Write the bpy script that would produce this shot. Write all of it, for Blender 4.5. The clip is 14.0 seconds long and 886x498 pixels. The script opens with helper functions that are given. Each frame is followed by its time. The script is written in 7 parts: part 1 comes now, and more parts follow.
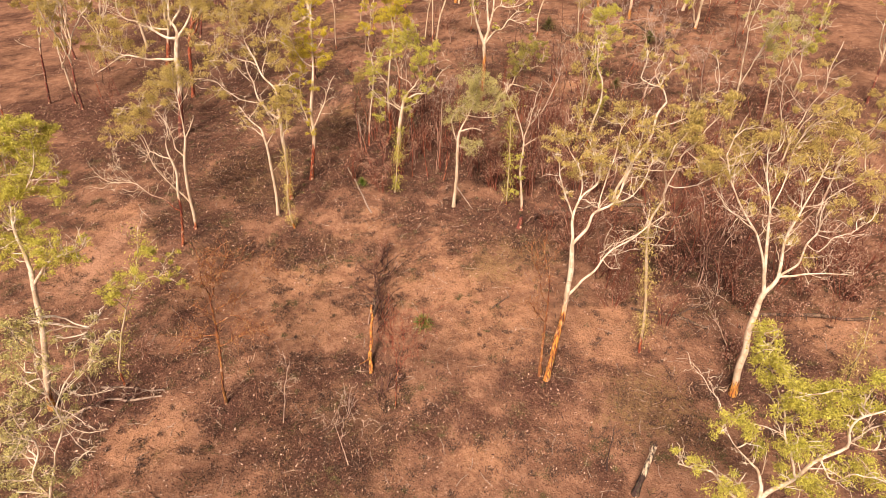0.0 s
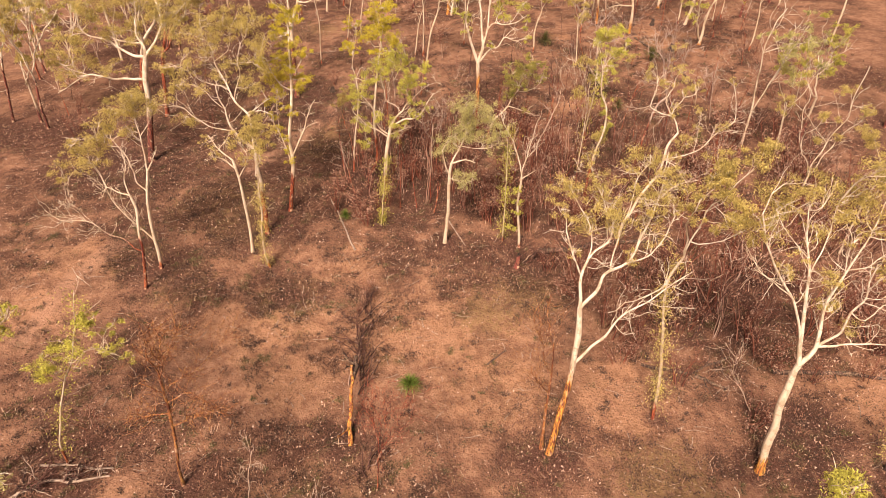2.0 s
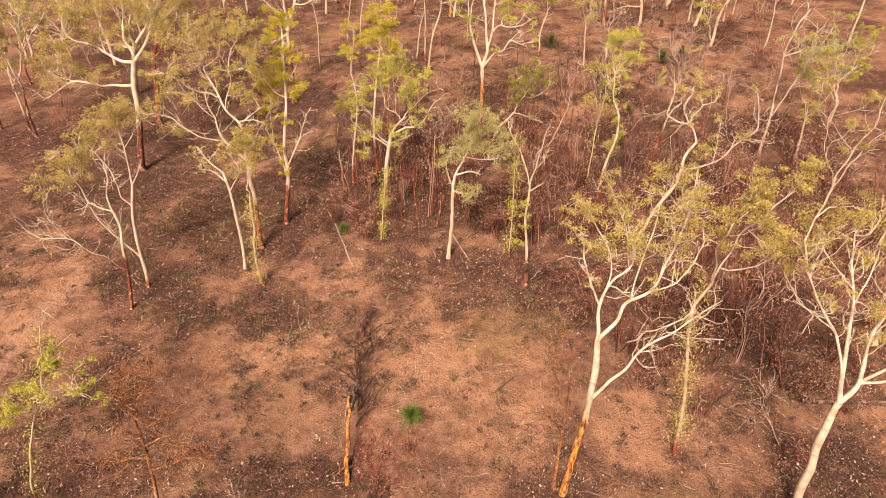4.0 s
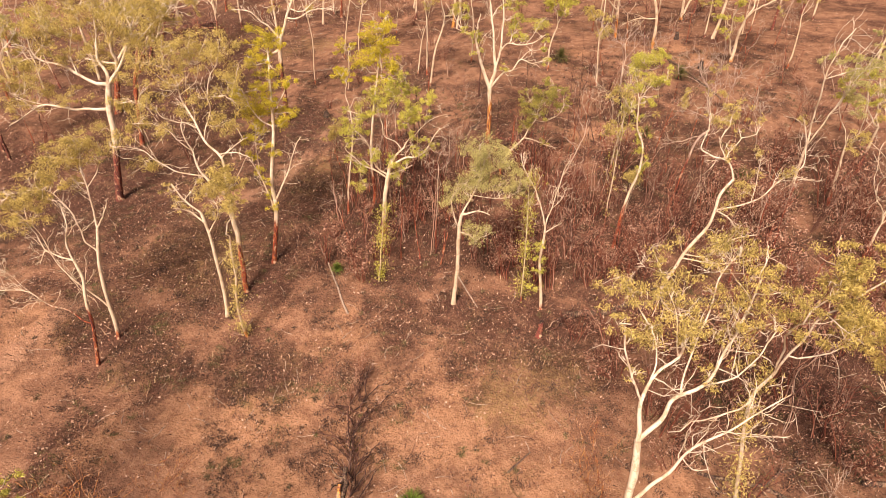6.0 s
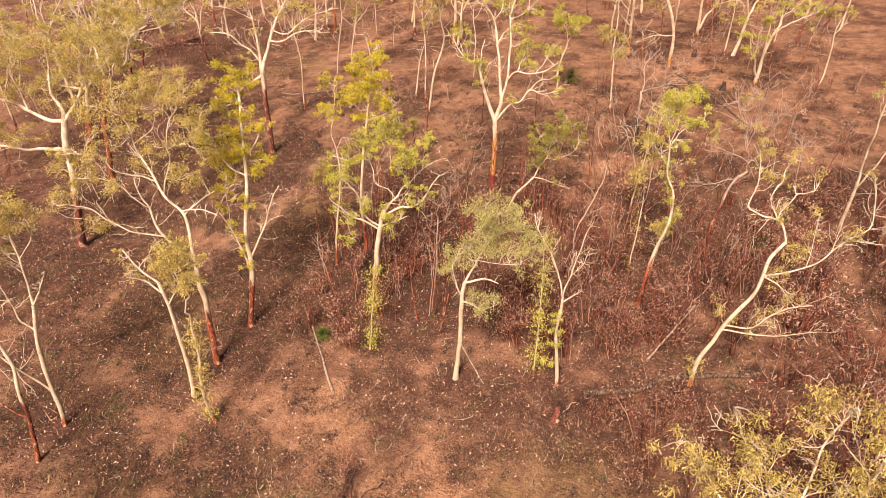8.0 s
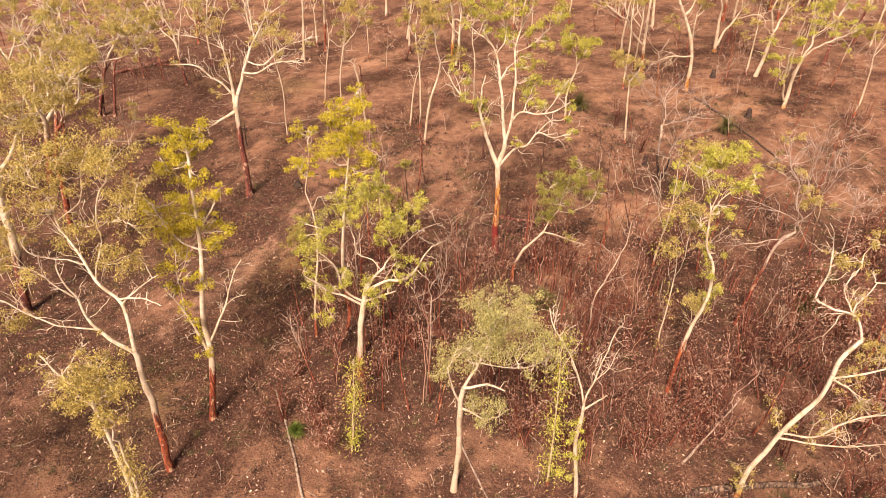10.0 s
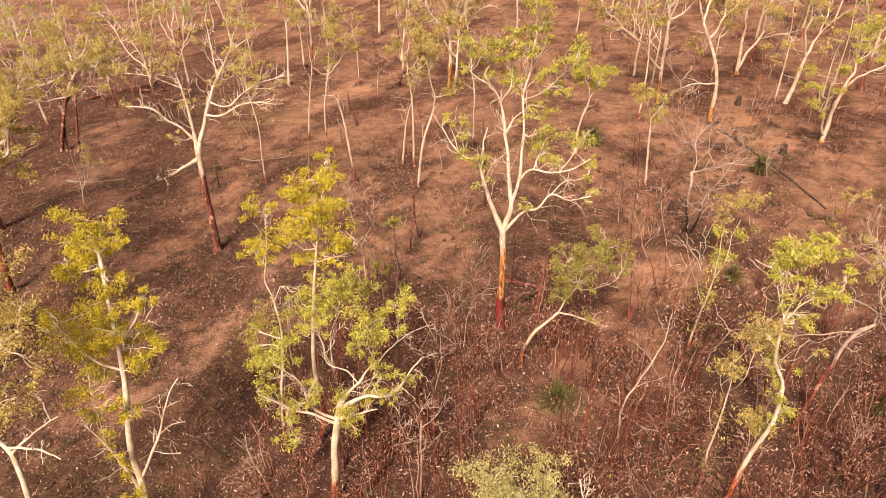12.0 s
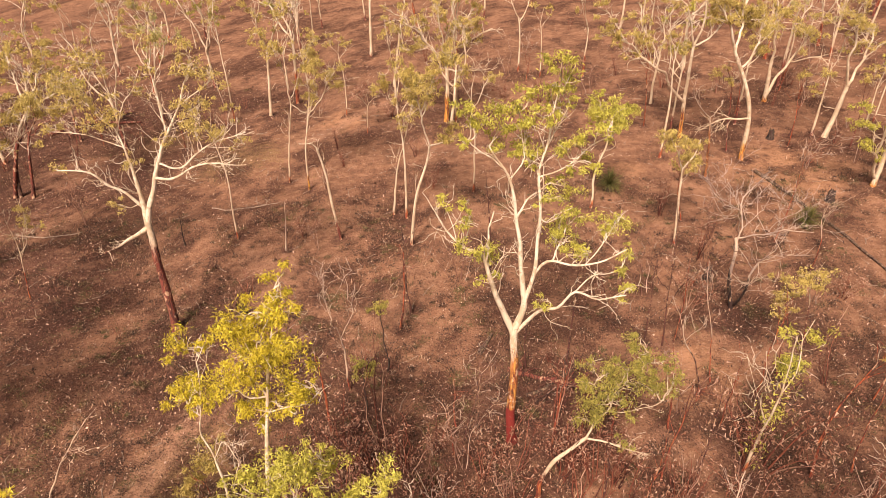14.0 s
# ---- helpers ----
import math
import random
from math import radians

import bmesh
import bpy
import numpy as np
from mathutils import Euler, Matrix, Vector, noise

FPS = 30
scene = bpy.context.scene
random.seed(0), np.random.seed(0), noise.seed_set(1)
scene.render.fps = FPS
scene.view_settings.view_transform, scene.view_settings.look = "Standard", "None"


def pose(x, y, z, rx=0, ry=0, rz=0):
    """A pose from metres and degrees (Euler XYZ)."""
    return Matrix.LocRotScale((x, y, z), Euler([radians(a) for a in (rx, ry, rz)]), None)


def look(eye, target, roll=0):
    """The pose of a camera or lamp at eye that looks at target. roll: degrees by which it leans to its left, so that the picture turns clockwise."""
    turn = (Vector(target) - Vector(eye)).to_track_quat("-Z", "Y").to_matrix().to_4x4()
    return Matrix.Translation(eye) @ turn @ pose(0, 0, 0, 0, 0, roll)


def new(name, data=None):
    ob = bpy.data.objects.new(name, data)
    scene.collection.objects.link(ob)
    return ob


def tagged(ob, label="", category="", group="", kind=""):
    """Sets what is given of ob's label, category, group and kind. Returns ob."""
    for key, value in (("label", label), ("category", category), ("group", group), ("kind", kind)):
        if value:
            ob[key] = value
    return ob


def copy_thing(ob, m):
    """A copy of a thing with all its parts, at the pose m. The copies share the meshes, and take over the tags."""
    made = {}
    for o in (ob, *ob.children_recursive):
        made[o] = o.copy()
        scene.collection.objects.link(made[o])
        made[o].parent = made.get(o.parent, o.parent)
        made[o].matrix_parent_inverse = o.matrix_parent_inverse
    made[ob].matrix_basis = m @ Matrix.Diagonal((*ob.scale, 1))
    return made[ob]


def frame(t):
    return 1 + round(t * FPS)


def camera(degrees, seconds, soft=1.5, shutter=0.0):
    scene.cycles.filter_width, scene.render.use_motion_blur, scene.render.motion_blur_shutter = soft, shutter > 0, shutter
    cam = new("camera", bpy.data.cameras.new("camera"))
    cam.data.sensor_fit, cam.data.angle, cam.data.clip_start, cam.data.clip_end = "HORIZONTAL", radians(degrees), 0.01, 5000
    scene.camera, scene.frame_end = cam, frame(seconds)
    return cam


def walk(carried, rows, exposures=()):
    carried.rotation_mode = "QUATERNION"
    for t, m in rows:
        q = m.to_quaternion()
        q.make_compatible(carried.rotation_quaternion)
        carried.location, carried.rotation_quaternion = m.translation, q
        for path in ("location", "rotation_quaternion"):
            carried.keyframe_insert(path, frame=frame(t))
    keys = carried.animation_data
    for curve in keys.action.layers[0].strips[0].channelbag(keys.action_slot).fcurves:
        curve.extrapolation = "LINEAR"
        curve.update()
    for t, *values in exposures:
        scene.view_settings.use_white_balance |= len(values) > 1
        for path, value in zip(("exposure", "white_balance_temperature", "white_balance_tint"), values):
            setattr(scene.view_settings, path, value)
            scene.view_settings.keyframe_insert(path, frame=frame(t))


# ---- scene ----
cam = camera(72.0, 14.0, soft=0.6)
PATH = [
    (0, (0.055, -0.117, 18.942), (0.025, 1.562, 17.855), -0.4),
    (0.5, (0.121, 1.175, 18.914), (0.1, 2.857, 17.833), -0.2),
    (1, (0.131, 2.4, 18.919), (0.119, 4.087, 17.844), -0.0),
    (1.5, (0.171, 3.296, 18.953), (0.165, 4.984, 17.881), 0.1),
    (2, (0.139, 3.682, 18.973), (0.133, 5.367, 17.897), 0.1),
    (2.5, (0.1, 3.959, 18.944), (0.094, 5.643, 17.865), 0.1),
    (5, (0.016, 7.48, 18.547), (-0.001, 9.17, 17.478), -0.3),
    (5.5, (-0.119, 8.495, 18.547), (-0.133, 10.187, 17.48), -0.0),
    (6, (-0.135, 9.589, 18.582), (-0.151, 11.282, 17.517), -0.2),
    (6.5, (-0.149, 10.732, 18.596), (-0.166, 12.427, 17.534), -0.3),
    (7, (-0.122, 11.973, 18.62), (-0.141, 13.67, 17.562), -0.4),
    (7.5, (-0.11, 13.151, 18.665), (-0.13, 14.849, 17.608), -0.5),
    (8, (-0.118, 14.421, 18.715), (-0.138, 16.119, 17.659), -0.5),
    (10.5, (0.195, 20.973, 19.011), (0.168, 22.678, 17.966), -1.2),
    (11, (0.259, 22.378, 19.058), (0.231, 24.084, 18.016), -1.3),
    (11.5, (0.339, 23.826, 19.049), (0.311, 25.536, 18.011), -1.4),
    (12, (0.353, 25.258, 19.054), (0.325, 26.971, 18.021), -1.5),
    (12.5, (0.362, 26.681, 19.098), (0.334, 28.396, 18.07), -1.6),
    (13, (0.403, 28.105, 19.185), (0.376, 29.822, 18.159), -1.8),
    (13.5, (0.449, 29.53, 19.268), (0.421, 31.249, 18.245), -2.1),
    (14, (0.512, 31.02, 19.315), (0.483, 32.742, 18.298), -2.2),
]
# stops, kelvin and tint of the film
LOOK = [(0.0, 0.87, 7600, 27), (5.0, 0.91, 7600, 27), (8.0, 0.98, 7600, 27), (10.5, 0.97, 7600, 27), (14.0, 0.86, 7600, 27)]
SKY_STRENGTH, SUN_STRENGTH, SUN_WIDTH = 0.038, 4.15, 17
walk(cam, [(t, look(eye, target, roll)) for t, eye, target, roll in PATH], LOOK)


# ---- light and exposure ----
SUN_ELEVATION, SUN_AZIMUTH = radians(49), radians(198)
world = bpy.data.worlds.new("sky")
scene.world = world
world.use_nodes = True
sky = world.node_tree.nodes.new("ShaderNodeTexSky")
sky.sky_type, sky.sun_disc = "NISHITA", False
sky.sun_elevation, sky.sun_rotation, sky.dust_density, sky.air_density = SUN_ELEVATION, SUN_AZIMUTH, 4.0, 1.0
world.node_tree.links.new(sky.outputs[0], world.node_tree.nodes["Background"].inputs[0])
world.node_tree.nodes["Background"].inputs[1].default_value = SKY_STRENGTH
sun = new("sun", bpy.data.lights.new("sun", "SUN"))
sun.data.energy, sun.data.angle, sun.data.color = SUN_STRENGTH, radians(SUN_WIDTH), (1.0, 0.93, 0.82)
sun_way = Vector((math.sin(SUN_AZIMUTH) * math.cos(SUN_ELEVATION), math.cos(SUN_AZIMUTH) * math.cos(SUN_ELEVATION), math.sin(SUN_ELEVATION)))
sun.matrix_world = look(sun_way * 60, (0, 0, 0))


# ---- materials ----
class Nodes:
    """Short hand for building one node material."""

    def __init__(self, name, rough=0.9):
        self.mat = bpy.data.materials.new(name)
        self.mat.use_nodes = True
        self.tree = self.mat.node_tree
        self.shader = self.tree.nodes["Principled BSDF"]
        self.shader.inputs["Roughness"].default_value = rough
        self.shader.inputs["Specular IOR Level"].default_value = 0.25

    def add(self, kind, **values):
        node = self.tree.nodes.new(kind)
        for key, value in values.items():
            node.inputs[key.replace("_", " ")].default_value = value
        return node

    def link(self, a, b):
        self.tree.links.new(a, b)

    def noise(self, scale, detail=4, rough=0.6, coords=None, stretch=None):
        node = self.add("ShaderNodeTexNoise", Scale=scale, Detail=detail, Roughness=rough)
        if coords is None:
            coords = self.add("ShaderNodeTexCoord").outputs["Object"]
        if stretch:
            mapping = self.add("ShaderNodeMapping", Scale=stretch)
            self.link(coords, mapping.inputs[0])
            coords = mapping.outputs[0]
        self.link(coords, node.inputs["Vector"])
        return node.outputs["Fac"]

    def ramp(self, fac, low, high):
        node = self.add("ShaderNodeMapRange", From_Min=low, From_Max=high)
        node.interpolation_type = "SMOOTHSTEP"
        self.link(fac, node.inputs["Value"])
        return node.outputs[0]

    def maths(self, op, a, b):
        node = self.add("ShaderNodeMath")
        node.operation = op
        for socket, value in zip(node.inputs, (a, b)):
            if isinstance(value, (int, float)):
                socket.default_value = value
            else:
                self.link(value, socket)
        return node.outputs[0]

    def mix(self, fac, a, b):
        node = self.add("ShaderNodeMix")
        node.data_type = "RGBA"
        for socket, value in ((node.inputs[0], fac), (node.inputs[6], a), (node.inputs[7], b)):
            if isinstance(value, (int, float)):
                socket.default_value = value
            elif isinstance(value, tuple):
                socket.default_value = (*value, 1)
            else:
                self.link(value, socket)
        return node.outputs[2]

    def attribute(self, name):
        node = self.add("ShaderNodeAttribute")
        node.attribute_name = name
        return node.outputs["Fac"]

    def island(self):
        return self.add("ShaderNodeNewGeometry").outputs["Random Per Island"]

    def colour(self, socket):
        self.link(socket, self.shader.inputs["Base Color"])

    def bump(self, fac, strength, distance):
        node = self.add("ShaderNodeBump", Strength=strength, Distance=distance)
        self.link(fac, node.inputs["Height"])
        self.link(node.outputs[0], self.shader.inputs["Normal"])


def bark_material(name, scorch, deep, foot=None, flakes=0.7, smooth=(0.74, 0.65, 0.51), stain=(0.46, 0.34, 0.22)):
    """Pale smooth gum bark above, scorched and peeling bark where the char attribute is one."""
    n = Nodes(name, 0.85)
    coords = n.add("ShaderNodeTexCoord").outputs["Object"]
    blotch = n.noise(3.2, 5, 0.7, coords, (1, 1, 0.5))
    fine = n.noise(16, 4, 0.6, coords, (1, 1, 0.25))
    rise = n.add("ShaderNodeSeparateXYZ")
    n.link(coords, rise.inputs[0])
    older = n.maths("MULTIPLY", n.ramp(n.maths("ADD", rise.outputs["Z"], n.maths("MULTIPLY", n.maths("SUBTRACT", blotch, 0.5), 9.0)), 8.5, 1.0), 0.62)
    pale = n.mix(older, smooth, (0.52, 0.38, 0.24))
    pale = n.mix(n.maths("MULTIPLY", n.ramp(blotch, 0.46, 0.58), 0.85), pale, stain)
    ring = n.noise(5.5, 4, 0.65, coords, (0.6, 0.6, 2.2))
    pale = n.mix(n.maths("MULTIPLY", n.ramp(ring, 0.56, 0.66), 0.6), pale, (0.34, 0.23, 0.16))
    pale = n.mix(n.maths("MULTIPLY", n.ramp(fine, 0.57, 0.78), 0.4), pale, (0.42, 0.34, 0.25))
    streak = n.noise(4.5, 5, 0.7, coords, (2.4, 2.4, 0.16))
    strip = n.noise(7, 3, 0.6, coords, (2.6, 2.6, 0.2))
    burnt = n.mix(n.ramp(streak, 0.46, 0.54), scorch, deep)
    burnt = n.mix(n.maths("MULTIPLY", n.ramp(strip, 0.52, 0.60), 0.75), burnt, tuple(min(0.75, c * k) for c, k in zip(scorch, (1.45, 2.0, 1.6))))
    burnt = n.mix(n.maths("MULTIPLY", n.ramp(fine, 0.48, 0.66), 0.7), burnt, (0.05, 0.026, 0.02))
    plates = n.noise(5.0, 3, 0.6, coords, (1, 1, 0.55))
    burnt = n.mix(n.maths("MULTIPLY", n.ramp(plates, 0.57, 0.62), flakes), burnt, (0.66, 0.44, 0.28))
    if foot:
        burnt = n.mix(n.ramp(n.maths("ADD", n.attribute("char"), n.maths("MULTIPLY", streak, 0.3)), 1.45, 1.7), burnt, foot)
    edge = n.maths("ADD", n.attribute("char"), n.maths("MULTIPLY", n.maths("SUBTRACT", streak, 0.5), 2.2))
    n.colour(n.mix(n.ramp(edge, 0.3, 0.7), pale, burnt))
    n.bump(n.maths("ADD", streak, n.maths("MULTIPLY", fine, 0.4)), 0.7, 0.05)
    return n.mat


BARK = {
    "orange": bark_material("bark_orange_scorched", (0.54, 0.21, 0.05), (0.15, 0.038, 0.022), None, 0.3),
    "flame": bark_material("bark_orange_above_red", (0.48, 0.18, 0.055), (0.17, 0.045, 0.024), (0.22, 0.03, 0.024)),
    "red": bark_material("bark_red_scorched", (0.36, 0.082, 0.038), (0.115, 0.028, 0.02)),
    "darkred": bark_material("bark_dark_scorched", (0.21, 0.055, 0.04), (0.075, 0.026, 0.022)),
    "black": bark_material("bark_black_charred", (0.06, 0.034, 0.028), (0.018, 0.013, 0.012), None, 0.1),
}

CHARRED_LOG = bark_material("charred_log", (0.15, 0.085, 0.062), (0.03, 0.018, 0.015), None, 0.25)

DEAD_BARK = {
    "orange": bark_material("dead_wood_orange", (0.32, 0.12, 0.045), (0.14, 0.045, 0.026), None, 0.5, (0.52, 0.40, 0.32), (0.30, 0.21, 0.165)),
    "red": bark_material("dead_wood_red", (0.30, 0.07, 0.038), (0.09, 0.027, 0.02), None, 0.5, (0.52, 0.40, 0.33), (0.30, 0.21, 0.17)),
    "darkred": bark_material("dead_wood_dark", (0.12, 0.045, 0.035), (0.045, 0.021, 0.018), None, 0.5, (0.50, 0.39, 0.33), (0.28, 0.20, 0.165)),
    "black": bark_material("dead_wood_black", (0.05, 0.028, 0.024), (0.016, 0.012, 0.012), None, 0.5, (0.50, 0.39, 0.34), (0.27, 0.20, 0.17)),
}


def leaf_material(name, light, mid, dark):
    n = Nodes(name, 0.7)
    clump = n.noise(1.1, 3, 0.6)
    tone = n.maths("ADD", n.maths("MULTIPLY", n.island(), 0.6), n.maths("MULTIPLY", clump, 0.7))
    col = n.mix(n.ramp(tone, 0.25, 0.65), dark, mid)
    col = n.mix(n.ramp(tone, 0.6, 0.95), col, light)
    n.colour(col)
    glow = n.add("ShaderNodeBsdfTranslucent")
    n.link(col, glow.inputs["Color"])
    blend = n.add("ShaderNodeMixShader", Fac=0.4)
    n.link(n.shader.outputs[0], blend.inputs[1])
    n.link(glow.outputs[0], blend.inputs[2])
    n.link(blend.outputs[0], n.tree.nodes["Material Output"].inputs["Surface"])
    return n.mat


# light, mid and dark tone; the dark one is deepened to paint crown shading
LEAF = {
    "olive": leaf_material("leaf_olive", (0.78, 0.65, 0.23), (0.54, 0.43, 0.14), (0.17, 0.13, 0.045)),
    "lime": leaf_material("leaf_lime", (0.74, 0.71, 0.16), (0.52, 0.49, 0.10), (0.17, 0.16, 0.04)),
    "yellow": leaf_material("leaf_yellow", (0.80, 0.69, 0.09), (0.60, 0.51, 0.06), (0.20, 0.165, 0.025)),
    "grey": leaf_material("leaf_grey_green", (0.70, 0.64, 0.27), (0.50, 0.47, 0.19), (0.18, 0.165, 0.065)),
    "green": leaf_material("leaf_green", (0.52, 0.46, 0.12), (0.33, 0.305, 0.075), (0.14, 0.135, 0.04)),
    "dry": leaf_material("leaf_dry", (0.72, 0.50, 0.37), (0.36, 0.17, 0.11), (0.10, 0.042, 0.032)),
    "grass": leaf_material("leaf_grass_tree", (0.27, 0.25, 0.08), (0.14, 0.14, 0.045), (0.05, 0.055, 0.02)),
    "fresh": leaf_material("leaf_fresh_green", (0.26, 0.36, 0.07), (0.15, 0.22, 0.04), (0.06, 0.10, 0.02)),
}


def twig_material(name="dead_stem", dark=(0.06, 0.02, 0.016), warm=(0.30, 0.092, 0.052), pale=(0.46, 0.28, 0.20), start=0.82):
    n = Nodes(name, 0.9)
    tone = n.maths("FRACT", n.maths("ADD", n.island(), n.maths("MULTIPLY", n.add("ShaderNodeObjectInfo").outputs["Random"], 3.7)), 0.0)
    col = n.mix(tone, dark, warm)
    n.colour(n.mix(n.ramp(tone, start, 1.0), col, pale))
    return n.mat


def grey_wood_material():
    n = Nodes("weathered_wood", 0.9)
    streak = n.noise(9, 4, 0.6, None, (1, 1, 1))
    n.colour(n.mix(n.ramp(streak, 0.4, 0.65), (0.40, 0.30, 0.225), (0.18, 0.125, 0.095)))
    n.bump(streak, 0.4, 0.02)
    return n.mat


def ground_material():
    n = Nodes("burnt_ground", 1.0)
    n.shader.inputs["Specular IOR Level"].default_value = 0.0
    where = n.add("ShaderNodeTexCoord").outputs["Object"]
    middle = n.noise(1.5, 6, 0.7, where)
    small = n.noise(6, 5, 0.72, where)
    lumps = n.noise(0.45, 5, 0.65, where)
    grit = n.noise(11, 6, 0.8, where)
    off = lambda noise_value, k: n.maths("MULTIPLY", n.maths("SUBTRACT", noise_value, 0.5), k)
    earth = n.mix(n.ramp(middle, 0.35, 0.65), (0.205, 0.107, 0.067), (0.34, 0.183, 0.113))
    earth = n.mix(n.maths("MULTIPLY", n.ramp(n.maths("ADD", n.attribute("soil"), off(middle, 1.4)), 0.2, 0.9), 0.5), earth, (0.47, 0.25, 0.138))
    earth = n.mix(n.maths("MULTIPLY", n.ramp(small, 0.48, 0.66), 0.65), earth, (0.185, 0.083, 0.047))
    cover = n.maths("ADD", n.attribute("cover"), n.maths("ADD", off(middle, 1.6), off(small, 2.4)))
    # the litter's dark tone also holds some shade from under the foliage
    litter = n.mix(n.ramp(small, 0.35, 0.65), (0.062, 0.03, 0.022), (0.235, 0.12, 0.076))
    col = n.mix(n.maths("MULTIPLY", n.ramp(cover, 0.25, 0.95), 0.78), earth, litter)
    grass = n.mix(n.ramp(small, 0.35, 0.65), (0.075, 0.052, 0.024), (0.26, 0.18, 0.075))
    green = n.ramp(n.maths("ADD", n.attribute("grass"), n.maths("ADD", off(middle, 1.5), off(small, 1.0))), 0.4, 1.0)
    col = n.mix(n.maths("MULTIPLY", green, 0.6), col, grass)
    # burnt ground, plus shade painted on the soil far left
    ash_shade = n.ramp(n.maths("ADD", n.attribute("ash_shade"), n.maths("ADD", off(middle, 1.2), off(small, 1.0))), 0.4, 1.0)
    # soot colour, deepened to include shade beneath the crowns
    soot_shade = n.mix(n.ramp(small, 0.35, 0.7), (0.05, 0.024, 0.021), (0.17, 0.08, 0.058))
    col = n.mix(n.maths("MULTIPLY", ash_shade, 0.8), col, soot_shade)
    worn = n.ramp(n.maths("ADD", n.attribute("track"), off(middle, 0.8)), 0.3, 0.8)
    col = n.mix(n.maths("MULTIPLY", worn, 0.6), col, (0.40, 0.225, 0.145))
    cells = n.add("ShaderNodeTexVoronoi", Scale=1.7, Randomness=1.0)
    bent = n.add("ShaderNodeVectorMath")
    bent.operation = "MULTIPLY_ADD"
    turbulence = n.add("ShaderNodeTexNoise", Scale=3.0, Detail=4.0)
    n.link(where, turbulence.inputs["Vector"])
    n.link(turbulence.outputs["Color"], bent.inputs[0])
    bent.inputs[1].default_value = (0.7, 0.7, 0.7)
    n.link(where, bent.inputs[2])
    n.link(bent.outputs[0], cells.inputs["Vector"])
    clump = n.maths("SUBTRACT", n.maths("MULTIPLY", n.attribute("cover"), 0.75), cells.outputs["Distance"])
    col = n.mix(n.maths("MULTIPLY", n.ramp(n.maths("ADD", clump, off(small, 1.3)), -0.05, 0.45), 0.55), col, (0.075, 0.037, 0.028))
    col = n.mix(n.maths("MULTIPLY", n.ramp(n.maths("ADD", grit, n.maths("MULTIPLY", n.attribute("cover"), 0.16)), 0.58, 0.72), 0.75), col, (0.06, 0.03, 0.022))
    col = n.mix(n.maths("MULTIPLY", n.ramp(n.noise(14, 2, 0.5, where), 0.64, 0.72), 0.5), col, (0.60, 0.42, 0.30))
    col = n.mix(n.maths("MULTIPLY", n.ramp(lumps, 0.50, 0.64), 0.36), col, (0.095, 0.05, 0.037))
    col = n.mix(n.maths("MULTIPLY", n.ramp(lumps, 0.46, 0.34), 0.25), col, (0.38, 0.21, 0.135))
    mottle = n.noise(2.2, 5, 0.68, where)
    col = n.mix(n.maths("MULTIPLY", n.ramp(mottle, 0.52, 0.64), 0.34), col, (0.075, 0.04, 0.03))
    col = n.mix(n.maths("MULTIPLY", n.ramp(mottle, 0.47, 0.36), 0.22), col, (0.42, 0.24, 0.15))
    n.colour(col)
    n.bump(n.maths("ADD", n.maths("ADD", small, middle), n.maths("MULTIPLY", grit, 0.5)), 0.9, 0.1)
    return n.mat


def flake_material():
    n = Nodes("leaf_litter", 0.9)
    tone = n.island()
    col = n.mix(n.ramp(tone, 0.0, 0.55), (0.045, 0.024, 0.02), (0.21, 0.095, 0.06))
    n.colour(n.mix(n.ramp(tone, 0.68, 1.0), col, (0.66, 0.46, 0.34)))
    return n.mat


def tuft_material():
    n = Nodes("scorched_grass", 0.9)
    tone = n.island()
    patch = n.noise(0.5, 3, 0.6)
    col = n.mix(n.ramp(tone, 0.2, 0.9), (0.055, 0.026, 0.02), (0.25, 0.125, 0.075))
    green = n.mix(tone, (0.05, 0.042, 0.016), (0.22, 0.17, 0.06))
    col = n.mix(n.maths("MULTIPLY", n.ramp(patch, 0.5, 0.65), 0.7), col, green)
    n.colour(n.mix(n.ramp(tone, 0.88, 1.0), col, (0.50, 0.34, 0.23)))
    return n.mat


def herb_material():
    n = Nodes("singed_herbs", 0.9)
    tone = n.island()
    patch = n.noise(0.8, 3, 0.6)
    col = n.mix(n.ramp(tone, 0.2, 0.9), (0.035, 0.02, 0.015), (0.13, 0.07, 0.043))
    col = n.mix(n.ramp(patch, 0.5, 0.62), col, n.mix(tone, (0.04, 0.034, 0.014), (0.16, 0.13, 0.05)))
    n.colour(n.mix(n.ramp(tone, 0.9, 1.0), col, (0.52, 0.36, 0.26)))
    return n.mat


HERB = herb_material()
CHARRED_TWIG = twig_material("charred_twig", (0.03, 0.017, 0.014), (0.15, 0.066, 0.046), (0.42, 0.29, 0.22), 0.8)
TWIG_GREY = twig_material("bleached_twig", (0.12, 0.05, 0.036), (0.30, 0.16, 0.11), (0.54, 0.39, 0.30), 0.6)
STEM, GREY_WOOD, FLAKE, TUFT, EARTH = twig_material(), grey_wood_material(), flake_material(), tuft_material(), ground_material()


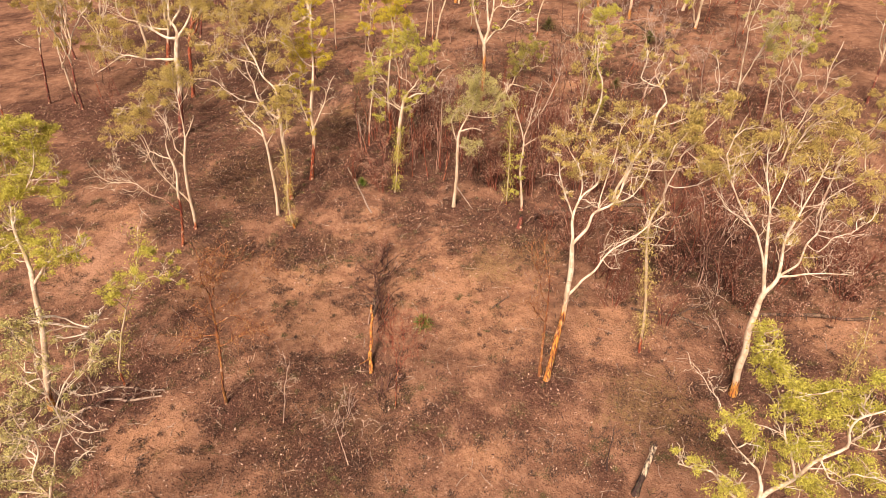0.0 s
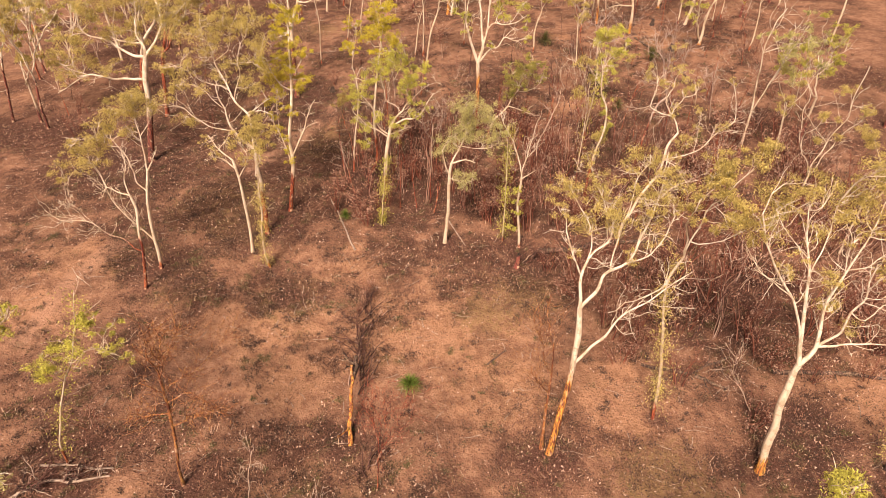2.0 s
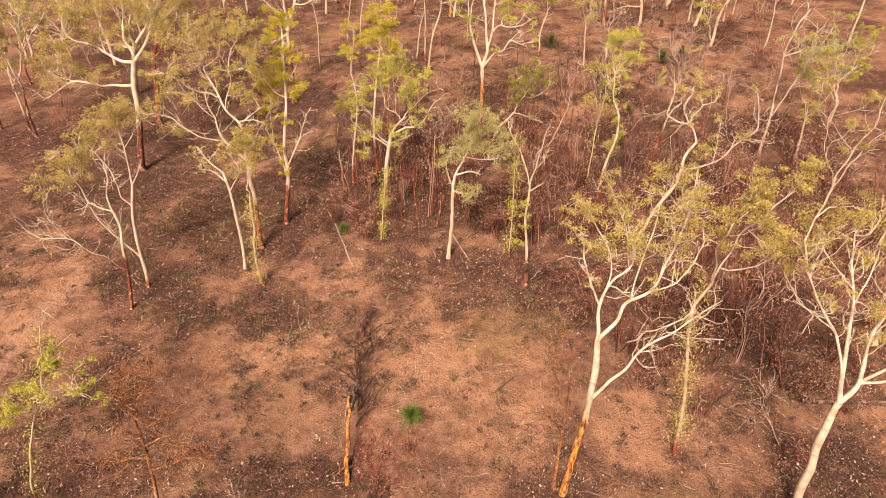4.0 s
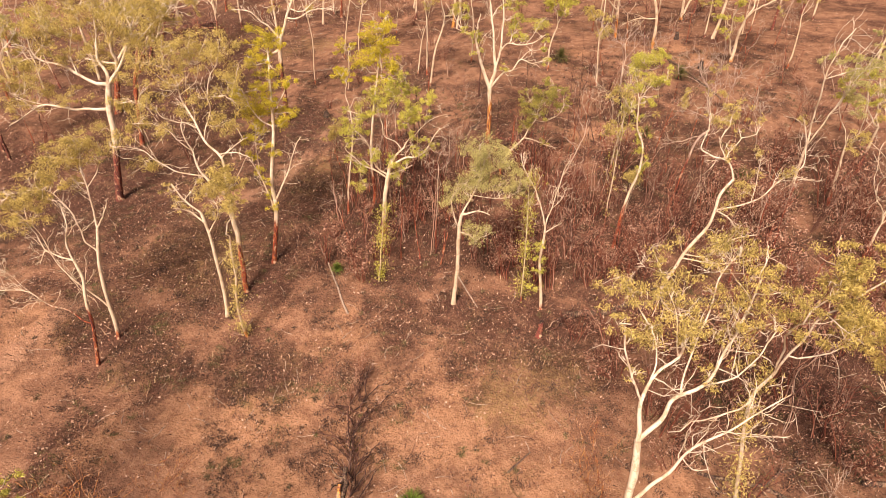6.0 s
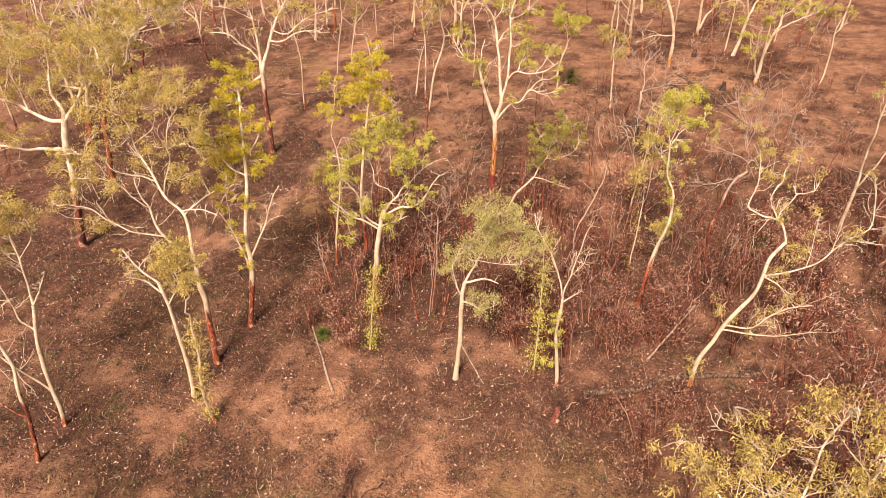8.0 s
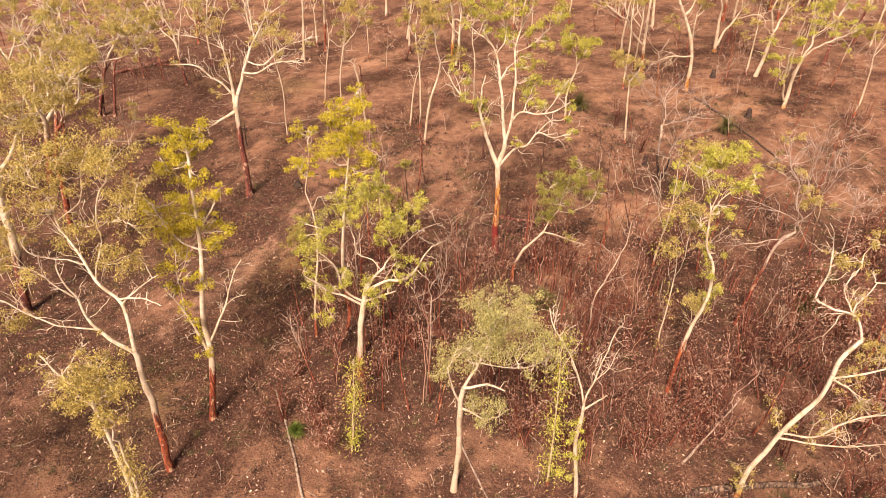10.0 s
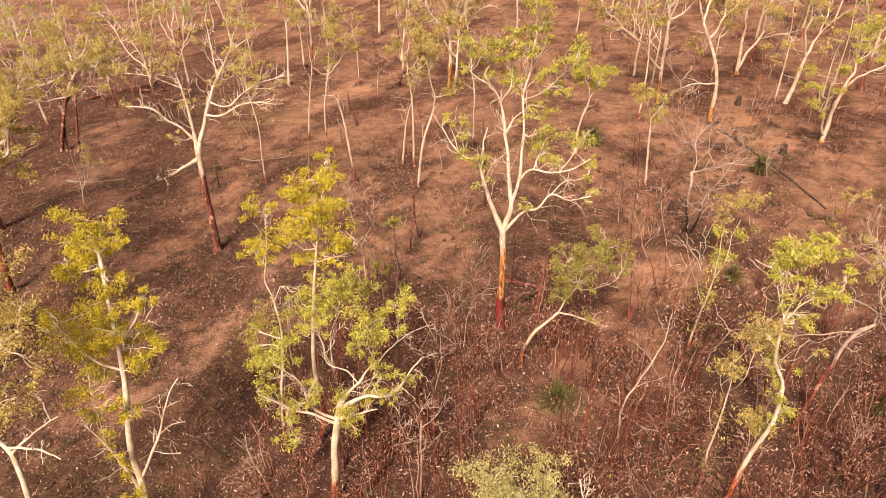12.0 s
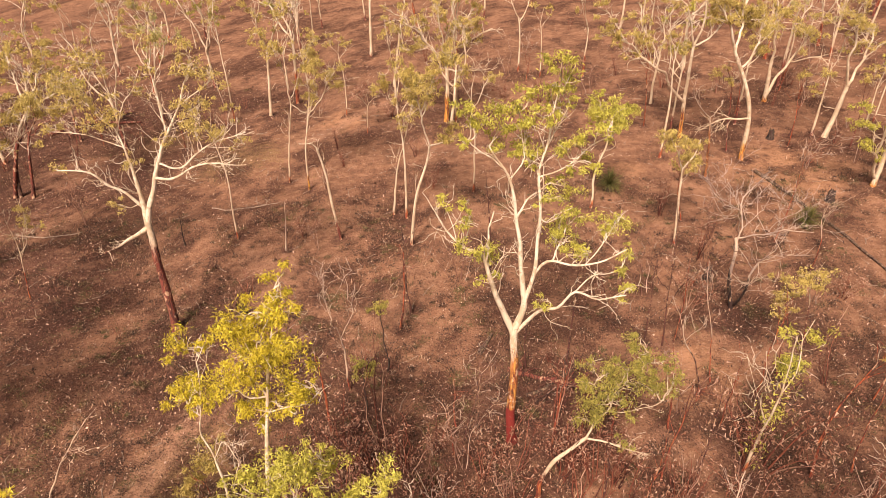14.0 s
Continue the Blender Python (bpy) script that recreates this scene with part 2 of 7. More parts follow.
# ---- the lie of the land ----
RISE_AT = (-2000, -40, 0, 19, 31, 38, 46, 57, 75, 120, 400, 2000)
RISE = (-8, -4, -2, -0.85, 0, 0.9, 2.3, 3.5, 4.6, 6, 12, 30)
SOIL = [(x, y, r if y < 38 else r * 0.7) for x, y, r in [(-8.2, 26.8, 3), (-6.7, 23.3, 2), (-0.6, 27.3, 3.5), (2.8, 23.1, 3.2), (7.7, 22.6, 2.5), (-4.7, 31.5, 2.2), (-20.4, 32.4, 2.5), (-20.5, 27.7, 2), (18.6, 22.7, 2.5), (-13.9, 25.4, 1.5), (-12.2, 16.6, 2), (1.2, 15.6, 1.3), (-3.2, 25.8, 2.2), (-10.3, 26.8, 2), (1.7, 26.4, 2.5), (-8.2, 46.5, 1.8), (-7.1, 77.1, 3.2), (8.9, 42.5, 2.2), (11.0, 64.9, 2), (9.5, 48.6, 3), (20.3, 63.8, 5), (9.2, 49.2, 2.5), (-10.0, 32.7, 1.5), (-8.5, 45.7, 2.5)]]
# burnt patches; the far-left ones also paint the shade among trees into the soil
ASH_AND_SHADE = [(4.2, 19.2, 1.7), (-9.6, 18.0, 1.1), (-3.7, 20.3, 1.5), (-4.4, 15.8, 2.6), (-14.3, 18.6, 2.2), (14.6, 20.1, 2.6), (8.0, 37.6, 4.5), (-3.1, 40.0, 4.5), (3.1, 47.9, 3.5), (-11.3, 51.9, 4), (-3.2, 45.0, 4), (-19.2, 56.8, 4.5), (-22.0, 44.5, 6), (-34.3, 49.5, 6), (12.7, 39.8, 3.5), (12.2, 51.6, 1.6), (-9.7, 34.4, 2.2), (-16.2, 31.0, 1.5), (4.3, 32.0, 2), (-29.0, 49.4, 5), (14.4, 28.9, 3.5), (-9.5, 31.5, 1.5)] + [(12.3, 41.6, 3.0), (14.5, 39.8, 3.0), (9.3, 40.2, 2.2), (17.0, 30.4, 2.6), (-18.6, 54.4, 3.0), (-18.5, 34.3, 1.8), (-24.0, 58.0, 6.0), (-30.0, 66.0, 7.0), (-33.0, 77.0, 8.0), (-22.0, 70.0, 5.0), (-27.0, 82.0, 8.0), (-38.0, 90.0, 9.0), (-17.0, 84.0, 4.0), (-14.0, 30.0, 1.1), (-7.9, 28.8, 1.1), (-17.1, 32.1, 1.1)]
GRASS = [(-4.5, 16.1, 3), (-12.0, 35.9, 3), (-14.1, 37.7, 3.5), (-8.4, 45.1, 3), (8.5, 18.2, 2.5), (-8.6, 45.1, 2), (-14.5, 71.5, 4), (4.3, 29.4, 2.5), (2.2, 27.8, 2), (-21.2, 76.2, 4)] + [(-14.0, 30.0, 2.0), (-7.9, 28.8, 2.0), (-17.1, 32.1, 2.0)]
TRACK = []
for way in (((-13.0, 41.5), (-10.8, 45.0), (-10.0, 47.3), (-9.0, 49.6), (-8.6, 52.0)), ((-10.5, 72.5), (-8.1, 75.0), (-6.3, 78.1), (-4.0, 80.3)), ((-18.6, 34.5), (-19.6, 30.5), (-20.1, 26.0))):
    for (xa, ya), (xb, yb) in zip(way, way[1:]):
        TRACK += [(xa + (xb - xa) * k / 5, ya + (yb - ya) * k / 5, 0.75) for k in range(6)]


def ground_z(x, y):
    x, y = np.asarray(x, float), np.asarray(y, float)
    z = sum(np.interp(y + d, RISE_AT, RISE) for d in (-4, -2, 0, 2, 4)) / 5
    s = np.clip((y - 30) / 25, 0, 1)
    z = z + s * s * (3 - 2 * s) * np.where(x > 0, 0.035, 0.07) * np.clip(x, -40, 40)
    bumps = 0.05 * np.sin(0.83 * x + 1.3 * np.sin(0.41 * y)) + 0.05 * np.sin(0.71 * y + 1.7 * np.sin(0.37 * x)) + 0.025 * np.sin(2.1 * x + 1.1 * y) + 0.02 * np.sin(2.7 * y - 1.6 * x)
    return z + bumps


def spots(x, y, places):
    total = np.zeros_like(x)
    for px, py, r in places:
        total = np.maximum(total, np.exp(-(((x - px) / r) ** 2 + ((y - py) / r) ** 2) * 0.8))
    return total


def value_noise(x, y, seed):
    """Smooth noise between 0 and 1 over the plan."""
    ix, iy = np.floor(x), np.floor(y)
    fx, fy = x - ix, y - iy
    fx, fy = fx * fx * (3 - 2 * fx), fy * fy * (3 - 2 * fy)
    value = lambda a, b: np.modf(np.abs(np.sin(a * 127.1 + b * 311.7 + seed * 74.7) * 43758.5453))[0]
    low = value(ix, iy) * (1 - fx) + value(ix + 1, iy) * fx
    high = value(ix, iy + 1) * (1 - fx) + value(ix + 1, iy + 1) * fx
    return low * (1 - fy) + high * fy


def cover(x, y):
    """How thickly litter and low growth cover the soil, 0 to 1."""
    n = 0.40 * value_noise(x / 2.9, y / 2.9, 1) + 0.32 * value_noise(x / 1.2, y / 1.2, 2) + 0.28 * value_noise(x / 0.6, y / 0.6, 3)
    upslope = 0.13 * np.clip((y - 28) / 8, 0, 1) - 0.11 * np.clip((y - 44) / 10, 0, 1)
    lift = 0.22 * np.maximum(spots(x, y, ASH_AND_SHADE), spots(x, y, ROOTS)) + 0.1 * spots(x, y, GRASS) - 0.10 * spots(x, y, SOIL) - 0.15 * spots(x, y, TRACK)
    s = np.clip((n + upslope + lift - 0.30) / 0.45, 0, 1)
    return s * s * (3 - 2 * s)


def mesh_from(name, verts, faces, material, smooth=False, char=None):
    """A mesh from arrays of points and of faces that all have the same number of corners."""
    verts, faces = np.asarray(verts, np.float32), np.asarray(faces, np.int32)
    me = bpy.data.meshes.new(name)
    me.vertices.add(len(verts))
    me.vertices.foreach_set("co", verts.ravel())
    k = faces.shape[1]
    me.loops.add(faces.size)
    me.loops.foreach_set("vertex_index", faces.ravel())
    me.polygons.add(len(faces))
    me.polygons.foreach_set("loop_start", np.arange(0, faces.size, k, dtype=np.int32))
    me.update(calc_edges=True)
    me.polygons.foreach_set("use_smooth", np.full(len(faces), smooth))
    if char is not None:
        me.attributes.new("char", "FLOAT", "POINT").data.foreach_set("value", np.asarray(char, np.float32))
    me.materials.append(material)
    return me


def build_ground():
    far = np.array([60, 80, 120, 200, 400, 900, 2000.0])
    wide = np.arange(36.9, 78, 0.9)
    far = far[far > 79]  # coarser towards the horizon
    xs = np.concatenate([-far[::-1], -wide[::-1], np.arange(-36, 36.01, 0.3), wide, far])
    ys = np.concatenate([-far[::-1], np.arange(-60, -20, 4.0), np.arange(-20, 4, 0.8), np.arange(4, 82, 0.3), np.arange(82, 135, 0.9), far[1:] + 20])
    gx, gy = np.meshgrid(xs, ys)
    x, y = gx.ravel(), gy.ravel()
    nx, ny = len(xs), len(ys)
    i = (np.arange(ny - 1)[:, None] * nx + np.arange(nx - 1)[None]).ravel()
    me = mesh_from("ground", np.stack([x, y, ground_z(x, y)], 1), np.stack([i, i + 1, i + nx + 1, i + nx], 1), EARTH, True)
    for key, places in (("soil", SOIL), ("ash_shade", ASH_AND_SHADE + ROOTS), ("grass", GRASS), ("track", TRACK)):
        me.attributes.new(key, "FLOAT", "POINT").data.foreach_set("value", spots(x, y, places).astype(np.float32))
    me.attributes.new("cover", "FLOAT", "POINT").data.foreach_set("value", cover(x, y).astype(np.float32))
    tagged(new("ground", me), "reddish bare soil and burnt leaf litter on a gentle slope", "ground", kind="structure")



# ---- helpers for growing things ----
def part(name, me, parent, label=""):
    ob = new(name, me)
    ob.parent = parent
    return tagged(ob, label)


def holder(name, x, y, label, category, group="", sink=0.0):
    ob = new(name)
    ob.empty_display_size = 0.3
    ob.location = (x, y, float(ground_z(x, y)) - sink)
    return tagged(ob, label, category, group)


class Tubes:
    """Collects tapered tubes into one mesh."""

    def __init__(self):
        self.verts, self.faces, self.char, self.count = [], [], [], 0

    def add(self, points, radii, sides, char=None):
        points, radii = np.asarray(points, float), np.asarray(radii, float)
        n = len(points)
        along = np.gradient(points, axis=0)
        along /= np.linalg.norm(along, axis=1, keepdims=True) + 1e-9
        ref = np.array([0.0, 1.0, 0.0]) if abs(along[:, 1]).mean() < 0.8 else np.array([1.0, 0.0, 0.0])
        u = np.cross(along, ref)
        u /= np.linalg.norm(u, axis=1, keepdims=True) + 1e-9
        v = np.cross(along, u)
        a = np.arange(sides) * 2 * math.pi / sides
        ring = points[:, None] + radii[:, None, None] * (np.cos(a)[None, :, None] * u[:, None] + np.sin(a)[None, :, None] * v[:, None])
        k = np.arange(n - 1)[:, None] * sides + np.arange(sides)[None]
        j = np.arange(n - 1)[:, None] * sides + (np.arange(sides)[None] + 1) % sides
        self.faces.append(np.stack([k, j, j + sides, k + sides], -1).reshape(-1, 4) + self.count)
        self.verts.append(ring.reshape(-1, 3))
        self.char.append(np.repeat(np.zeros(n) if char is None else np.asarray(char, float), sides))
        self.count += n * sides

    def mesh(self, name, material):
        return mesh_from(name, np.concatenate(self.verts), np.concatenate(self.faces), material, True, np.concatenate(self.char))


def bezier(a, m, b, n):
    """A bowed line from a to b that passes m half way."""
    s = np.linspace(0, 1, n)[:, None]
    c = 2 * m - 0.5 * (a + b)
    return (1 - s) ** 2 * a + 2 * s * (1 - s) * c + s**2 * b


def through_points(points, step):
    """A smooth line through points."""
    p = np.vstack([2 * points[0] - points[1], points, 2 * points[-1] - points[-2]])
    out = []
    for i in range(1, len(p) - 2):
        n = max(2, int(np.linalg.norm(p[i + 1] - p[i]) / step) + 1)
        s = np.linspace(0, 1, n, endpoint=False)[:, None]
        out.append(0.5 * (2 * p[i] + (p[i + 1] - p[i - 1]) * s + (2 * p[i - 1] - 5 * p[i] + 4 * p[i + 1] - p[i + 2]) * s**2 + (3 * p[i] - p[i - 1] - 3 * p[i + 1] + p[i + 2]) * s**3))
    return np.vstack([*out, p[-2][None]])


def wiggled(line, amount, rng):
    """The line with a sinuous sway, its first point held."""
    n = len(line)
    s = np.linspace(0, 1, n)
    sway = np.zeros((n, 3))
    for f in (1.3, 2.9, 5.3):
        sway += np.sin(s[:, None] * f * math.pi * 2 + rng.uniform(0, 6.28, 3)) * rng.normal(0, 1, 3) / f
    sway -= sway[0]
    return line + sway * amount


def unit(v):
    return v / (np.linalg.norm(v) + 1e-9)


def leaf_mesh(name, centres, spread, per, material, rng, size=0.17, droop=0.6, flat=0.7):
    """Slender leaves in loose clumps round the centres."""
    n = len(centres) * per
    shape = rng.uniform(0.45, 1.7, (len(centres), 3)) * np.array([1, 1, flat]) * spread[:, None]
    lean = rng.normal(0, 0.5, (len(centres), 3))
    puff = rng.normal(0, 1, (n, 3))
    puff += puff[:, 2:] * np.repeat(lean, per, 0)
    at = np.repeat(centres, per, 0) + puff * np.repeat(shape, per, 0)
    return leaves_at(name, at, material, rng, size, droop)


def leaves_at(name, at, material, rng, size, droop=0.9):
    """One slender hanging leaf at each place."""
    n = len(at)
    way = rng.normal(0, 1, (n, 3))
    way[:, 2] -= droop
    way /= np.linalg.norm(way, axis=1, keepdims=True)
    side = np.cross(way, rng.normal(0, 1, (n, 3)))
    side /= np.linalg.norm(side, axis=1, keepdims=True) + 1e-9
    length = size * rng.uniform(0.7, 1.4, (n, 1))
    width = length * rng.uniform(0.13, 0.2, (n, 1))
    verts = np.stack([at + side * width, at - side * width, at + way * length], 1).reshape(-1, 3)
    return mesh_from(name, verts, np.arange(n * 3).reshape(-1, 3), material)


def tuft_leaves(centres, radii, rng, size, thick=1.0):
    """Places of the leaves of rounded tufts, each made of several smaller sprays."""
    out = []
    for c, r in zip(centres, radii):
        sprays = max(3, int(4 + 10 * r))
        count = max(8, int(thick * 42 * r * r / (size * size) / sprays))
        where = rng.normal(0, 1, (sprays, 3)) * np.array([0.68, 0.68, 0.5]) * r
        wide = rng.uniform(0.16, 0.4, (sprays, 1)) * r
        puff = rng.normal(0, 1, (sprays, count, 3)) * wide[:, :, None] * np.array([1, 1, 0.7])
        out.append((c + where[:, None] + puff).reshape(-1, 3))
    return np.concatenate(out)


def sprigs(tubes, line, radii, rng, amount, start=0.25, char=0.0, reach=1.0):
    """Side twigs with finer twigs on them; returns where leaves may hang."""
    length = np.linalg.norm(np.diff(line, axis=0), axis=1).sum()
    ends = []
    for _ in range(max(2, int(length * 2.4 * amount))):
        f = rng.uniform(start, 1)
        i = min(len(line) - 2, int(f * (len(line) - 1)))
        way = unit(unit(line[i + 1] - line[i]) * 0.55 + rng.normal(0, 0.6, 3) + np.array([0, 0, 0.3]))
        bough = rng.uniform() < 0.28
        reachable = np.clip(length * rng.uniform(0.2, 0.5) * (1.15 - 0.5 * f), 0.35, 1.35) * reach * (1.3 if bough else 0.85)
        tip = line[i] + way * reachable
        twig = wiggled(bezier(line[i], (line[i] + tip) / 2 + rng.normal(0, 0.1, 3) * reachable, tip, 6), 0.035 * reachable, rng)
        thick = min(0.032 if bough else 0.017, radii[i] * 0.5)
        tubes.add(twig, np.linspace(thick, 0.008, 6), 4, np.full(6, char))
        ends.append(twig[-1])
        ends.append(twig[3])
        for _ in range(int(rng.integers(2, 4))):
            j = int(rng.integers(2, 6))
            way2 = unit(way * 0.6 + rng.normal(0, 0.7, 3) + np.array([0, 0, 0.15]))
            tip2 = twig[j] + way2 * reachable * rng.uniform(0.25, 0.55)
            tubes.add(wiggled(bezier(twig[j], (twig[j] + tip2) / 2, tip2, 4), 0.03, rng), np.linspace(max(0.008, thick * 0.5), 0.006, 4), 3, np.full(4, char))
            ends.append(tip2)
    ends.append(line[-1])
    return np.array(ends)


LEAF_WORDS = {"olive": "olive leaves", "lime": "yellow-green leaves", "yellow": "bright yellow-green leaves", "grey": "grey-green leaves", "green": "green leaves", "dry": "dry brown leaves"}
TONE_WORDS = {"orange": "orange scorched", "flame": "orange and red scorched", "red": "red-brown scorched", "darkred": "dark red charred", "black": "black charred"}
tree_count = 0
ROOTS = []


def gum_tree(base, stem, limbs, girth, char, tone, leaf, leaves, sleeve=0.0, twigs=1.0):
    """One gum. stem: points (across, up) of the trunk; limbs: what each springs from (0 the trunk, 1 the first limb), how far along, its tip, its bow, and whether it is bare."""
    global tree_count
    tree_count += 1
    rng = np.random.default_rng(100 + tree_count)
    top = max([p[1] for p in stem] + [e[2] for _, _, e, _, _ in limbs])
    size = "tall" if top > 9 else "medium" if top > 6 else "small"
    lean = "leaning " if abs(stem[-1][0]) > 0.35 * stem[-1][1] else ""
    if leaf == "none":
        label = f"{size} {lean}dead {TONE_WORDS[tone]} gum with bare twisted branches"
    elif char > 0.4:
        label = f"{size} {lean}pale gum, {TONE_WORDS[tone]} lower trunk, {LEAF_WORDS[leaf]}"
    else:
        label = f"{size} {lean}white-barked gum with sparse {LEAF_WORDS[leaf]}"
    if sleeve:
        label = f"{size} {lean}pale gum with {LEAF_WORDS[leaf]} sprouting along its trunk"
    kind = "dead_tree" if leaf == "none" else "sapling" if top < 6 or girth < 0.075 else "gum_tree"
    tree = holder(kind, base[0], base[1], label, "tree", "gums of the burnt woodland")
    bark = (DEAD_BARK if leaf == "none" else BARK)[tone]
    girth *= 0.8 if base[1] > 52 else 0.66
    ROOTS.append((base[0], base[1], 0.45 + 3.2 * girth))
    points = np.array([(0, 0, -0.15)] + [(p[0], rng.normal(0, 0.04 * (k + 1)), p[1]) for k, p in enumerate(stem)])
    line = wiggled(through_points(points, 0.3), 0.035 if girth < 0.07 else 0.02, rng)
    n = len(line)
    s = np.linspace(0, 1, n)
    end = girth * (0.62 if any(p == 0 and f > 0.9 for p, f, *_ in limbs) else 0.2)
    radii = (girth + (end - girth) * s) * (1 + 0.06 * np.sin(s * 17 + rng.uniform(0, 6)) + rng.normal(0, 0.03, n))
    radii += girth * 0.3 * np.exp(-np.maximum(line[:, 2], 0) / 0.2)
    scorch = lambda p: np.clip(0.5 + (char - p[:, 2]) / (0.8 + 0.25 * char), 0, 1) + np.clip((0.45 * char - p[:, 2]) / 0.5, 0, 1) if char > 0.05 else np.zeros(len(p))
    if base[1] > 55 and leaf != "none":
        twigs *= 1.7
    tubes = Tubes()
    tubes.add(line, radii, 10, scorch(line))
    ends = sprigs(tubes, line, radii * 0.5, rng, 0.25 * twigs, 0.45, 1.0 if char > 6 else 0.0, 0.6)
    trunk = part("trunk", tubes.mesh("trunk", bark), tree, TONE_WORDS[tone] + " bark at the foot" if 0.4 < char < 7 else "")
    lines, thick, leafy = [line], [radii], []
    crown = np.interp(base[1], (42, 60, 80), (3.0, 2.4, 1.6)) * leaves * (1 - 0.55 * sleeve) if limbs else 0
    far_leaf = np.interp(base[1], (15, 34, 46, 120), (0.85, 0.95, 1.15, 2.2))
    leaves *= np.interp(base[1], (15, 34, 40), (1.5, 1.1, 0.95))
    for parent, f, tip, bow, bare in limbs:
        src, wid = lines[parent], thick[parent]
        i = int(round(f * (len(src) - 1)))
        a, b = src[i], np.array(tip)
        m = (a + b) / 2 + np.array([bow[0], 0, bow[1]])
        length = np.linalg.norm(m - a) + np.linalg.norm(b - m)
        n = max(5, int(length / 0.28))
        branch = wiggled(bezier(a, m, b, n), (0.04 if bare or leaf == "none" else 0.027) * length, rng)
        r0 = wid[min(i, len(wid) - 1)] * (0.6 if bare or leaf == "none" else 0.85 if f > 0.9 else 0.72)
        rad = r0 + (min(0.014 if bare or leaf == "none" else 0.03, r0 * 0.5) - r0) * np.linspace(0, 1, n) ** 1.1
        tubes = Tubes()
        tubes.add(branch, rad, 7, scorch(branch))
        tips = sprigs(tubes, branch, rad, rng, twigs * (1.2 if leaf == "none" else 0.9 if bare else 0.85), 0.3 if bare or leaf == "none" else 0.42, 1.0 if char > 8 else 0.0)
        limb = part("limb", tubes.mesh("limb", bark), tree, "bare dead limb" if bare else "")
        lines.append(branch)
        thick.append(rad)
        if leaf != "none" and leaves and not bare:
            high = tips[tips[:, 2] > a[2] - 0.4]
            leafy.append((limb, high if len(high) > 6 else tips, length))
    size = 0.085 * far_leaf
    for limb, tips, length in leafy:
        count = max(2, int(crown * length / sum(k for _, _, k in leafy) / 190))
        pick = tips[rng.permutation(len(tips))[: min(count, len(tips))]] + rng.normal(0, 0.08, (min(count, len(tips)), 3)) + np.array([0, 0, 0.05])
        part("foliage", leaves_at("foliage", tuft_leaves(pick, rng.uniform(0.13, 0.33, len(pick)), rng, size), LEAF[leaf], rng, size), limb)
    if sleeve and leaves:
        count = int(2.2 * leaves * (0.55 * sleeve if limbs else 1.0) / 14)
        k = (rng.uniform(0.12, 1, count) * (len(line) - 1)).astype(int)
        keep = np.sin(k * 0.9 + tree_count) + rng.uniform(-0.6, 1.2, count) > -0.25
        pick = line[k][keep] + rng.normal(0, 0.1, (keep.sum(), 3))
        part("leaf_sleeve", leaf_mesh("leaf_sleeve", pick, rng.uniform(0.08, 0.2, len(pick)), 14, LEAF[leaf], rng, 0.1 * far_leaf), trunk, "tufts of new leaves on the stem")["kind"] = "stuff"
    return tree


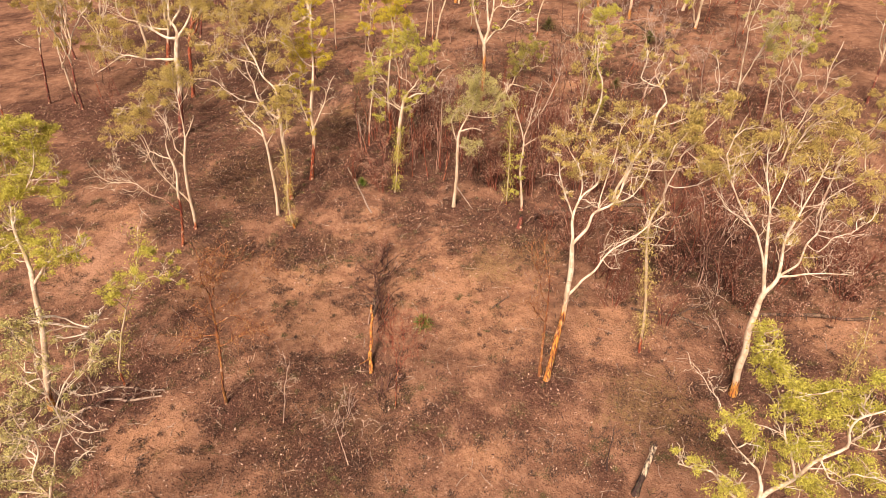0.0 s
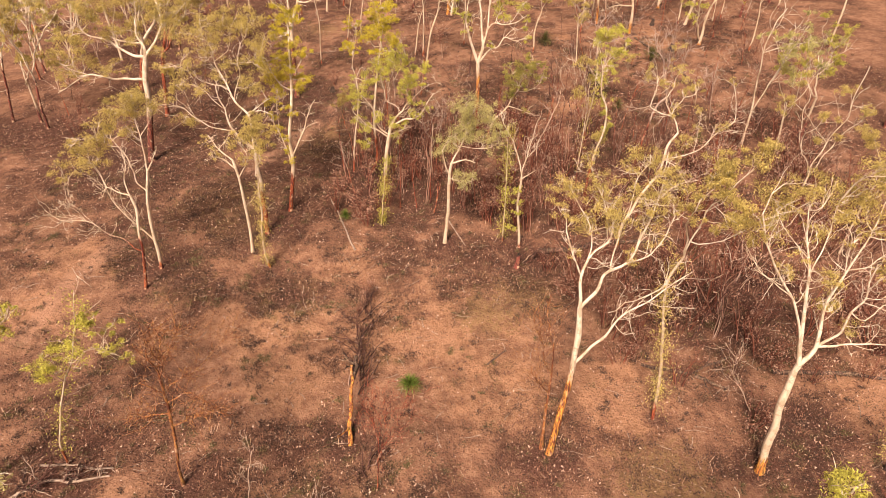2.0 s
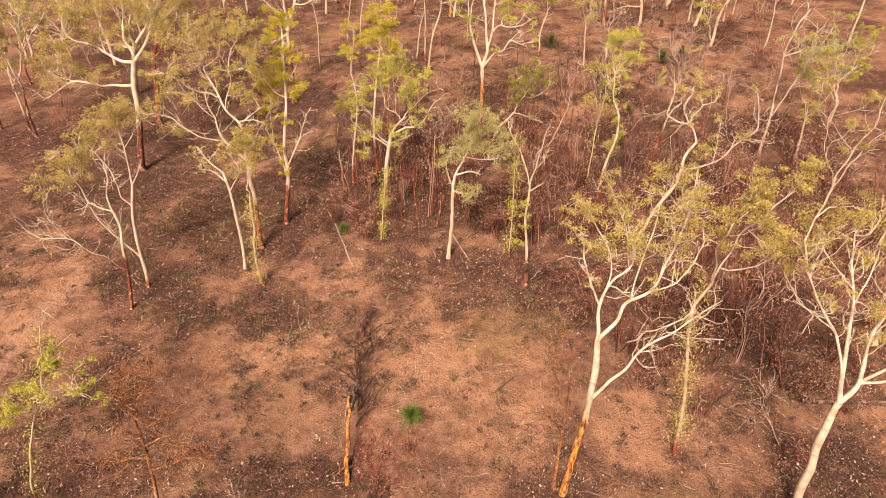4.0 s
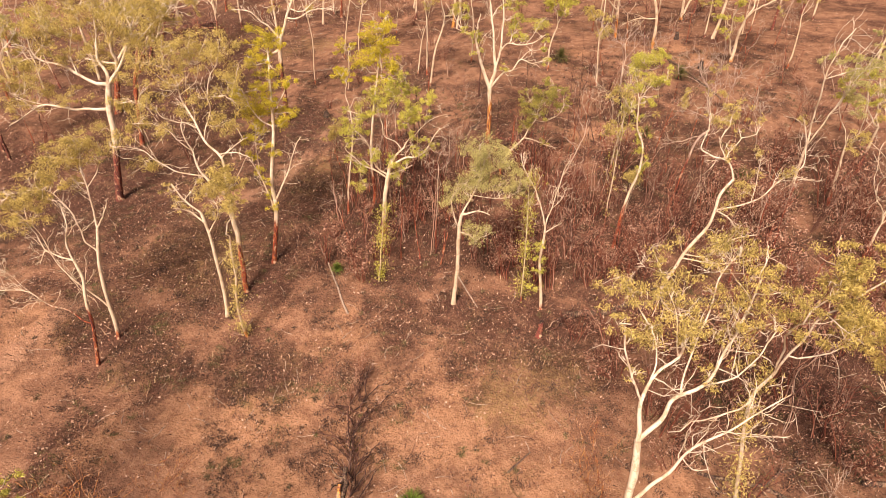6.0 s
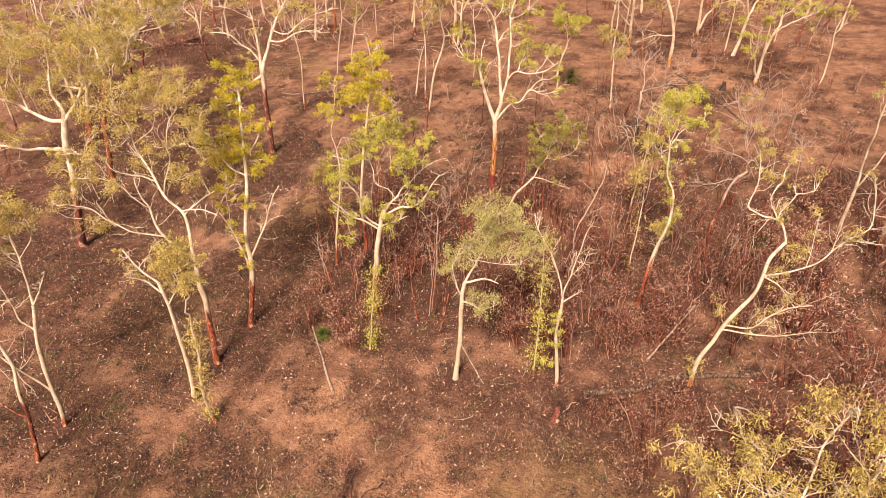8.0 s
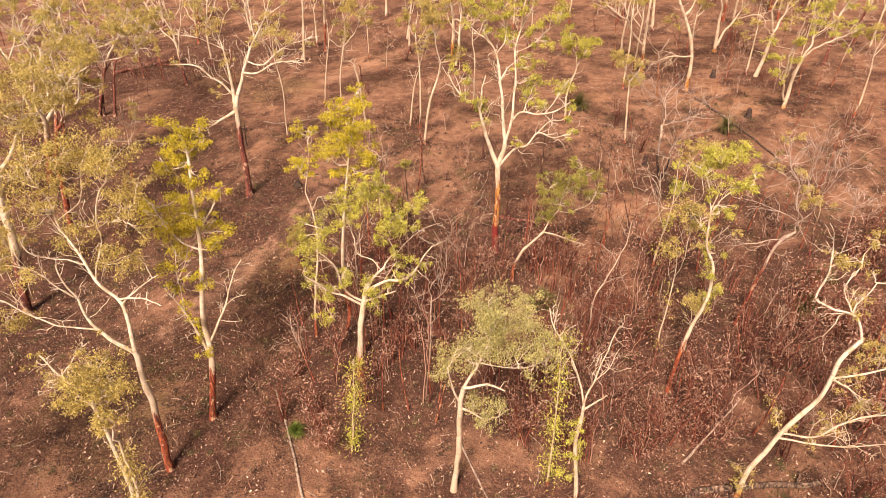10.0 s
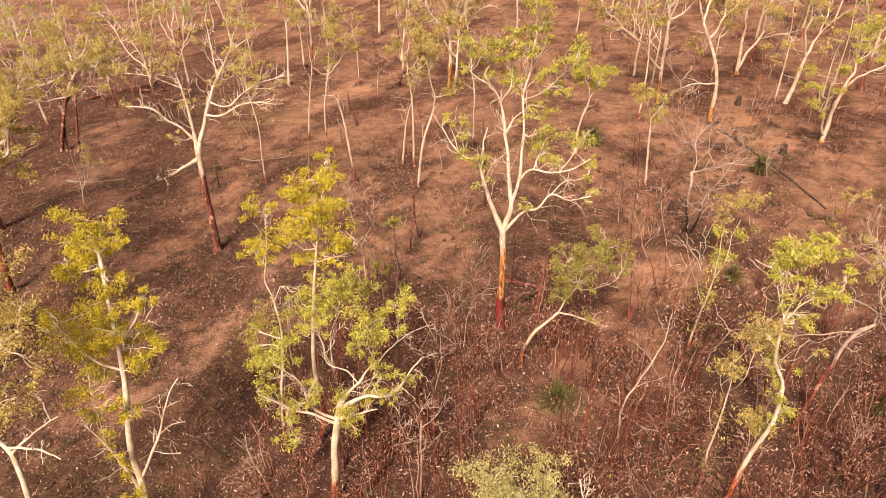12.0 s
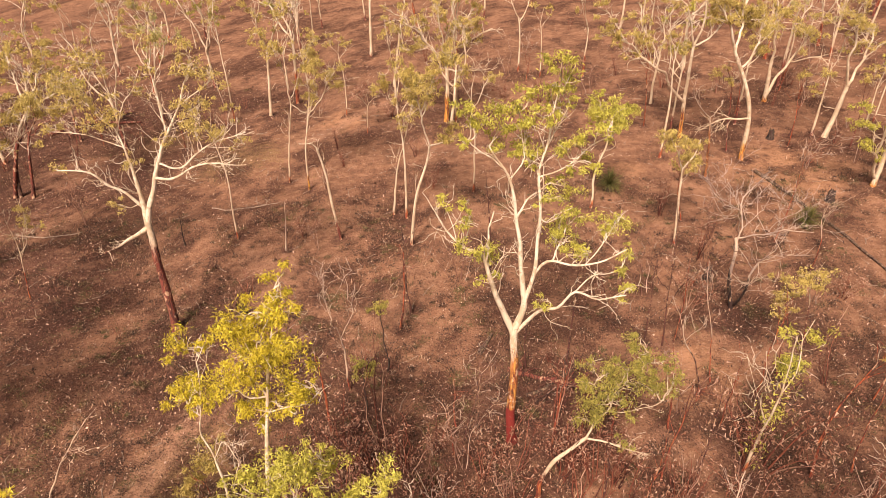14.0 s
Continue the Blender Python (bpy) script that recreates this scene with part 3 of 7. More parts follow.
class Gum:
    """A gum with a shape of its own: a stem, limbs that spring from it or from one another, and tufts of leaves on twigs."""

    def __init__(self, base, girth, char, tone, leaf, twigs=1.0, stout=1.0):
        global tree_count
        tree_count += 1
        self.rng = np.random.default_rng(100 + tree_count)
        self.base, self.girth, self.char, self.tone, self.leaf, self.twigs, self.stout = base, girth, char, tone, leaf, twigs, stout
        self.lines, self.radii, self.bare, self.clumps = [], [], [], []
        ROOTS.append((base[0], base[1], 0.65 + 4.5 * girth))

    def stem(self, *points):
        line = wiggled(through_points(np.array([(0, 0, -0.15), *points]), 0.25), 0.03, self.rng)
        s = np.linspace(0, 1, len(line))
        end = 0.3 if points[-1][2] > 7.5 else 0.72
        radii = self.girth * (1 - (1 - end) * s) * (1 + 0.05 * np.sin(s * 19 + self.base[0]) + self.rng.normal(0, 0.03, len(line)))
        radii += self.girth * 0.35 * np.exp(-np.maximum(line[:, 2], 0) / 0.22)
        self.keep(line, radii, False)

    def limb(self, parent, along, *points, bare=False, slim=1.0):
        src = self.lines[parent]
        i = int(round(along * (len(src) - 1)))
        line = through_points(np.array([src[i], *points]), 0.22)
        line = wiggled(line, 0.0012 * len(line) + 0.01, self.rng)
        s = np.linspace(0, 1, len(line))
        first = self.radii[parent][i] * (0.7 if along > 0.85 or (parent and along < 0.3) else 0.52) * slim * (self.stout if parent == 0 else 1.0 + 0.4 * (self.stout - 1))
        last = min(0.014 if bare else 0.02, first * 0.6)
        self.keep(line, (first + (last - first) * s**0.75) * (1 + self.rng.normal(0, 0.04, len(line))), bare)

    def keep(self, line, radii, bare):
        self.lines.append(line)
        self.radii.append(radii)
        self.bare.append(bare)

    def tufts(self, *clumps):
        self.clumps += clumps

    def scorch(self, p):
        if self.char < 0.05:
            return np.zeros(len(p))
        return np.clip(0.5 + (self.char - p[:, 2]) / (0.8 + 0.25 * self.char), 0, 1) + np.clip((0.45 * self.char - p[:, 2]) / 0.5, 0, 1)

    def grow(self):
        rng, leaf, tone = self.rng, self.leaf, self.tone
        top = max(line[:, 2].max() for line in self.lines)
        size = "tall" if top > 9 else "medium" if top > 6 else "small"
        tip = self.lines[0][-1]
        lean = "leaning " if abs(tip[0]) > 0.3 * tip[2] else ""
        scorched = f"{TONE_WORDS[tone]} lower trunk" if self.char > 0.6 else "smooth white trunk"
        label = f"{size} {lean}pale gum, {scorched}, {LEAF_WORDS[leaf]}" if leaf != "none" else f"{size} {lean}dead sapling with bare bleached branches"
        tree = holder("dead_tree" if leaf == "none" else "gum_tree" if self.girth > 0.09 else "sapling", *self.base, label, "tree", "gums of the burnt woodland")
        tubes = [Tubes() for _ in self.lines]
        for k, (line, radii) in enumerate(zip(self.lines, self.radii)):
            tubes[k].add(line, radii, 11 if k == 0 else 8, self.scorch(line))
            fine = self.twigs * (0.1 if k == 0 else 1.3 if self.bare[k] else 1.0)
            if fine > 0.15:
                sprigs(tubes[k], line, np.minimum(radii, 0.03), rng, fine, 0.3, 0.0, 0.75)
        owner = np.concatenate([np.full(len(line), k) for k, line in enumerate(self.lines)])
        nodes = np.concatenate(self.lines)
        held = {}
        for x, y, z, r in self.clumps:
            c = np.array((x, y, z))
            gap = np.linalg.norm(nodes - c, axis=1) + 0.8 * np.maximum(nodes[:, 2] - z + 0.1, 0) + 0.5 * (owner == 0)
            i = int(np.argmin(gap))
            k = int(owner[i])
            start = nodes[i]
            mid = (start + c) / 2 + rng.normal(0, 0.12, 3) * np.linalg.norm(c - start)
            twig = wiggled(bezier(start, mid, c, 7), 0.04, rng)
            tubes[k].add(twig, np.linspace(0.022, 0.009, 7), 5)
            for _ in range(4):
                j = int(rng.integers(2, 7))
                end = c + rng.normal(0, 0.75, 3) * r
                tubes[k].add(wiggled(bezier(twig[j], (twig[j] + end) / 2 + np.array([0, 0, 0.05]), end, 4), 0.02, rng), np.linspace(0.011, 0.006, 4), 3)
            held.setdefault(k, []).append((x, y, z, r))
        size = 0.085 * np.interp(self.base[1], (8, 20, 34, 46, 60), (0.8, 0.85, 0.9, 1.1, 1.45))
        for k, tube in enumerate(tubes):
            words = TONE_WORDS[tone] + " bark at the foot" if k == 0 and self.char > 0.6 else "bare dead limb" if self.bare[k] else ""
            limb = part("limb" if k else "trunk", tube.mesh("limb" if k else "trunk", (DEAD_BARK if leaf == "none" else BARK)[tone]), tree, words)
            if k in held:
                clumps = np.array(held[k])
                part("foliage", leaves_at("foliage", tuft_leaves(clumps[:, :3], np.interp(clumps[:, 3], (0.3, 0.6), (1.3, 1.05)) * clumps[:, 3] * (0.9 if leaf == "grey" else 1.0), rng, size, {"olive": 0.6, "grey": 0.55}.get(leaf, 1.1)), LEAF[leaf], rng, size), limb)


def fallen_log(name, ends, radius, tone, label, stubs=3, bow=0.0):
    """A log that lies along the ground through the given places."""
    rng = np.random.default_rng(int(abs(ends[0][0]) * 100 + abs(ends[0][1]) * 10))
    radius *= 0.8 if tone == "black" else 1.0
    line = through_points(np.array([(p[0], p[1], p[2] if len(p) > 2 else 0.0) for p in ends]), 0.4)
    rise = line[:, 2].copy()
    line = wiggled(line, 0.008 * len(line) * (1.0 if stubs else 0.25), rng)
    line[:, 2] = ground_z(line[:, 0], line[:, 1]) + radius * 0.75 + rise
    origin = line[len(line) // 2].copy()
    log = holder(name, origin[0], origin[1], label, "log")
    line = line - np.array(log.location)
    radii = radius * np.linspace(1, 0.55, len(line)) * (1 + 0.06 * np.sin(np.arange(len(line)) * 1.7))
    tubes = Tubes()
    whole = 1.0 if tone != "grey" else 0.0
    tubes.add(line, radii, 9, np.full(len(line), whole))
    material = GREY_WOOD if tone == "grey" else CHARRED_LOG if tone == "black" else BARK[tone]
    for k in (0, -1):
        tubes.add(np.array([line[k], line[k] + unit(line[k] - line[1 if k == 0 else -2]) * 0.02]), [radii[k], 0.005], 9, np.full(2, whole))
    part("stem", tubes.mesh("log_stem", material), log)
    for _ in range(stubs):
        i = int(rng.integers(1, len(line) - 1))
        way = unit(np.array([rng.normal(), rng.normal(), abs(rng.normal(0, 0.5)) + 0.1]))
        limb = Tubes()
        tip = line[i] + way * rng.uniform(0.5, 1.3)
        branch = wiggled(bezier(line[i], (line[i] + tip) / 2, tip, 6), 0.05, rng)
        limb.add(branch, np.linspace(radius * 0.4, 0.012, 6), 5, np.full(6, whole))
        sprigs(limb, branch, np.full(6, 0.03), rng, 0.8, 0.3, whole, 0.5)
        part("branch", limb.mesh("log_branch", material), log)
    return log


def brushwood(a, b, count, label):
    """A long heap of burnt stems from a to b."""
    rng = np.random.default_rng(int(abs(a[0]) * 50 + abs(a[1]) * 11))
    thing = holder("brushwood", a[0], a[1], label, "brushwood")
    base = np.array(thing.location)
    along = np.array([b[0] - a[0], b[1] - a[1]])
    length = float(np.linalg.norm(along))
    for _ in range(count):
        p = np.array(a) + along * rng.uniform(0, 0.85) + rng.normal(0, 0.16, 2)
        turn = math.atan2(along[1], along[0]) + rng.normal(0, 0.55)
        q = p + np.array([math.cos(turn), math.sin(turn)]) * rng.uniform(0.14, 0.34) * max(length, 3.0)
        line = np.linspace((*p, 0), (*q, 0), 9)
        line[:, 2] = ground_z(line[:, 0], line[:, 1]) + 0.04 + np.linspace(0, 1, 9) * rng.uniform(0.0, 0.7) + np.sin(np.linspace(0, math.pi, 9)) * rng.uniform(0.0, 0.3)
        line = wiggled(line, 0.07, rng) - base
        tubes = Tubes()
        tubes.add(line, np.linspace(0.03, 0.009, 9), 5)
        sprigs(tubes, line, np.full(9, 0.017), rng, 2.4, 0.15, 0.0, 0.55)
        part("stem", tubes.mesh("brush_stem", CHARRED_TWIG), thing)
    return thing


def stump(x, y, height, radius, tone, label, lean=(0.0, 0.0), white_top=False):
    rng = np.random.default_rng(int(abs(x) * 70 + y * 9))
    thing = holder("stump", x, y, label, "stump")
    s = np.linspace(0, 1, 9)
    line = np.stack([lean[0] * s, lean[1] * s, -0.1 + (height + 0.1) * s], 1) + rng.normal(0, 0.012, (9, 3))
    radii = radius * (1 - 0.25 * s) + radius * 0.6 * np.exp(-s * height / 0.15)
    tubes = Tubes()
    tubes.add(line, radii, 10, np.where(s > 0.45, 0.42, 1.0) if white_top else np.ones(9))
    part("wood", tubes.mesh("stump_wood", BARK[tone]), thing)
    for k in range(6):
        a = k * 1.05
        splinter = Tubes()
        foot = line[-1] + np.array([math.cos(a), math.sin(a), 0]) * radii[-1] * 0.7 - np.array([0, 0, 0.05])
        splinter.add([foot, foot + np.array([0, 0, rng.uniform(0.08, 0.25)])], [radius * 0.3, 0.008], 5, np.ones(2))
        part("splinter", splinter.mesh("stump_splinter", BARK["black"]), thing, "charred splinter")
    return thing


def grass_tree(x, y, size, label, material="fresh"):
    rng = np.random.default_rng(int(abs(x) * 90 + y * 7))
    thing = holder("grass_tree", x, y, label, "grass tree", "grass trees")
    tubes = Tubes()
    tubes.add([(0, 0, -0.1), (0, 0, 0.15), (0, 0, 0.4 * size)], [0.14 * size, 0.13 * size, 0.1 * size], 8, np.ones(3))
    part("trunk", tubes.mesh("grass_tree_trunk", BARK["black"]), thing)
    verts = []
    for _ in range(380):
        a, up = rng.uniform(0, 6.283), rng.uniform(-0.1, 1.45)
        out = np.array([math.cos(a) * math.cos(up), math.sin(a) * math.cos(up), math.sin(up)])
        side = np.array([-math.sin(a), math.cos(a), 0]) * 0.008 * size
        p0 = np.array([0, 0, 0.38 * size])
        length = size * rng.uniform(0.6, 0.95)
        p1 = p0 + out * length * 0.6
        p2 = p0 + out * length - np.array([0, 0, 0.22 * size * math.cos(up)])
        verts += [p0 - side, p0 + side, p1 + side, p1 - side, p1 - side, p1 + side, p2 + side * 0.2, p2 - side * 0.2]
    part("leaf_crown", mesh_from("grass_tree_leaves", verts, np.arange(len(verts)).reshape(-1, 4), LEAF[material]), thing)
    return thing


def shrub_kind(seed, stems, height, spread, dry, label, material=None, side=(3, 6), name="burnt_shrub"):
    """One burnt multi-stemmed shrub; returns the thing for copying."""
    rng = np.random.default_rng(seed)
    thing = holder(name, 0, 0, label, "shrub", "burnt undergrowth")
    tips = []
    for _ in range(stems):
        tubes = Tubes()
        a = rng.uniform(0, 6.283)
        foot = np.array([math.cos(a), math.sin(a), 0]) * rng.uniform(0, 0.18 * spread)
        h = height * rng.uniform(0.55, 1.1)
        tip = foot + np.array([math.cos(a) * spread * rng.uniform(0.1, 0.55), math.sin(a) * spread * rng.uniform(0.1, 0.55), h])
        line = wiggled(bezier(foot - np.array([0, 0, 0.1]), (foot + tip) / 2 + np.array([0, 0, 0.1 * h]), tip, 7), 0.03 * h, rng)
        tubes.add(line, np.linspace(0.022, 0.007, 7), 4)
        for _ in range(int(rng.integers(*side))):
            i = int(rng.integers(2, 7))
            end = line[i] + unit(np.array([rng.normal(0, 0.6), rng.normal(0, 0.6), 0.55])) * h * rng.uniform(0.12, 0.38)
            tubes.add([line[i], (line[i] + end) / 2 + rng.normal(0, 0.02, 3), end], [0.009, 0.007, 0.004], 3)
            tips.append(end)
        part("stem", tubes.mesh("shrub_stem", material or STEM), thing)
    if dry:
        tips = np.array(tips)
        part("foliage", leaf_mesh("shrub_leaves", tips[rng.integers(0, len(tips), dry // 8)], np.full(dry // 8, 0.14), 8, LEAF["dry"], rng, 0.1), thing)
    return thing


def scatter(kinds, count, x0, x1, y0, y1, rng, low=0.7, high=1.25, avoid=None):
    """Copies of the kinds strewn over a stretch of the plan."""
    made = 0
    while made < count:
        x, y = rng.uniform(x0, x1), rng.uniform(y0, y1)
        if avoid and avoid(x, y):
            continue
        m = pose(x, y, float(ground_z(x, y)), rng.normal(0, 5), rng.normal(0, 5), rng.uniform(0, 360))
        k = rng.uniform(low, high)
        ob = copy_thing(kinds[int(rng.integers(0, len(kinds)))], m)
        ob.scale = (k, k, k)
        made += 1


# ---- the trees, from the clearing up the slope ----
g = Gum((4.27, 19.7), girth=0.135, char=4.0, tone="orange", leaf="olive", twigs=1, stout=1.15)
g.stem((0.26, 0.22, 1.97), (0.48, 0.37, 3.34), (0.56, 0.47, 4.32), (0.6, 0.63, 5.77), (0.53, 0.73, 6.68))
g.limb(0, 1, (0.55, 0.93, 7.67), (0.77, 1.09, 8.37), (1.05, 1.21, 8.77), (1.38, 1.33, 9.02), (1.44, 1.48, 9.64), (1.2, 1.64, 10.37))
g.limb(1, 0.41, (0.79, 1.29, 8.91), (0.64, 1.52, 9.62), (0.24, 1.74, 10.3), (-0.01, 1.94, 10.73))
g.limb(0, 1, (1.03, 0.85, 7.32), (1.28, 0.96, 7.96), (1.87, 1.04, 8.31), (2.13, 1.13, 8.74), (2.46, 1.27, 9.6), (2.65, 1.39, 10.27), (2.86, 1.54, 11.23))
g.limb(3, 0.32, (1.56, 1.27, 8.63), (1.96, 1.65, 10), (2.15, 2, 11.14), (2.67, 2.27, 11.59))
g.limb(3, 0.41, (2.53, 0.92, 8.71), (2.96, 0.83, 9.37), (3.07, 0.77, 10.33))
g.limb(0, 0.66, (1.16, 0.59, 5.04), (1.63, 0.67, 5.44), (2.1, 0.79, 6.26), (2.92, 0.89, 6.85), (3.62, 0.99, 7.51), (4.34, 1.08, 7.97), bare=True)
g.limb(6, 0.39, (2.2, 0.7, 5.6), (2.65, 0.7, 5.62), bare=True)
g.limb(6, 0.66, (3.69, 1, 6.51), (4.77, 1.14, 6.42), bare=True)
g.limb(1, 0.29, (0.26, 0.92, 8.31), (-0.12, 0.95, 9.46), (-0.35, 0.95, 10.38))
g.limb(1, 0.65, (1.26, 1.59, 9.94), (0.99, 1.82, 10.53), (0.6, 2.1, 11.51))
g.limb(5, 0.31, (2.51, 1.15, 9.88), (2.28, 1.33, 10.66))
g.tufts((-0.37, 2.12, 10.88, 0.22), (-0.21, 1.48, 10.92, 0.27), (-0.43, 0.87, 10.52, 0.18), (0.26, 1.53, 10.89, 0.21), (1.04, 1.84, 10.7, 0.31), (1.11, 1.36, 10.46, 0.3), (0.69, 1.54, 11.4, 0.21), (0.32, 1.6, 12.03, 0.2), (0.53, 1.63, 9.72, 0.28), (0.97, 1.68, 9.5, 0.25), (1.53, 1.23, 10, 0.24), (1.33, 0.96, 9.82, 0.18), (1.96, 1.84, 10.7, 0.21), (2.25, 1.37, 10.73, 0.24), (1.74, 2.09, 11.43, 0.21), (2.22, 2.23, 11.87, 0.3), (2.41, 1.91, 11.87, 0.24), (2.92, 1.5, 11.51, 0.26), (2.51, 1.28, 11.39, 0.2), (2.89, 1.12, 11.31, 0.17))
g.tufts((2.31, 1, 10.53, 0.21), (2.73, 1.29, 9.78, 0.18), (3.02, 0.89, 9.22, 0.18), (2.19, 1.27, 8.62, 0.16), (2.04, 0.78, 8.63, 0.12), (2.62, 1.1, 10.63, 0.18), (0.17, 0.89, 8.93, 0.15), (-0.02, 1.03, 9.96, 0.18), (3.07, 0.87, 10.52, 0.2), (3.52, 1.38, 10.98, 0.18), (1.52, 1.5, 10.46, 0.18), (2.24, 1.47, 9.84, 0.18))
g.grow()
g = Gum((12.3, 18.95), girth=0.155, char=0.8, tone="orange", leaf="olive", twigs=1, stout=1.15)
g.stem((-0.12, 0.14, 2.33), (-0.12, 0.24, 3.99), (0.02, 0.31, 5.22))
g.limb(0, 1, (0.42, 0.42, 5.87), (0.46, 0.53, 6.55), (0.49, 0.65, 7.56), (0.68, 0.78, 8.64), (0.9, 0.91, 9.56), (1.08, 1.01, 10.25))
g.limb(1, 0.68, (0.47, 0.73, 9.34), (0.3, 0.67, 10.12), (-0.1, 0.61, 10.67))
g.limb(1, 0.71, (1.28, 0.86, 8.93), (1.65, 0.94, 9.33), (2.36, 1.01, 9.78), (3.02, 1.08, 10.11))
g.limb(1, 0.17, (0.87, 0.37, 6.55), (0.9, 0.3, 7.05), (0.92, 0.23, 7.63), (1.14, 0.17, 8.25), (0.95, 0.11, 8.96), (0.85, 0.06, 9.65))
g.limb(4, 0.46, (1.45, 0.14, 7.34), (1.77, 0.1, 7.96), (2.29, 0.05, 8.23), (2.71, 0, 8.72))
g.limb(4, 0.63, (1.7, 0.27, 8.15), (2.03, 0.38, 8.45))
g.limb(1, 0.18, (1.21, 0.35, 6.11), (1.7, 0.26, 6.27), (3.01, 0.16, 6.3), bare=True)
g.limb(0, 1, (-0.1, 0.44, 5.98), (-0.28, 0.59, 7.12), (-0.4, 0.74, 8.2), (-0.54, 0.87, 9.02), (-0.81, 1.01, 9.82), (-1.04, 1.15, 10.79))
g.limb(8, 0.16, (-0.36, 0.46, 6.73), (-0.89, 0.47, 7.68), (-1.7, 0.51, 8.92), (-2.24, 0.52, 9.88), (-2.8, 0.55, 10.99))
g.limb(8, 0.71, (-1.28, 1.05, 9.9), (-1.61, 1.17, 10.26), (-1.86, 1.3, 10.71))
g.limb(8, 0.62, (-0.2, 1.07, 9.46), (0, 1.31, 10.08), (0.08, 1.56, 10.89))
g.limb(9, 0.37, (-1.66, 0.42, 8.64), (-2.52, 0.36, 9.33), (-3.05, 0.31, 10.11), bare=True)
g.tufts((-1.96, 1.49, 11.02, 0.41), (-1.61, 1.36, 10.88, 0.29), (-2.38, 0.94, 10.69, 0.22), (-1.92, 0.91, 11.89, 0.25), (-1.39, 0.84, 12.02, 0.28), (-0.81, 0.92, 11.7, 0.28), (0.47, 1.69, 10.93, 0.37), (0.36, 1.08, 10.83, 0.25), (0.06, 1.33, 10.49, 0.3), (-0.25, 1.36, 10.05, 0.26), (0.94, 1.47, 10.84, 0.26), (0.91, 1.19, 11.96, 0.42), (1.37, 1.25, 11.55, 0.36), (1.07, 1.7, 11.34, 0.29), (1.36, 0.52, 10.92, 0.32), (1.69, 0.47, 9.5, 0.26), (-0.17, 0.52, 8.8, 0.3), (0.85, 1.12, 7.47, 0.28), (0.42, 0.83, 7.44, 0.2), (-1.23, 0.86, 8.8, 0.23))
g.tufts((-2.36, 0.35, 10.39, 0.21), (-1.26, 1, 11.26, 0.25), (0.81, 0.64, 12.76, 0.27), (0.62, 0.79, 10.16, 0.22), (1.46, 0.69, 10.22, 0.22), (1.44, 0.54, 9.02, 0.19), (1.45, 0.54, 6.55, 0.2), (-1.16, 0.54, 9.66, 0.15), (2.51, 0.66, 10.24, 0.29), (2.81, 0.2, 9.67, 0.29), (2.31, 1.12, 11.02, 0.33), (2.98, 0.61, 8.53, 0.23))
g.grow()
g = Gum((8.3, 9.7), girth=0.13, char=0.5, tone="orange", leaf="lime", twigs=1)
g.stem((0.09, 0.08, 4.25), (-0.28, 0.12, 6.1))
g.limb(0, 1, (0.02, 0.08, 6.64), (0.41, 0.03, 7.16), (0.61, -0.02, 7.77), (1.19, -0.06, 8.4), (0.99, -0.1, 9.1), (1.1, -0.15, 9.59), (1.53, -0.2, 9.89))
g.limb(1, 0.61, (1.68, -0.06, 8.32), (2.27, -0.06, 8.37))
g.limb(0, 1, (-0.25, 0.23, 6.54), (-0.49, 0.34, 7.07), (-0.94, 0.45, 7.59), bare=True)
g.limb(0, 0.85, (-0.8, 0.2, 6.1), (-1.15, 0.29, 6.45), (-1.52, 0.38, 6.9), (-2.01, 0.46, 6.94), (-2.36, 0.54, 7.02))
g.limb(1, 0.28, (0.05, 0.12, 8.01), (-0.2, 0.21, 8.52), (-0.33, 0.29, 9.12), (-0.59, 0.38, 9.68))
g.limb(3, 1, (-1.41, 0.59, 8.27), (-1.73, 0.72, 8.93), (-1.99, 0.85, 9.37), (-2.16, 0.97, 9.72), (-2.34, 1.1, 9.79), bare=True)
g.limb(6, 0.7, (-1.83, 0.86, 9.55), (-1.76, 0.92, 9.91), bare=True)
g.limb(5, 0.6, (-0.58, 0.33, 8.64), (-0.81, 0.43, 8.62))
g.limb(1, 0.42, (1.13, -0.13, 7.27), (1.38, -0.22, 7.62), (1.92, -0.32, 7.65))
g.limb(5, 0.86, (-0.76, 0.54, 10.07), (-1.14, 0.76, 10.83))
g.tufts((-1.5, 0.16, 9.06, 0.21), (-1.17, 0.11, 8.73, 0.22), (-0.77, 0.19, 8.12, 0.17), (-1.66, 0.32, 8.58, 0.14), (-1.13, 0.89, 10.97, 0.21), (-1.26, 0.28, 11.18, 0.22), (-1.46, 0.39, 11.65, 0.15), (-0.94, 0.33, 10.79, 0.23), (-0.82, 0.71, 10.08, 0.21), (-0.82, 0.11, 10.49, 0.2), (-1.27, 0.49, 10.64, 0.13), (-0.52, 0.13, 9.94, 0.23), (-0.59, 0.24, 9.46, 0.18), (0.15, 0.51, 9.18, 0.22), (-0.1, 0.03, 10.05, 0.23), (0.37, 0.14, 9.76, 0.26), (0.13, -0.35, 10.63, 0.17), (-0.03, -0.32, 9.71, 0.23), (0.69, 0.07, 9.28, 0.24), (1, 0.19, 9.71, 0.23))
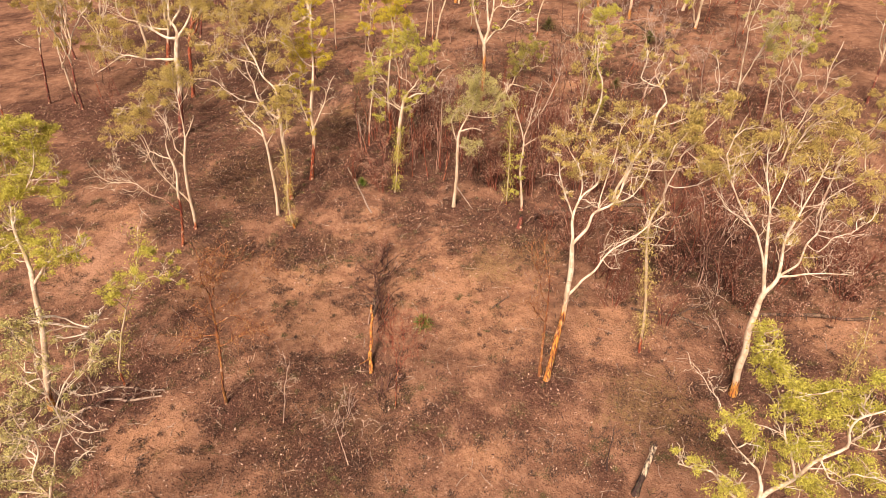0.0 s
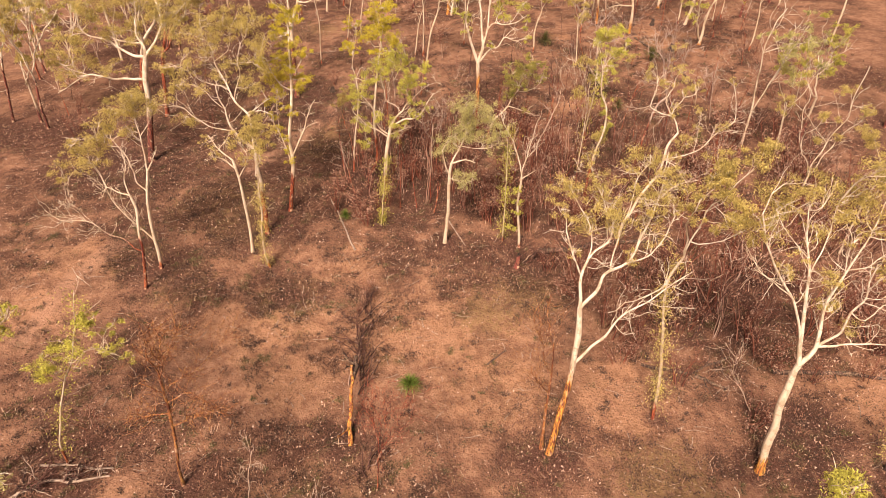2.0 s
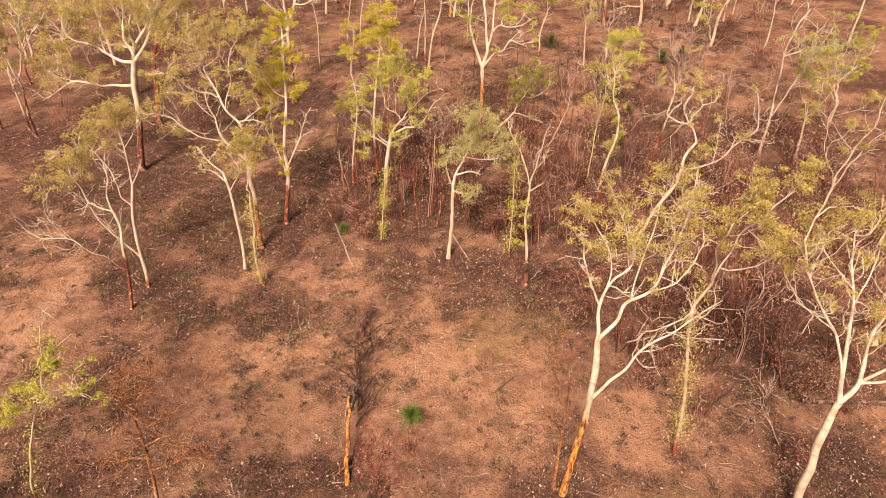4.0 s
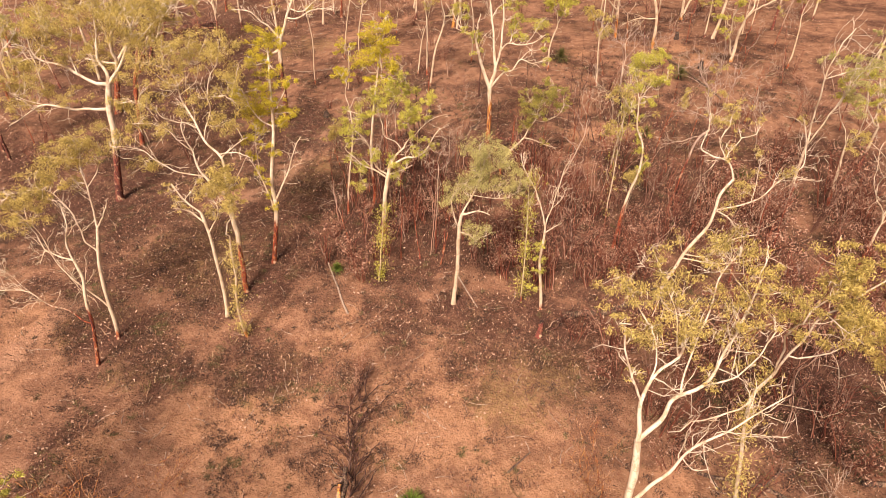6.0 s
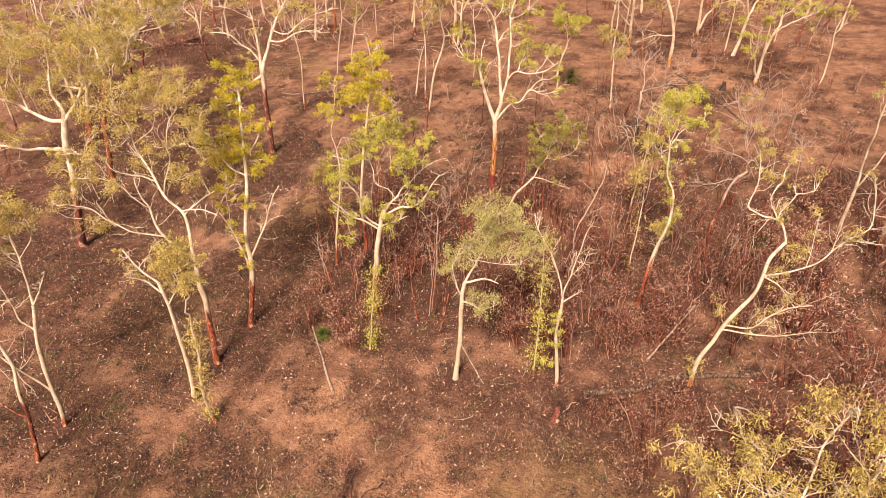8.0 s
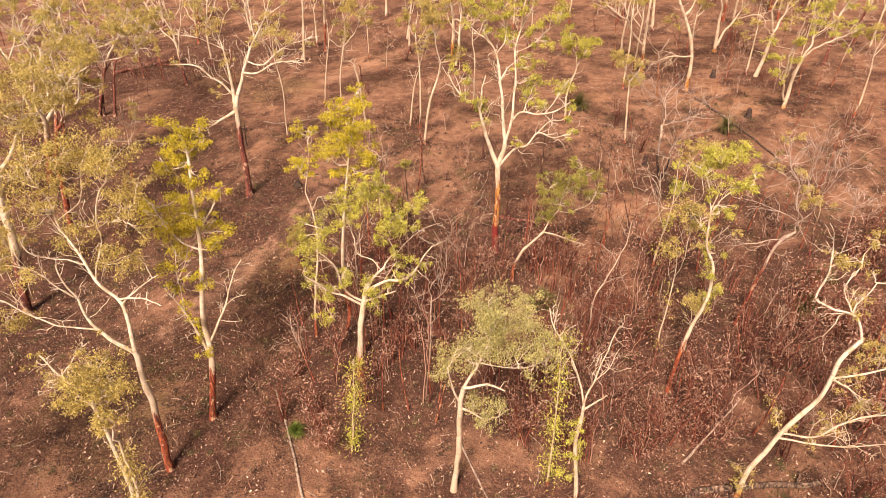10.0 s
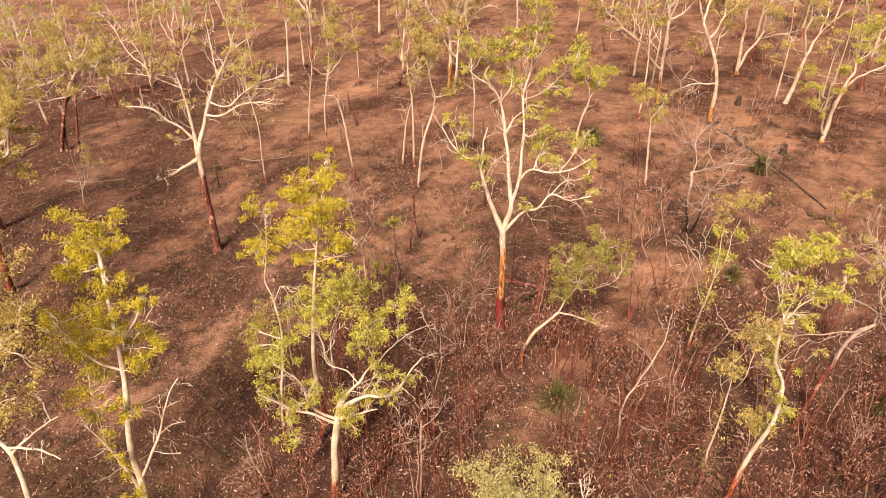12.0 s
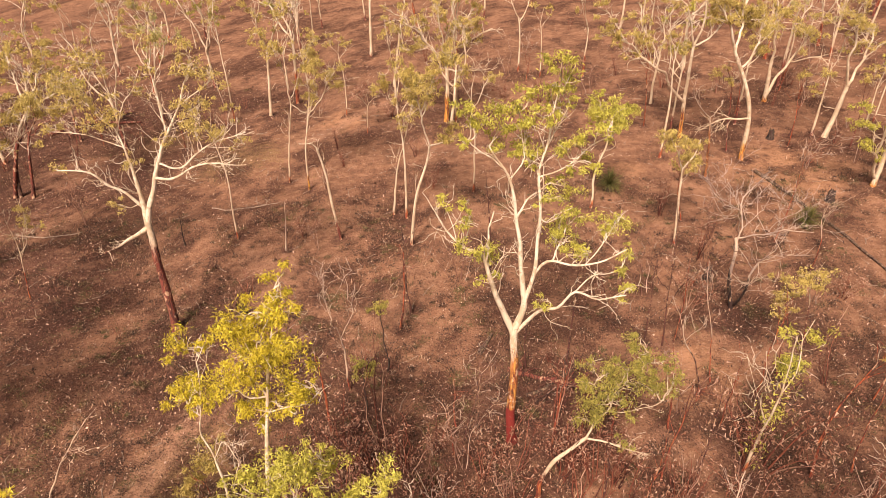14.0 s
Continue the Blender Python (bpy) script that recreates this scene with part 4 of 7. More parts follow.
g.tufts((0.95, -0.05, 10.33, 0.22), (1.4, 0.23, 10.4, 0.23), (1.58, 0.2, 9.53, 0.21), (0.29, 0.23, 8.3, 0.25), (-0.17, -0.14, 8.34, 0.22), (0.4, -0.04, 8.42, 0.19), (-0.01, 0.06, 7.22, 0.2), (0.59, -0.27, 7.46, 0.28), (0.62, -0.09, 6.76, 0.26), (2.06, 0.12, 7.39, 0.25), (2.49, 0.04, 7.06, 0.28), (1.87, 0.06, 8.72, 0.19), (-2.61, 0.13, 7.97, 0.14), (-1.96, 0.21, 7.33, 0.17), (-1.31, -0.06, 7.15, 0.2), (-1.07, 0.32, 6.16, 0.18), (-0.86, 0.01, 6.6, 0.17), (1.15, -0.1, 7.67, 0.17))
g.grow()
g = Gum((-17.1, 17.9), girth=0.14, char=1, tone="orange", leaf="lime", twigs=1)
g.stem((0.18, 0.05, 1.05), (0.92, 0.19, 3.76), (1.28, 0.28, 5.66), (1.51, 0.35, 6.94))
g.limb(0, 1, (1.36, 0.47, 7.86), (1.42, 0.6, 8.74), (1.58, 0.72, 9.6), (1.64, 0.84, 10.42), (1.69, 0.96, 11.22))
g.limb(0, 0.91, (2.45, 0.27, 7.38), (3.27, 0.19, 7.8), (3.92, 0.11, 8.1), (4.34, 0.03, 8.62))
g.limb(1, 0.42, (2.09, 0.7, 9.83), (2.65, 0.79, 10.67), (3.06, 0.89, 11.67), (3.14, 0.97, 12.24))
g.limb(1, 0.62, (1.35, 0.61, 10.32), (1.32, 0.49, 11.02))
g.limb(3, 0.48, (3.31, 0.93, 10.81), (3.74, 1.1, 11.16))
g.tufts((2.79, 1.14, 12.07, 0.34), (3.09, 1.2, 11.95, 0.34), (2.25, 1.1, 11.89, 0.27), (2.72, 1.18, 11.44, 0.31), (1.95, 0.97, 11.43, 0.31), (2.1, 1.08, 10.96, 0.23), (3.68, 0.45, 11.35, 0.26), (1.87, 0.78, 10.67, 0.31), (2.01, 0.52, 10.37, 0.27), (2.25, 0.55, 10.03, 0.27), (3.08, 0.9, 9.84, 0.24), (2.59, 1.19, 10.03, 0.24), (2.05, 0.38, 8.16, 0.29), (2.5, 0.1, 8.1, 0.28), (2.4, 0.7, 7.34, 0.29), (2.18, 0.28, 7.24, 0.25), (3.13, 0.44, 7.51, 0.21), (1.27, 0.7, 7.71, 0.21), (3.89, 0.46, 8.24, 0.16), (3.56, 0.97, 10.47, 0.2))
g.tufts((0.96, 0.66, 8.7, 0.29), (1.42, 1.14, 11.56, 0.35), (1.41, 0.39, 11.07, 0.34), (2.92, 0.84, 12.69, 0.22), (2.47, 0.78, 12.42, 0.3), (3.31, 1.28, 12.42, 0.23), (2.24, 1.17, 10.7, 0.28), (1.58, 0.41, 10.1, 0.35), (1.33, 1, 8.86, 0.25), (0.23, 0.8, 7.89, 0.33), (0.91, 0.46, 7.49, 0.25), (3.28, 0.01, 8.16, 0.24), (3.78, -0.05, 7.72, 0.16), (2.18, 0.55, 8.77, 0.2), (2.94, 0.4, 8.39, 0.16))
g.grow()
g = Gum((-12.1, 10), girth=0.06, char=0.5, tone="orange", leaf="grey", twigs=1.2)
g.stem((0.28, 0.1, 3.32), (1.23, 0.18, 5.88))
g.limb(0, 1, (1.79, 0.27, 7.17), (2.17, 0.36, 7.95), (2.24, 0.44, 8.69), (2.52, 0.52, 9.21), (2.93, 0.59, 9.71))
g.limb(1, 0.58, (2.3, 0.45, 7.18), (2.6, 0.54, 6.84), bare=True)
g.limb(1, 0.55, (2.8, 0.26, 7.96), (3.5, 0.17, 8.18), bare=True)
g.limb(1, 0.8, (3.23, 0.65, 9.84), (3.63, 0.8, 10.26), (4.01, 0.95, 10.85))
g.limb(0, 0.91, (1.01, 0.12, 6.44), (1.55, 0.07, 7.42), (1.49, 0.02, 8.33), (1.57, -0.02, 9.19))
g.limb(1, 0.68, (2.1, 0.51, 9.21), (2.02, 0.6, 9.88), (2.22, 0.68, 10.36))
g.limb(4, 0.61, (3.48, 0.86, 10.75), (4.04, 0.98, 11.42))
g.limb(1, 0.85, (2.76, 0.66, 8.86), (3.56, 0.81, 8.91), bare=True)
g.tufts((1.63, 0.87, 10.54, 0.19), (2.17, 0.51, 11.2, 0.16), (2.7, 0.51, 11.55, 0.15), (2.65, 0.21, 10.44, 0.16), (2.4, 0.48, 10.72, 0.11), (1.46, 0.83, 9.85, 0.17), (3.83, 0.71, 11.38, 0.13), (3.66, 0.53, 10.14, 0.19), (3.83, 0.38, 10.65, 0.16), (4.04, 0.67, 10.73, 0.13), (4.16, 0.76, 10.83, 0.11), (3.34, 0.25, 10.76, 0.1), (2.32, 0.67, 8.23, 0.18), (2.15, 0.53, 8.17, 0.17), (2.04, 0.21, 9.33, 0.14), (2.05, 0.34, 8.79, 0.14), (0.81, 0.17, 7.93, 0.2), (0.69, 0.18, 7.27, 0.21), (0.41, -0.04, 6.4, 0.24), (-0.09, 0.42, 5.27, 0.22))
g.tufts((1.29, 0.11, 9.03, 0.19), (1.48, -0.04, 6.65, 0.18), (2.36, -0.09, 6.96, 0.15), (1.59, 0.07, 6.27, 0.15), (1.56, -0.06, 8.01, 0.11), (3.17, 0.56, 9.74, 0.14), (2.27, 0.27, 11.58, 0.25), (1.81, 0.89, 10.53, 0.25), (1.93, 0.21, 10.79, 0.26), (2.76, 0.36, 11.5, 0.18), (2.82, 0.54, 10.85, 0.16), (1.3, 0.69, 9.6, 0.25), (1.57, 0.69, 9.22, 0.2), (2.26, 0.72, 9.58, 0.17), (1.78, -0.15, 9.7, 0.24), (1.33, 0.33, 8.39, 0.23), (2.06, -0.12, 8.5, 0.19), (0.15, 0.41, 6.27, 0.31), (0.7, 0.26, 6.24, 0.28), (0.48, 0.5, 5.17, 0.26))
g.tufts((0.93, 0.44, 5, 0.22), (0.68, 0.42, 7.43, 0.27), (2.55, 0.56, 8.96, 0.14), (3.42, 0.78, 10.64, 0.16))
g.grow()
g = Gum((-15.4, 31.2), girth=0.09, char=0.3, tone="red", leaf="olive", twigs=1.3)
g.stem((0, 0.13, 1.64), (0.15, 0.27, 3.32), (0.23, 0.36, 4.49), (0.44, 0.45, 5.61))
g.limb(0, 1, (0.5, 0.61, 6.66), (0.49, 0.74, 7.41), (0.4, 0.88, 8.15), (0.46, 1.01, 8.87))
g.limb(0, 1, (0.83, 0.54, 6.13), (1.13, 0.64, 6.7), bare=True)
g.limb(0, 0.32, (-0.44, 0.13, 2.46), (-0.68, 0.1, 2.95), (-1.32, 0.11, 3.88), (-1.59, 0.1, 4.64), (-1.77, 0.12, 5.64), (-1.94, 0.1, 6.22), bare=True)
g.limb(3, 0.67, (-2.15, 0.16, 5.34), (-2.7, 0.18, 5.61), bare=True)
g.limb(0, 0.79, (-0.05, 0.32, 4.95), (-0.13, 0.3, 5.69), (-0.23, 0.29, 6.4), (-0.41, 0.26, 6.96))
g.limb(1, 0.52, (0.91, 0.92, 7.87), (1.19, 1.12, 8.57), bare=True)
g.limb(5, 0.88, (-0.71, 0.17, 7.41), (-1.41, 0.02, 7.61), (-2.22, -0.16, 7.43))
g.limb(1, 0.74, (-0.04, 0.8, 8.57), (-0.67, 0.71, 8.73))
g.tufts((-2.61, -0.3, 7.15, 0.19), (-2.58, 0.32, 7.2, 0.29), (-1.84, 0.04, 7.47, 0.29), (-1.36, 0.25, 7.77, 0.34), (-0.89, 0.21, 7.65, 0.29), (-0.89, 0.17, 8.32, 0.33), (-0.46, 0.56, 8.79, 0.38), (0.19, 0.43, 9.1, 0.38), (0.62, 0.75, 9.47, 0.33), (0.64, 1.27, 9.15, 0.29), (0.25, 0.78, 8.7, 0.34), (0.85, 0.93, 8.52, 0.24), (1.07, 1.45, 8.83, 0.25), (-0.41, 0.55, 8.16, 0.34), (-1.11, 0.45, 7.01, 0.3), (-2.05, 0.41, 6.75, 0.3), (-2.41, -0.04, 6.43, 0.3), (-1.41, 0.02, 6.54, 0.3), (0.02, -0.07, 7.78, 0.24), (-0.06, 1.01, 7.69, 0.25))
g.tufts((0, 1.12, 9.21, 0.29), (-0.19, 0.39, 8.61, 0.33), (0.39, 1.28, 8.77, 0.29), (-1.79, 0.48, 7.26, 0.3), (-2.64, 0.21, 6.85, 0.25))
g.grow()
g = Gum((-15.65, 29.6), girth=0.08, char=3.2, tone="red", leaf="olive", twigs=1.6)
g.stem((0.26, 0.08, 1.58), (0.42, 0.16, 3.11), (0.62, 0.21, 4.28), (0.65, 0.24, 4.84), (0.52, 0.27, 5.39))
g.limb(0, 0.42, (0.03, 0.08, 2.54), (-0.32, 0.07, 3.02), (-0.88, 0.03, 3.2), (-1.34, 0.01, 3.66), (-1.82, -0.01, 4.04), (-3.11, -0.05, 4.21), (-3.63, -0.06, 4.74), bare=True)
g.limb(1, 0.51, (-2.05, 0.11, 4.63), (-2.53, 0.2, 5.15), (-2.44, 0.31, 5.87), bare=True)
g.limb(1, 0.59, (-2.11, -0.13, 4.78), (-2.69, -0.25, 5.28), bare=True)
g.limb(0, 1, (0.08, 0.34, 5.49), (-0.5, 0.42, 5.73), (-0.96, 0.46, 5.14), bare=True)
g.limb(0, 0.95, (0.49, 0.41, 6.15), (0.61, 0.54, 6.88), (0.64, 0.68, 7.65), bare=True)
g.tufts((-2.41, 0.19, 6.41, 0.24), (-1.63, 0.29, 6.75, 0.24), (-0.96, 0.22, 7.18, 0.23), (-2.49, 0.31, 7.01, 0.23))
g.grow()
g = Gum((-10.3, 34.5), girth=0.135, char=2.6, tone="red", leaf="olive", twigs=1, stout=1.15)
g.stem((0.01, 0.27, 2.25), (-0.09, 0.44, 3.7), (-0.09, 0.56, 4.69), (-0.13, 0.61, 5.1))
g.limb(0, 1, (-0.14, 0.84, 6.41), (-0.31, 0.98, 6.95), (-0.87, 1.14, 7.63), (-1.24, 1.32, 8.48), (-1.7, 1.51, 9.43), (-1.78, 1.66, 10.12), (-2.08, 1.79, 10.57), (-2.31, 1.92, 11.01))
g.limb(1, 0.42, (-0.49, 1.4, 8.97), (-0.6, 1.57, 9.54), (-0.39, 1.75, 10.22), (-0.02, 1.91, 10.77))
g.limb(1, 0.26, (0.32, 1.16, 7.36), (0.95, 1.35, 7.68), bare=True)
g.limb(1, 0.28, (0.5, 0.85, 7.17), (1.19, 0.68, 6.98), bare=True)
g.limb(1, 0.5, (-1.43, 1.14, 8.42), (-2.08, 1.03, 8.6), (-2.57, 0.93, 8.89))
g.limb(0, 1, (-0.94, 0.6, 5.83), (-1.29, 0.58, 6.53), (-1.35, 0.58, 7.35), (-1.55, 0.56, 8.01), (-1.57, 0.53, 8.61))
g.limb(6, 0.63, (-1.85, 0.55, 7.76), (-2.19, 0.51, 8.29), (-2.79, 0.46, 8.69), (-3.64, 0.37, 8.73))
g.limb(6, 0.31, (-1.93, 0.5, 6.35), (-2.56, 0.4, 6.68), (-3.03, 0.31, 7.07), (-3.37, 0.22, 7.51), (-4.08, 0.12, 7.82))
g.limb(1, 0.75, (-1.07, 1.84, 10.06), (-0.9, 2.18, 10.81))
g.limb(2, 0.55, (0.08, 1.69, 9.49), (0.59, 1.89, 9.92))
g.limb(1, 0.92, (-2.83, 1.93, 10.89), (-3.45, 2.04, 10.98))
g.limb(7, 0.59, (-2.95, 0.69, 9.35), (-3.54, 0.82, 9.56))
g.limb(8, 0.67, (-3.66, 0.14, 6.75), (-4.31, -0.01, 6.41), bare=True)
g.tufts((-0.9, 1.91, 11.94, 0.37), (-0.42, 2.13, 11.77, 0.38), (0.11, 2.35, 11.83, 0.38), (0.79, 1.29, 11.75, 0.32), (-1.63, 2.26, 11.39, 0.33), (-1.91, 1.94, 11.71, 0.33), (-2.5, 2, 11.34, 0.33), (-2.03, 1.28, 11.08, 0.28), (-1.26, 1.65, 10.97, 0.33), (-0.71, 2.44, 10.98, 0.34), (-3.6, 1.07, 8.46, 0.39), (-3.78, 1.4, 9.22, 0.34), (-2.76, 0.52, 9.78, 0.28), (-4.19, 1.33, 9.38, 0.29), (-4.42, 1.1, 9.46, 0.24), (-2.9, 1.59, 9.15, 0.24), (-1.79, 1.7, 8.86, 0.35), (-2.49, 0.15, 8.44, 0.33), (-3.08, 0.56, 6.82, 0.25), (-3.18, -0.21, 7.05, 0.29))
g.tufts((-4.08, -0.03, 8.39, 0.28), (-5.03, 0.75, 7.67, 0.29), (-0.93, 1.23, 9.65, 0.29), (0.39, 1.71, 10.47, 0.38), (-0.11, 2, 9.64, 0.34), (0.87, 1.21, 10.26, 0.33), (0.11, 0.91, 8.39, 0.34), (-0.06, 1, 8.86, 0.29), (0.3, 1.76, 8.18, 0.25), (-2.18, 1.57, 10.03, 0.29), (-2.94, 1.45, 11.03, 0.28), (-3.93, 2.42, 10.76, 0.29), (-2.99, 1.5, 10.06, 0.24), (1.02, 1.89, 10.9, 0.29), (-0.93, 2.3, 11.38, 0.38), (-0.11, 1.98, 11.34, 0.33), (-1.57, 1.3, 10.6, 0.28), (0.57, 1.88, 9.17, 0.3))
g.grow()
g = Gum((-10.8, 32.75), girth=0.085, char=0, tone="orange", leaf="olive", twigs=2)
g.stem((0.09, 0.08, 1.92), (0.08, 0.14, 3.42), (-0.02, 0.18, 4.56), (-0.18, 0.22, 5.53))
g.limb(0, 1, (-0.83, 0.39, 6.11), (-1.32, 0.57, 6.82))
g.limb(0, 0.83, (0.68, 0.08, 5.75), (0.44, -0.03, 6.66))
g.limb(0, 0.92, (-0.68, 0.32, 5.6), (-1.42, 0.43, 5.68), bare=True)
g.limb(1, 0.5, (-0.23, 0.52, 6.84), (0.16, 0.64, 7.18))
g.tufts((-0.29, 0.4, 6.38, 0.24), (0.34, 0.18, 6.76, 0.23), (1.01, 0.01, 6.32, 0.28), (-1.03, 0.2, 5.95, 0.19), (-1.45, 0.48, 6.6, 0.19), (1.08, 0.13, 5.71, 0.24), (1.04, 0.09, 7.19, 0.23), (0.05, 0.49, 6.99, 0.23), (0.45, -0.04, 5.81, 0.24))
g.grow()
g = Gum((-9.4, 36.65), girth=0.13, char=2.4, tone="red", leaf="yellow", twigs=1)
g.stem((0.42, 0.43, 2.87), (0.41, 0.68, 4.51), (0.75, 1.03, 6.89), (0.83, 1.25, 8.3), (0.86, 1.42, 9.45), (0.9, 1.58, 10.55), (0.76, 1.68, 11.17))
g.limb(0, 0.25, (0.16, 0.46, 3.93), (-0.09, 0.48, 4.94), (-0.47, 0.46, 5.7))
g.limb(0, 0.31, (1.22, 0.86, 4.85), (1.67, 1.18, 6.08), (2, 1.38, 6.56), bare=True)
g.limb(2, 0.47, (1.68, 0.92, 5.25), (2.08, 0.93, 5.33), bare=True)
g.limb(0, 0.7, (1.26, 1.41, 8.41), (1.6, 1.67, 9.1))
g.limb(0, 0.64, (0.2, 0.98, 7.61), (-0.14, 0.91, 8.31), (-0.35, 0.86, 9.07))
g.limb(0, 0.9, (0.3, 1.6, 9.97), (-0.12, 1.74, 10.3))
g.limb(0, 0.93, (1.34, 1.78, 10.84), (1.36, 1.99, 11.27))
g.limb(1, 0.73, (-0.07, 0.58, 6.31), (0.1, 0.64, 7.39))
g.tufts((0.82, 1.47, 11.43, 0.34), (0.99, 1.63, 11, 0.24), (0.43, 1.66, 10.9, 0.21), (1.37, 1.81, 11.38, 0.21), (1.59, 1.43, 10.98, 0.17), (0.8, 1.68, 10.31, 0.21), (0.5, 1.66, 10.13, 0.25), (-0.04, 1.59, 10.37, 0.21), (0.19, 1.32, 10.11, 0.21), (1.18, 1.34, 9.88, 0.21), (1, 1.06, 9.44, 0.25), (1.64, 1.4, 9.25, 0.25), (0.43, 1.66, 9.53, 0.18), (0.21, 1.34, 8.89, 0.29), (0.66, 0.98, 8.67, 0.29), (-0.61, 1.24, 8.75, 0.25), (-0.7, 1.19, 8.99, 0.14), (-0.55, 1.15, 8.17, 0.26), (0.11, 0.96, 8.27, 0.29), (0.39, 1.35, 7.81, 0.34))
g.tufts((1.08, 1.11, 8.38, 0.22), (1.26, 1.48, 7.72, 0.3), (1.41, 0.87, 7.44, 0.26), (-0.2, 1.1, 7.32, 0.26), (0.13, 1.08, 7.1, 0.26), (-0.25, 0.61, 6.75, 0.22), (0.37, 0.73, 6.42, 0.19), (0.8, 0.6, 6.04, 0.19), (-0.35, 0.68, 5.76, 0.19), (-0.16, 0.69, 5.02, 0.19), (0.3, 0.26, 4.62, 0.15), (0.46, 0.29, 3.28, 0.16), (0.13, 0.5, 3.89, 0.16))
g.grow()
g = Gum((-3.7, 38.5), girth=0.135, char=1.3, tone="red", leaf="lime", twigs=1)
g.stem((0.16, 0.11, 2.26), (0.44, 0.19, 3.85), (0.69, 0.24, 4.86))
g.limb(0, 0.76, (0.01, 0.13, 4.27), (-0.23, 0.08, 4.8), (-0.43, 0.04, 5.52), (-0.72, -0.02, 6.01), (-0.94, -0.08, 6.39))
g.limb(0, 0.73, (-0.23, 0.06, 4.22), (-0.79, -0.07, 4.53), (-1.29, -0.19, 5.13), (-1.52, -0.33, 5.4))
g.limb(0, 0.87, (0.78, 0.29, 4.88), (1.16, 0.36, 5.25), (1.47, 0.43, 5.61), (1.73, 0.5, 5.97))
g.limb(3, 0.53, (0.84, 0.44, 5.62), (0.45, 0.51, 5.77), (0.24, 0.59, 6.02), (0.22, 0.67, 6.36), (0.09, 0.77, 6.89), (-0.06, 0.87, 7.6))
g.limb(4, 0.31, (0.45, 0.67, 6.56), (0.56, 0.82, 7.04), (0.86, 0.97, 7.6), (1.12, 1.13, 8.32))
g.limb(0, 0.87, (1.44, 0.17, 4.96), (1.93, 0.09, 5.05), (2.43, 0.03, 5.32), (2.78, -0.02, 5.94), (3.18, -0.07, 6.6))
g.limb(3, 0.8, (1.79, 0.54, 5.71), (2.12, 0.65, 6.08), (2.45, 0.77, 6.43), (2.85, 0.89, 6.73), (3.55, 0.99, 6.8))
g.limb(0, 0.79, (1.4, 0.07, 4.32), (1.75, -0.07, 4.56), bare=True)
g.limb(3, 1, (1.52, 0.72, 6.49), (1.86, 0.95, 7.09))
g.limb(7, 0.55, (2.48, 0.92, 7.11), (2.66, 1.05, 7.69))
g.limb(2, 0.58, (-0.89, -0.21, 3.75), (-0.59, -0.33, 3.41))
g.limb(1, 0.93, (-0.9, 0.03, 6.79), (-0.74, 0.11, 7.41))
g.tufts((-1.56, 0.34, 7.32, 0.15), (-1.54, 0.21, 6.84, 0.18), (-0.74, 0.06, 7.35, 0.29), (-1.22, 0.15, 6.48, 0.33), (-1.39, -0.1, 6.42, 0.18), (-1.35, -0.55, 5.96, 0.18), (-1.48, 0.31, 4.8, 0.19), (-1.17, 0.35, 4.28, 0.23), (-0.77, -0.31, 4.35, 0.19), (-0.92, -0.26, 3.45, 0.23), (-0.32, 0.29, 5.02, 0.22), (-0.07, -0.11, 5.12, 0.19), (0.9, -0.17, 4.61, 0.22), (0.8, -0.03, 3.85, 0.19), (0.64, 0.18, 4.9, 0.16), (-0.25, 0.78, 8.25, 0.21), (-0.06, 0.64, 7.8, 0.27), (0.27, 0.46, 7.75, 0.24), (0.14, 0.35, 7.27, 0.18), (-0.29, 0.83, 7.05, 0.15))
g.tufts((0.62, 0.94, 8.3, 0.27), (0.9, 0.83, 8, 0.3), (1.15, 0.73, 8.72, 0.2), (1.31, 0.82, 9.01, 0.17), (1.34, 0.67, 8.39, 0.23), (1.61, 1.24, 8.04, 0.21), (0.5, 0.75, 8.26, 0.18), (1.45, 0.41, 6.98, 0.24), (1.65, 0.36, 7.42, 0.27), (1.93, 1.11, 7.16, 0.25), (1.87, 0.72, 6.9, 0.21), (2.65, 1.2, 7.66, 0.25), (2.59, 0.76, 7.54, 0.18), (2.46, 0.88, 6.74, 0.12), (1.73, 0.4, 5.85, 0.19), (1.83, 0.56, 5.25, 0.16), (2.9, 0.16, 5.64, 0.15), (2.48, -0.17, 6, 0.12), (2.27, -0.07, 5.25, 0.15), (1.99, -0.22, 5.36, 0.15))
g.tufts((1.38, 0.41, 4.62, 0.16), (1.28, 0.32, 6.67, 0.18))
g.grow()
g = Gum((-4.76, 40.86), girth=0.1, char=2.6, tone="red", leaf="yellow", twigs=1)
g.stem((0.38, 0.08, 1.26), (0.35, 0.24, 3.97), (0.6, 0.36, 5.95), (0.79, 0.44, 7.37), (1.01, 0.51, 8.5), (1.21, 0.55, 9.22))
g.limb(0, 0.86, (0.58, 0.42, 8.18), (0.39, 0.37, 8.45), (0.19, 0.31, 8.42))
g.limb(0, 0.88, (0.69, 0.62, 8.63), (0.82, 0.75, 9.2))
g.limb(0, 0.95, (1.25, 0.68, 9.69), (1.46, 0.83, 10.48), (1.56, 0.95, 10.85))
g.limb(0, 0.82, (1.35, 0.37, 7.81), (1.89, 0.28, 8.05), (2.27, 0.21, 8.51))
g.limb(2, 0.77, (0.57, 0.83, 9.53), (0.37, 0.95, 9.84))
g.limb(3, 0.43, (1.64, 0.75, 10), (1.76, 0.82, 10.39))
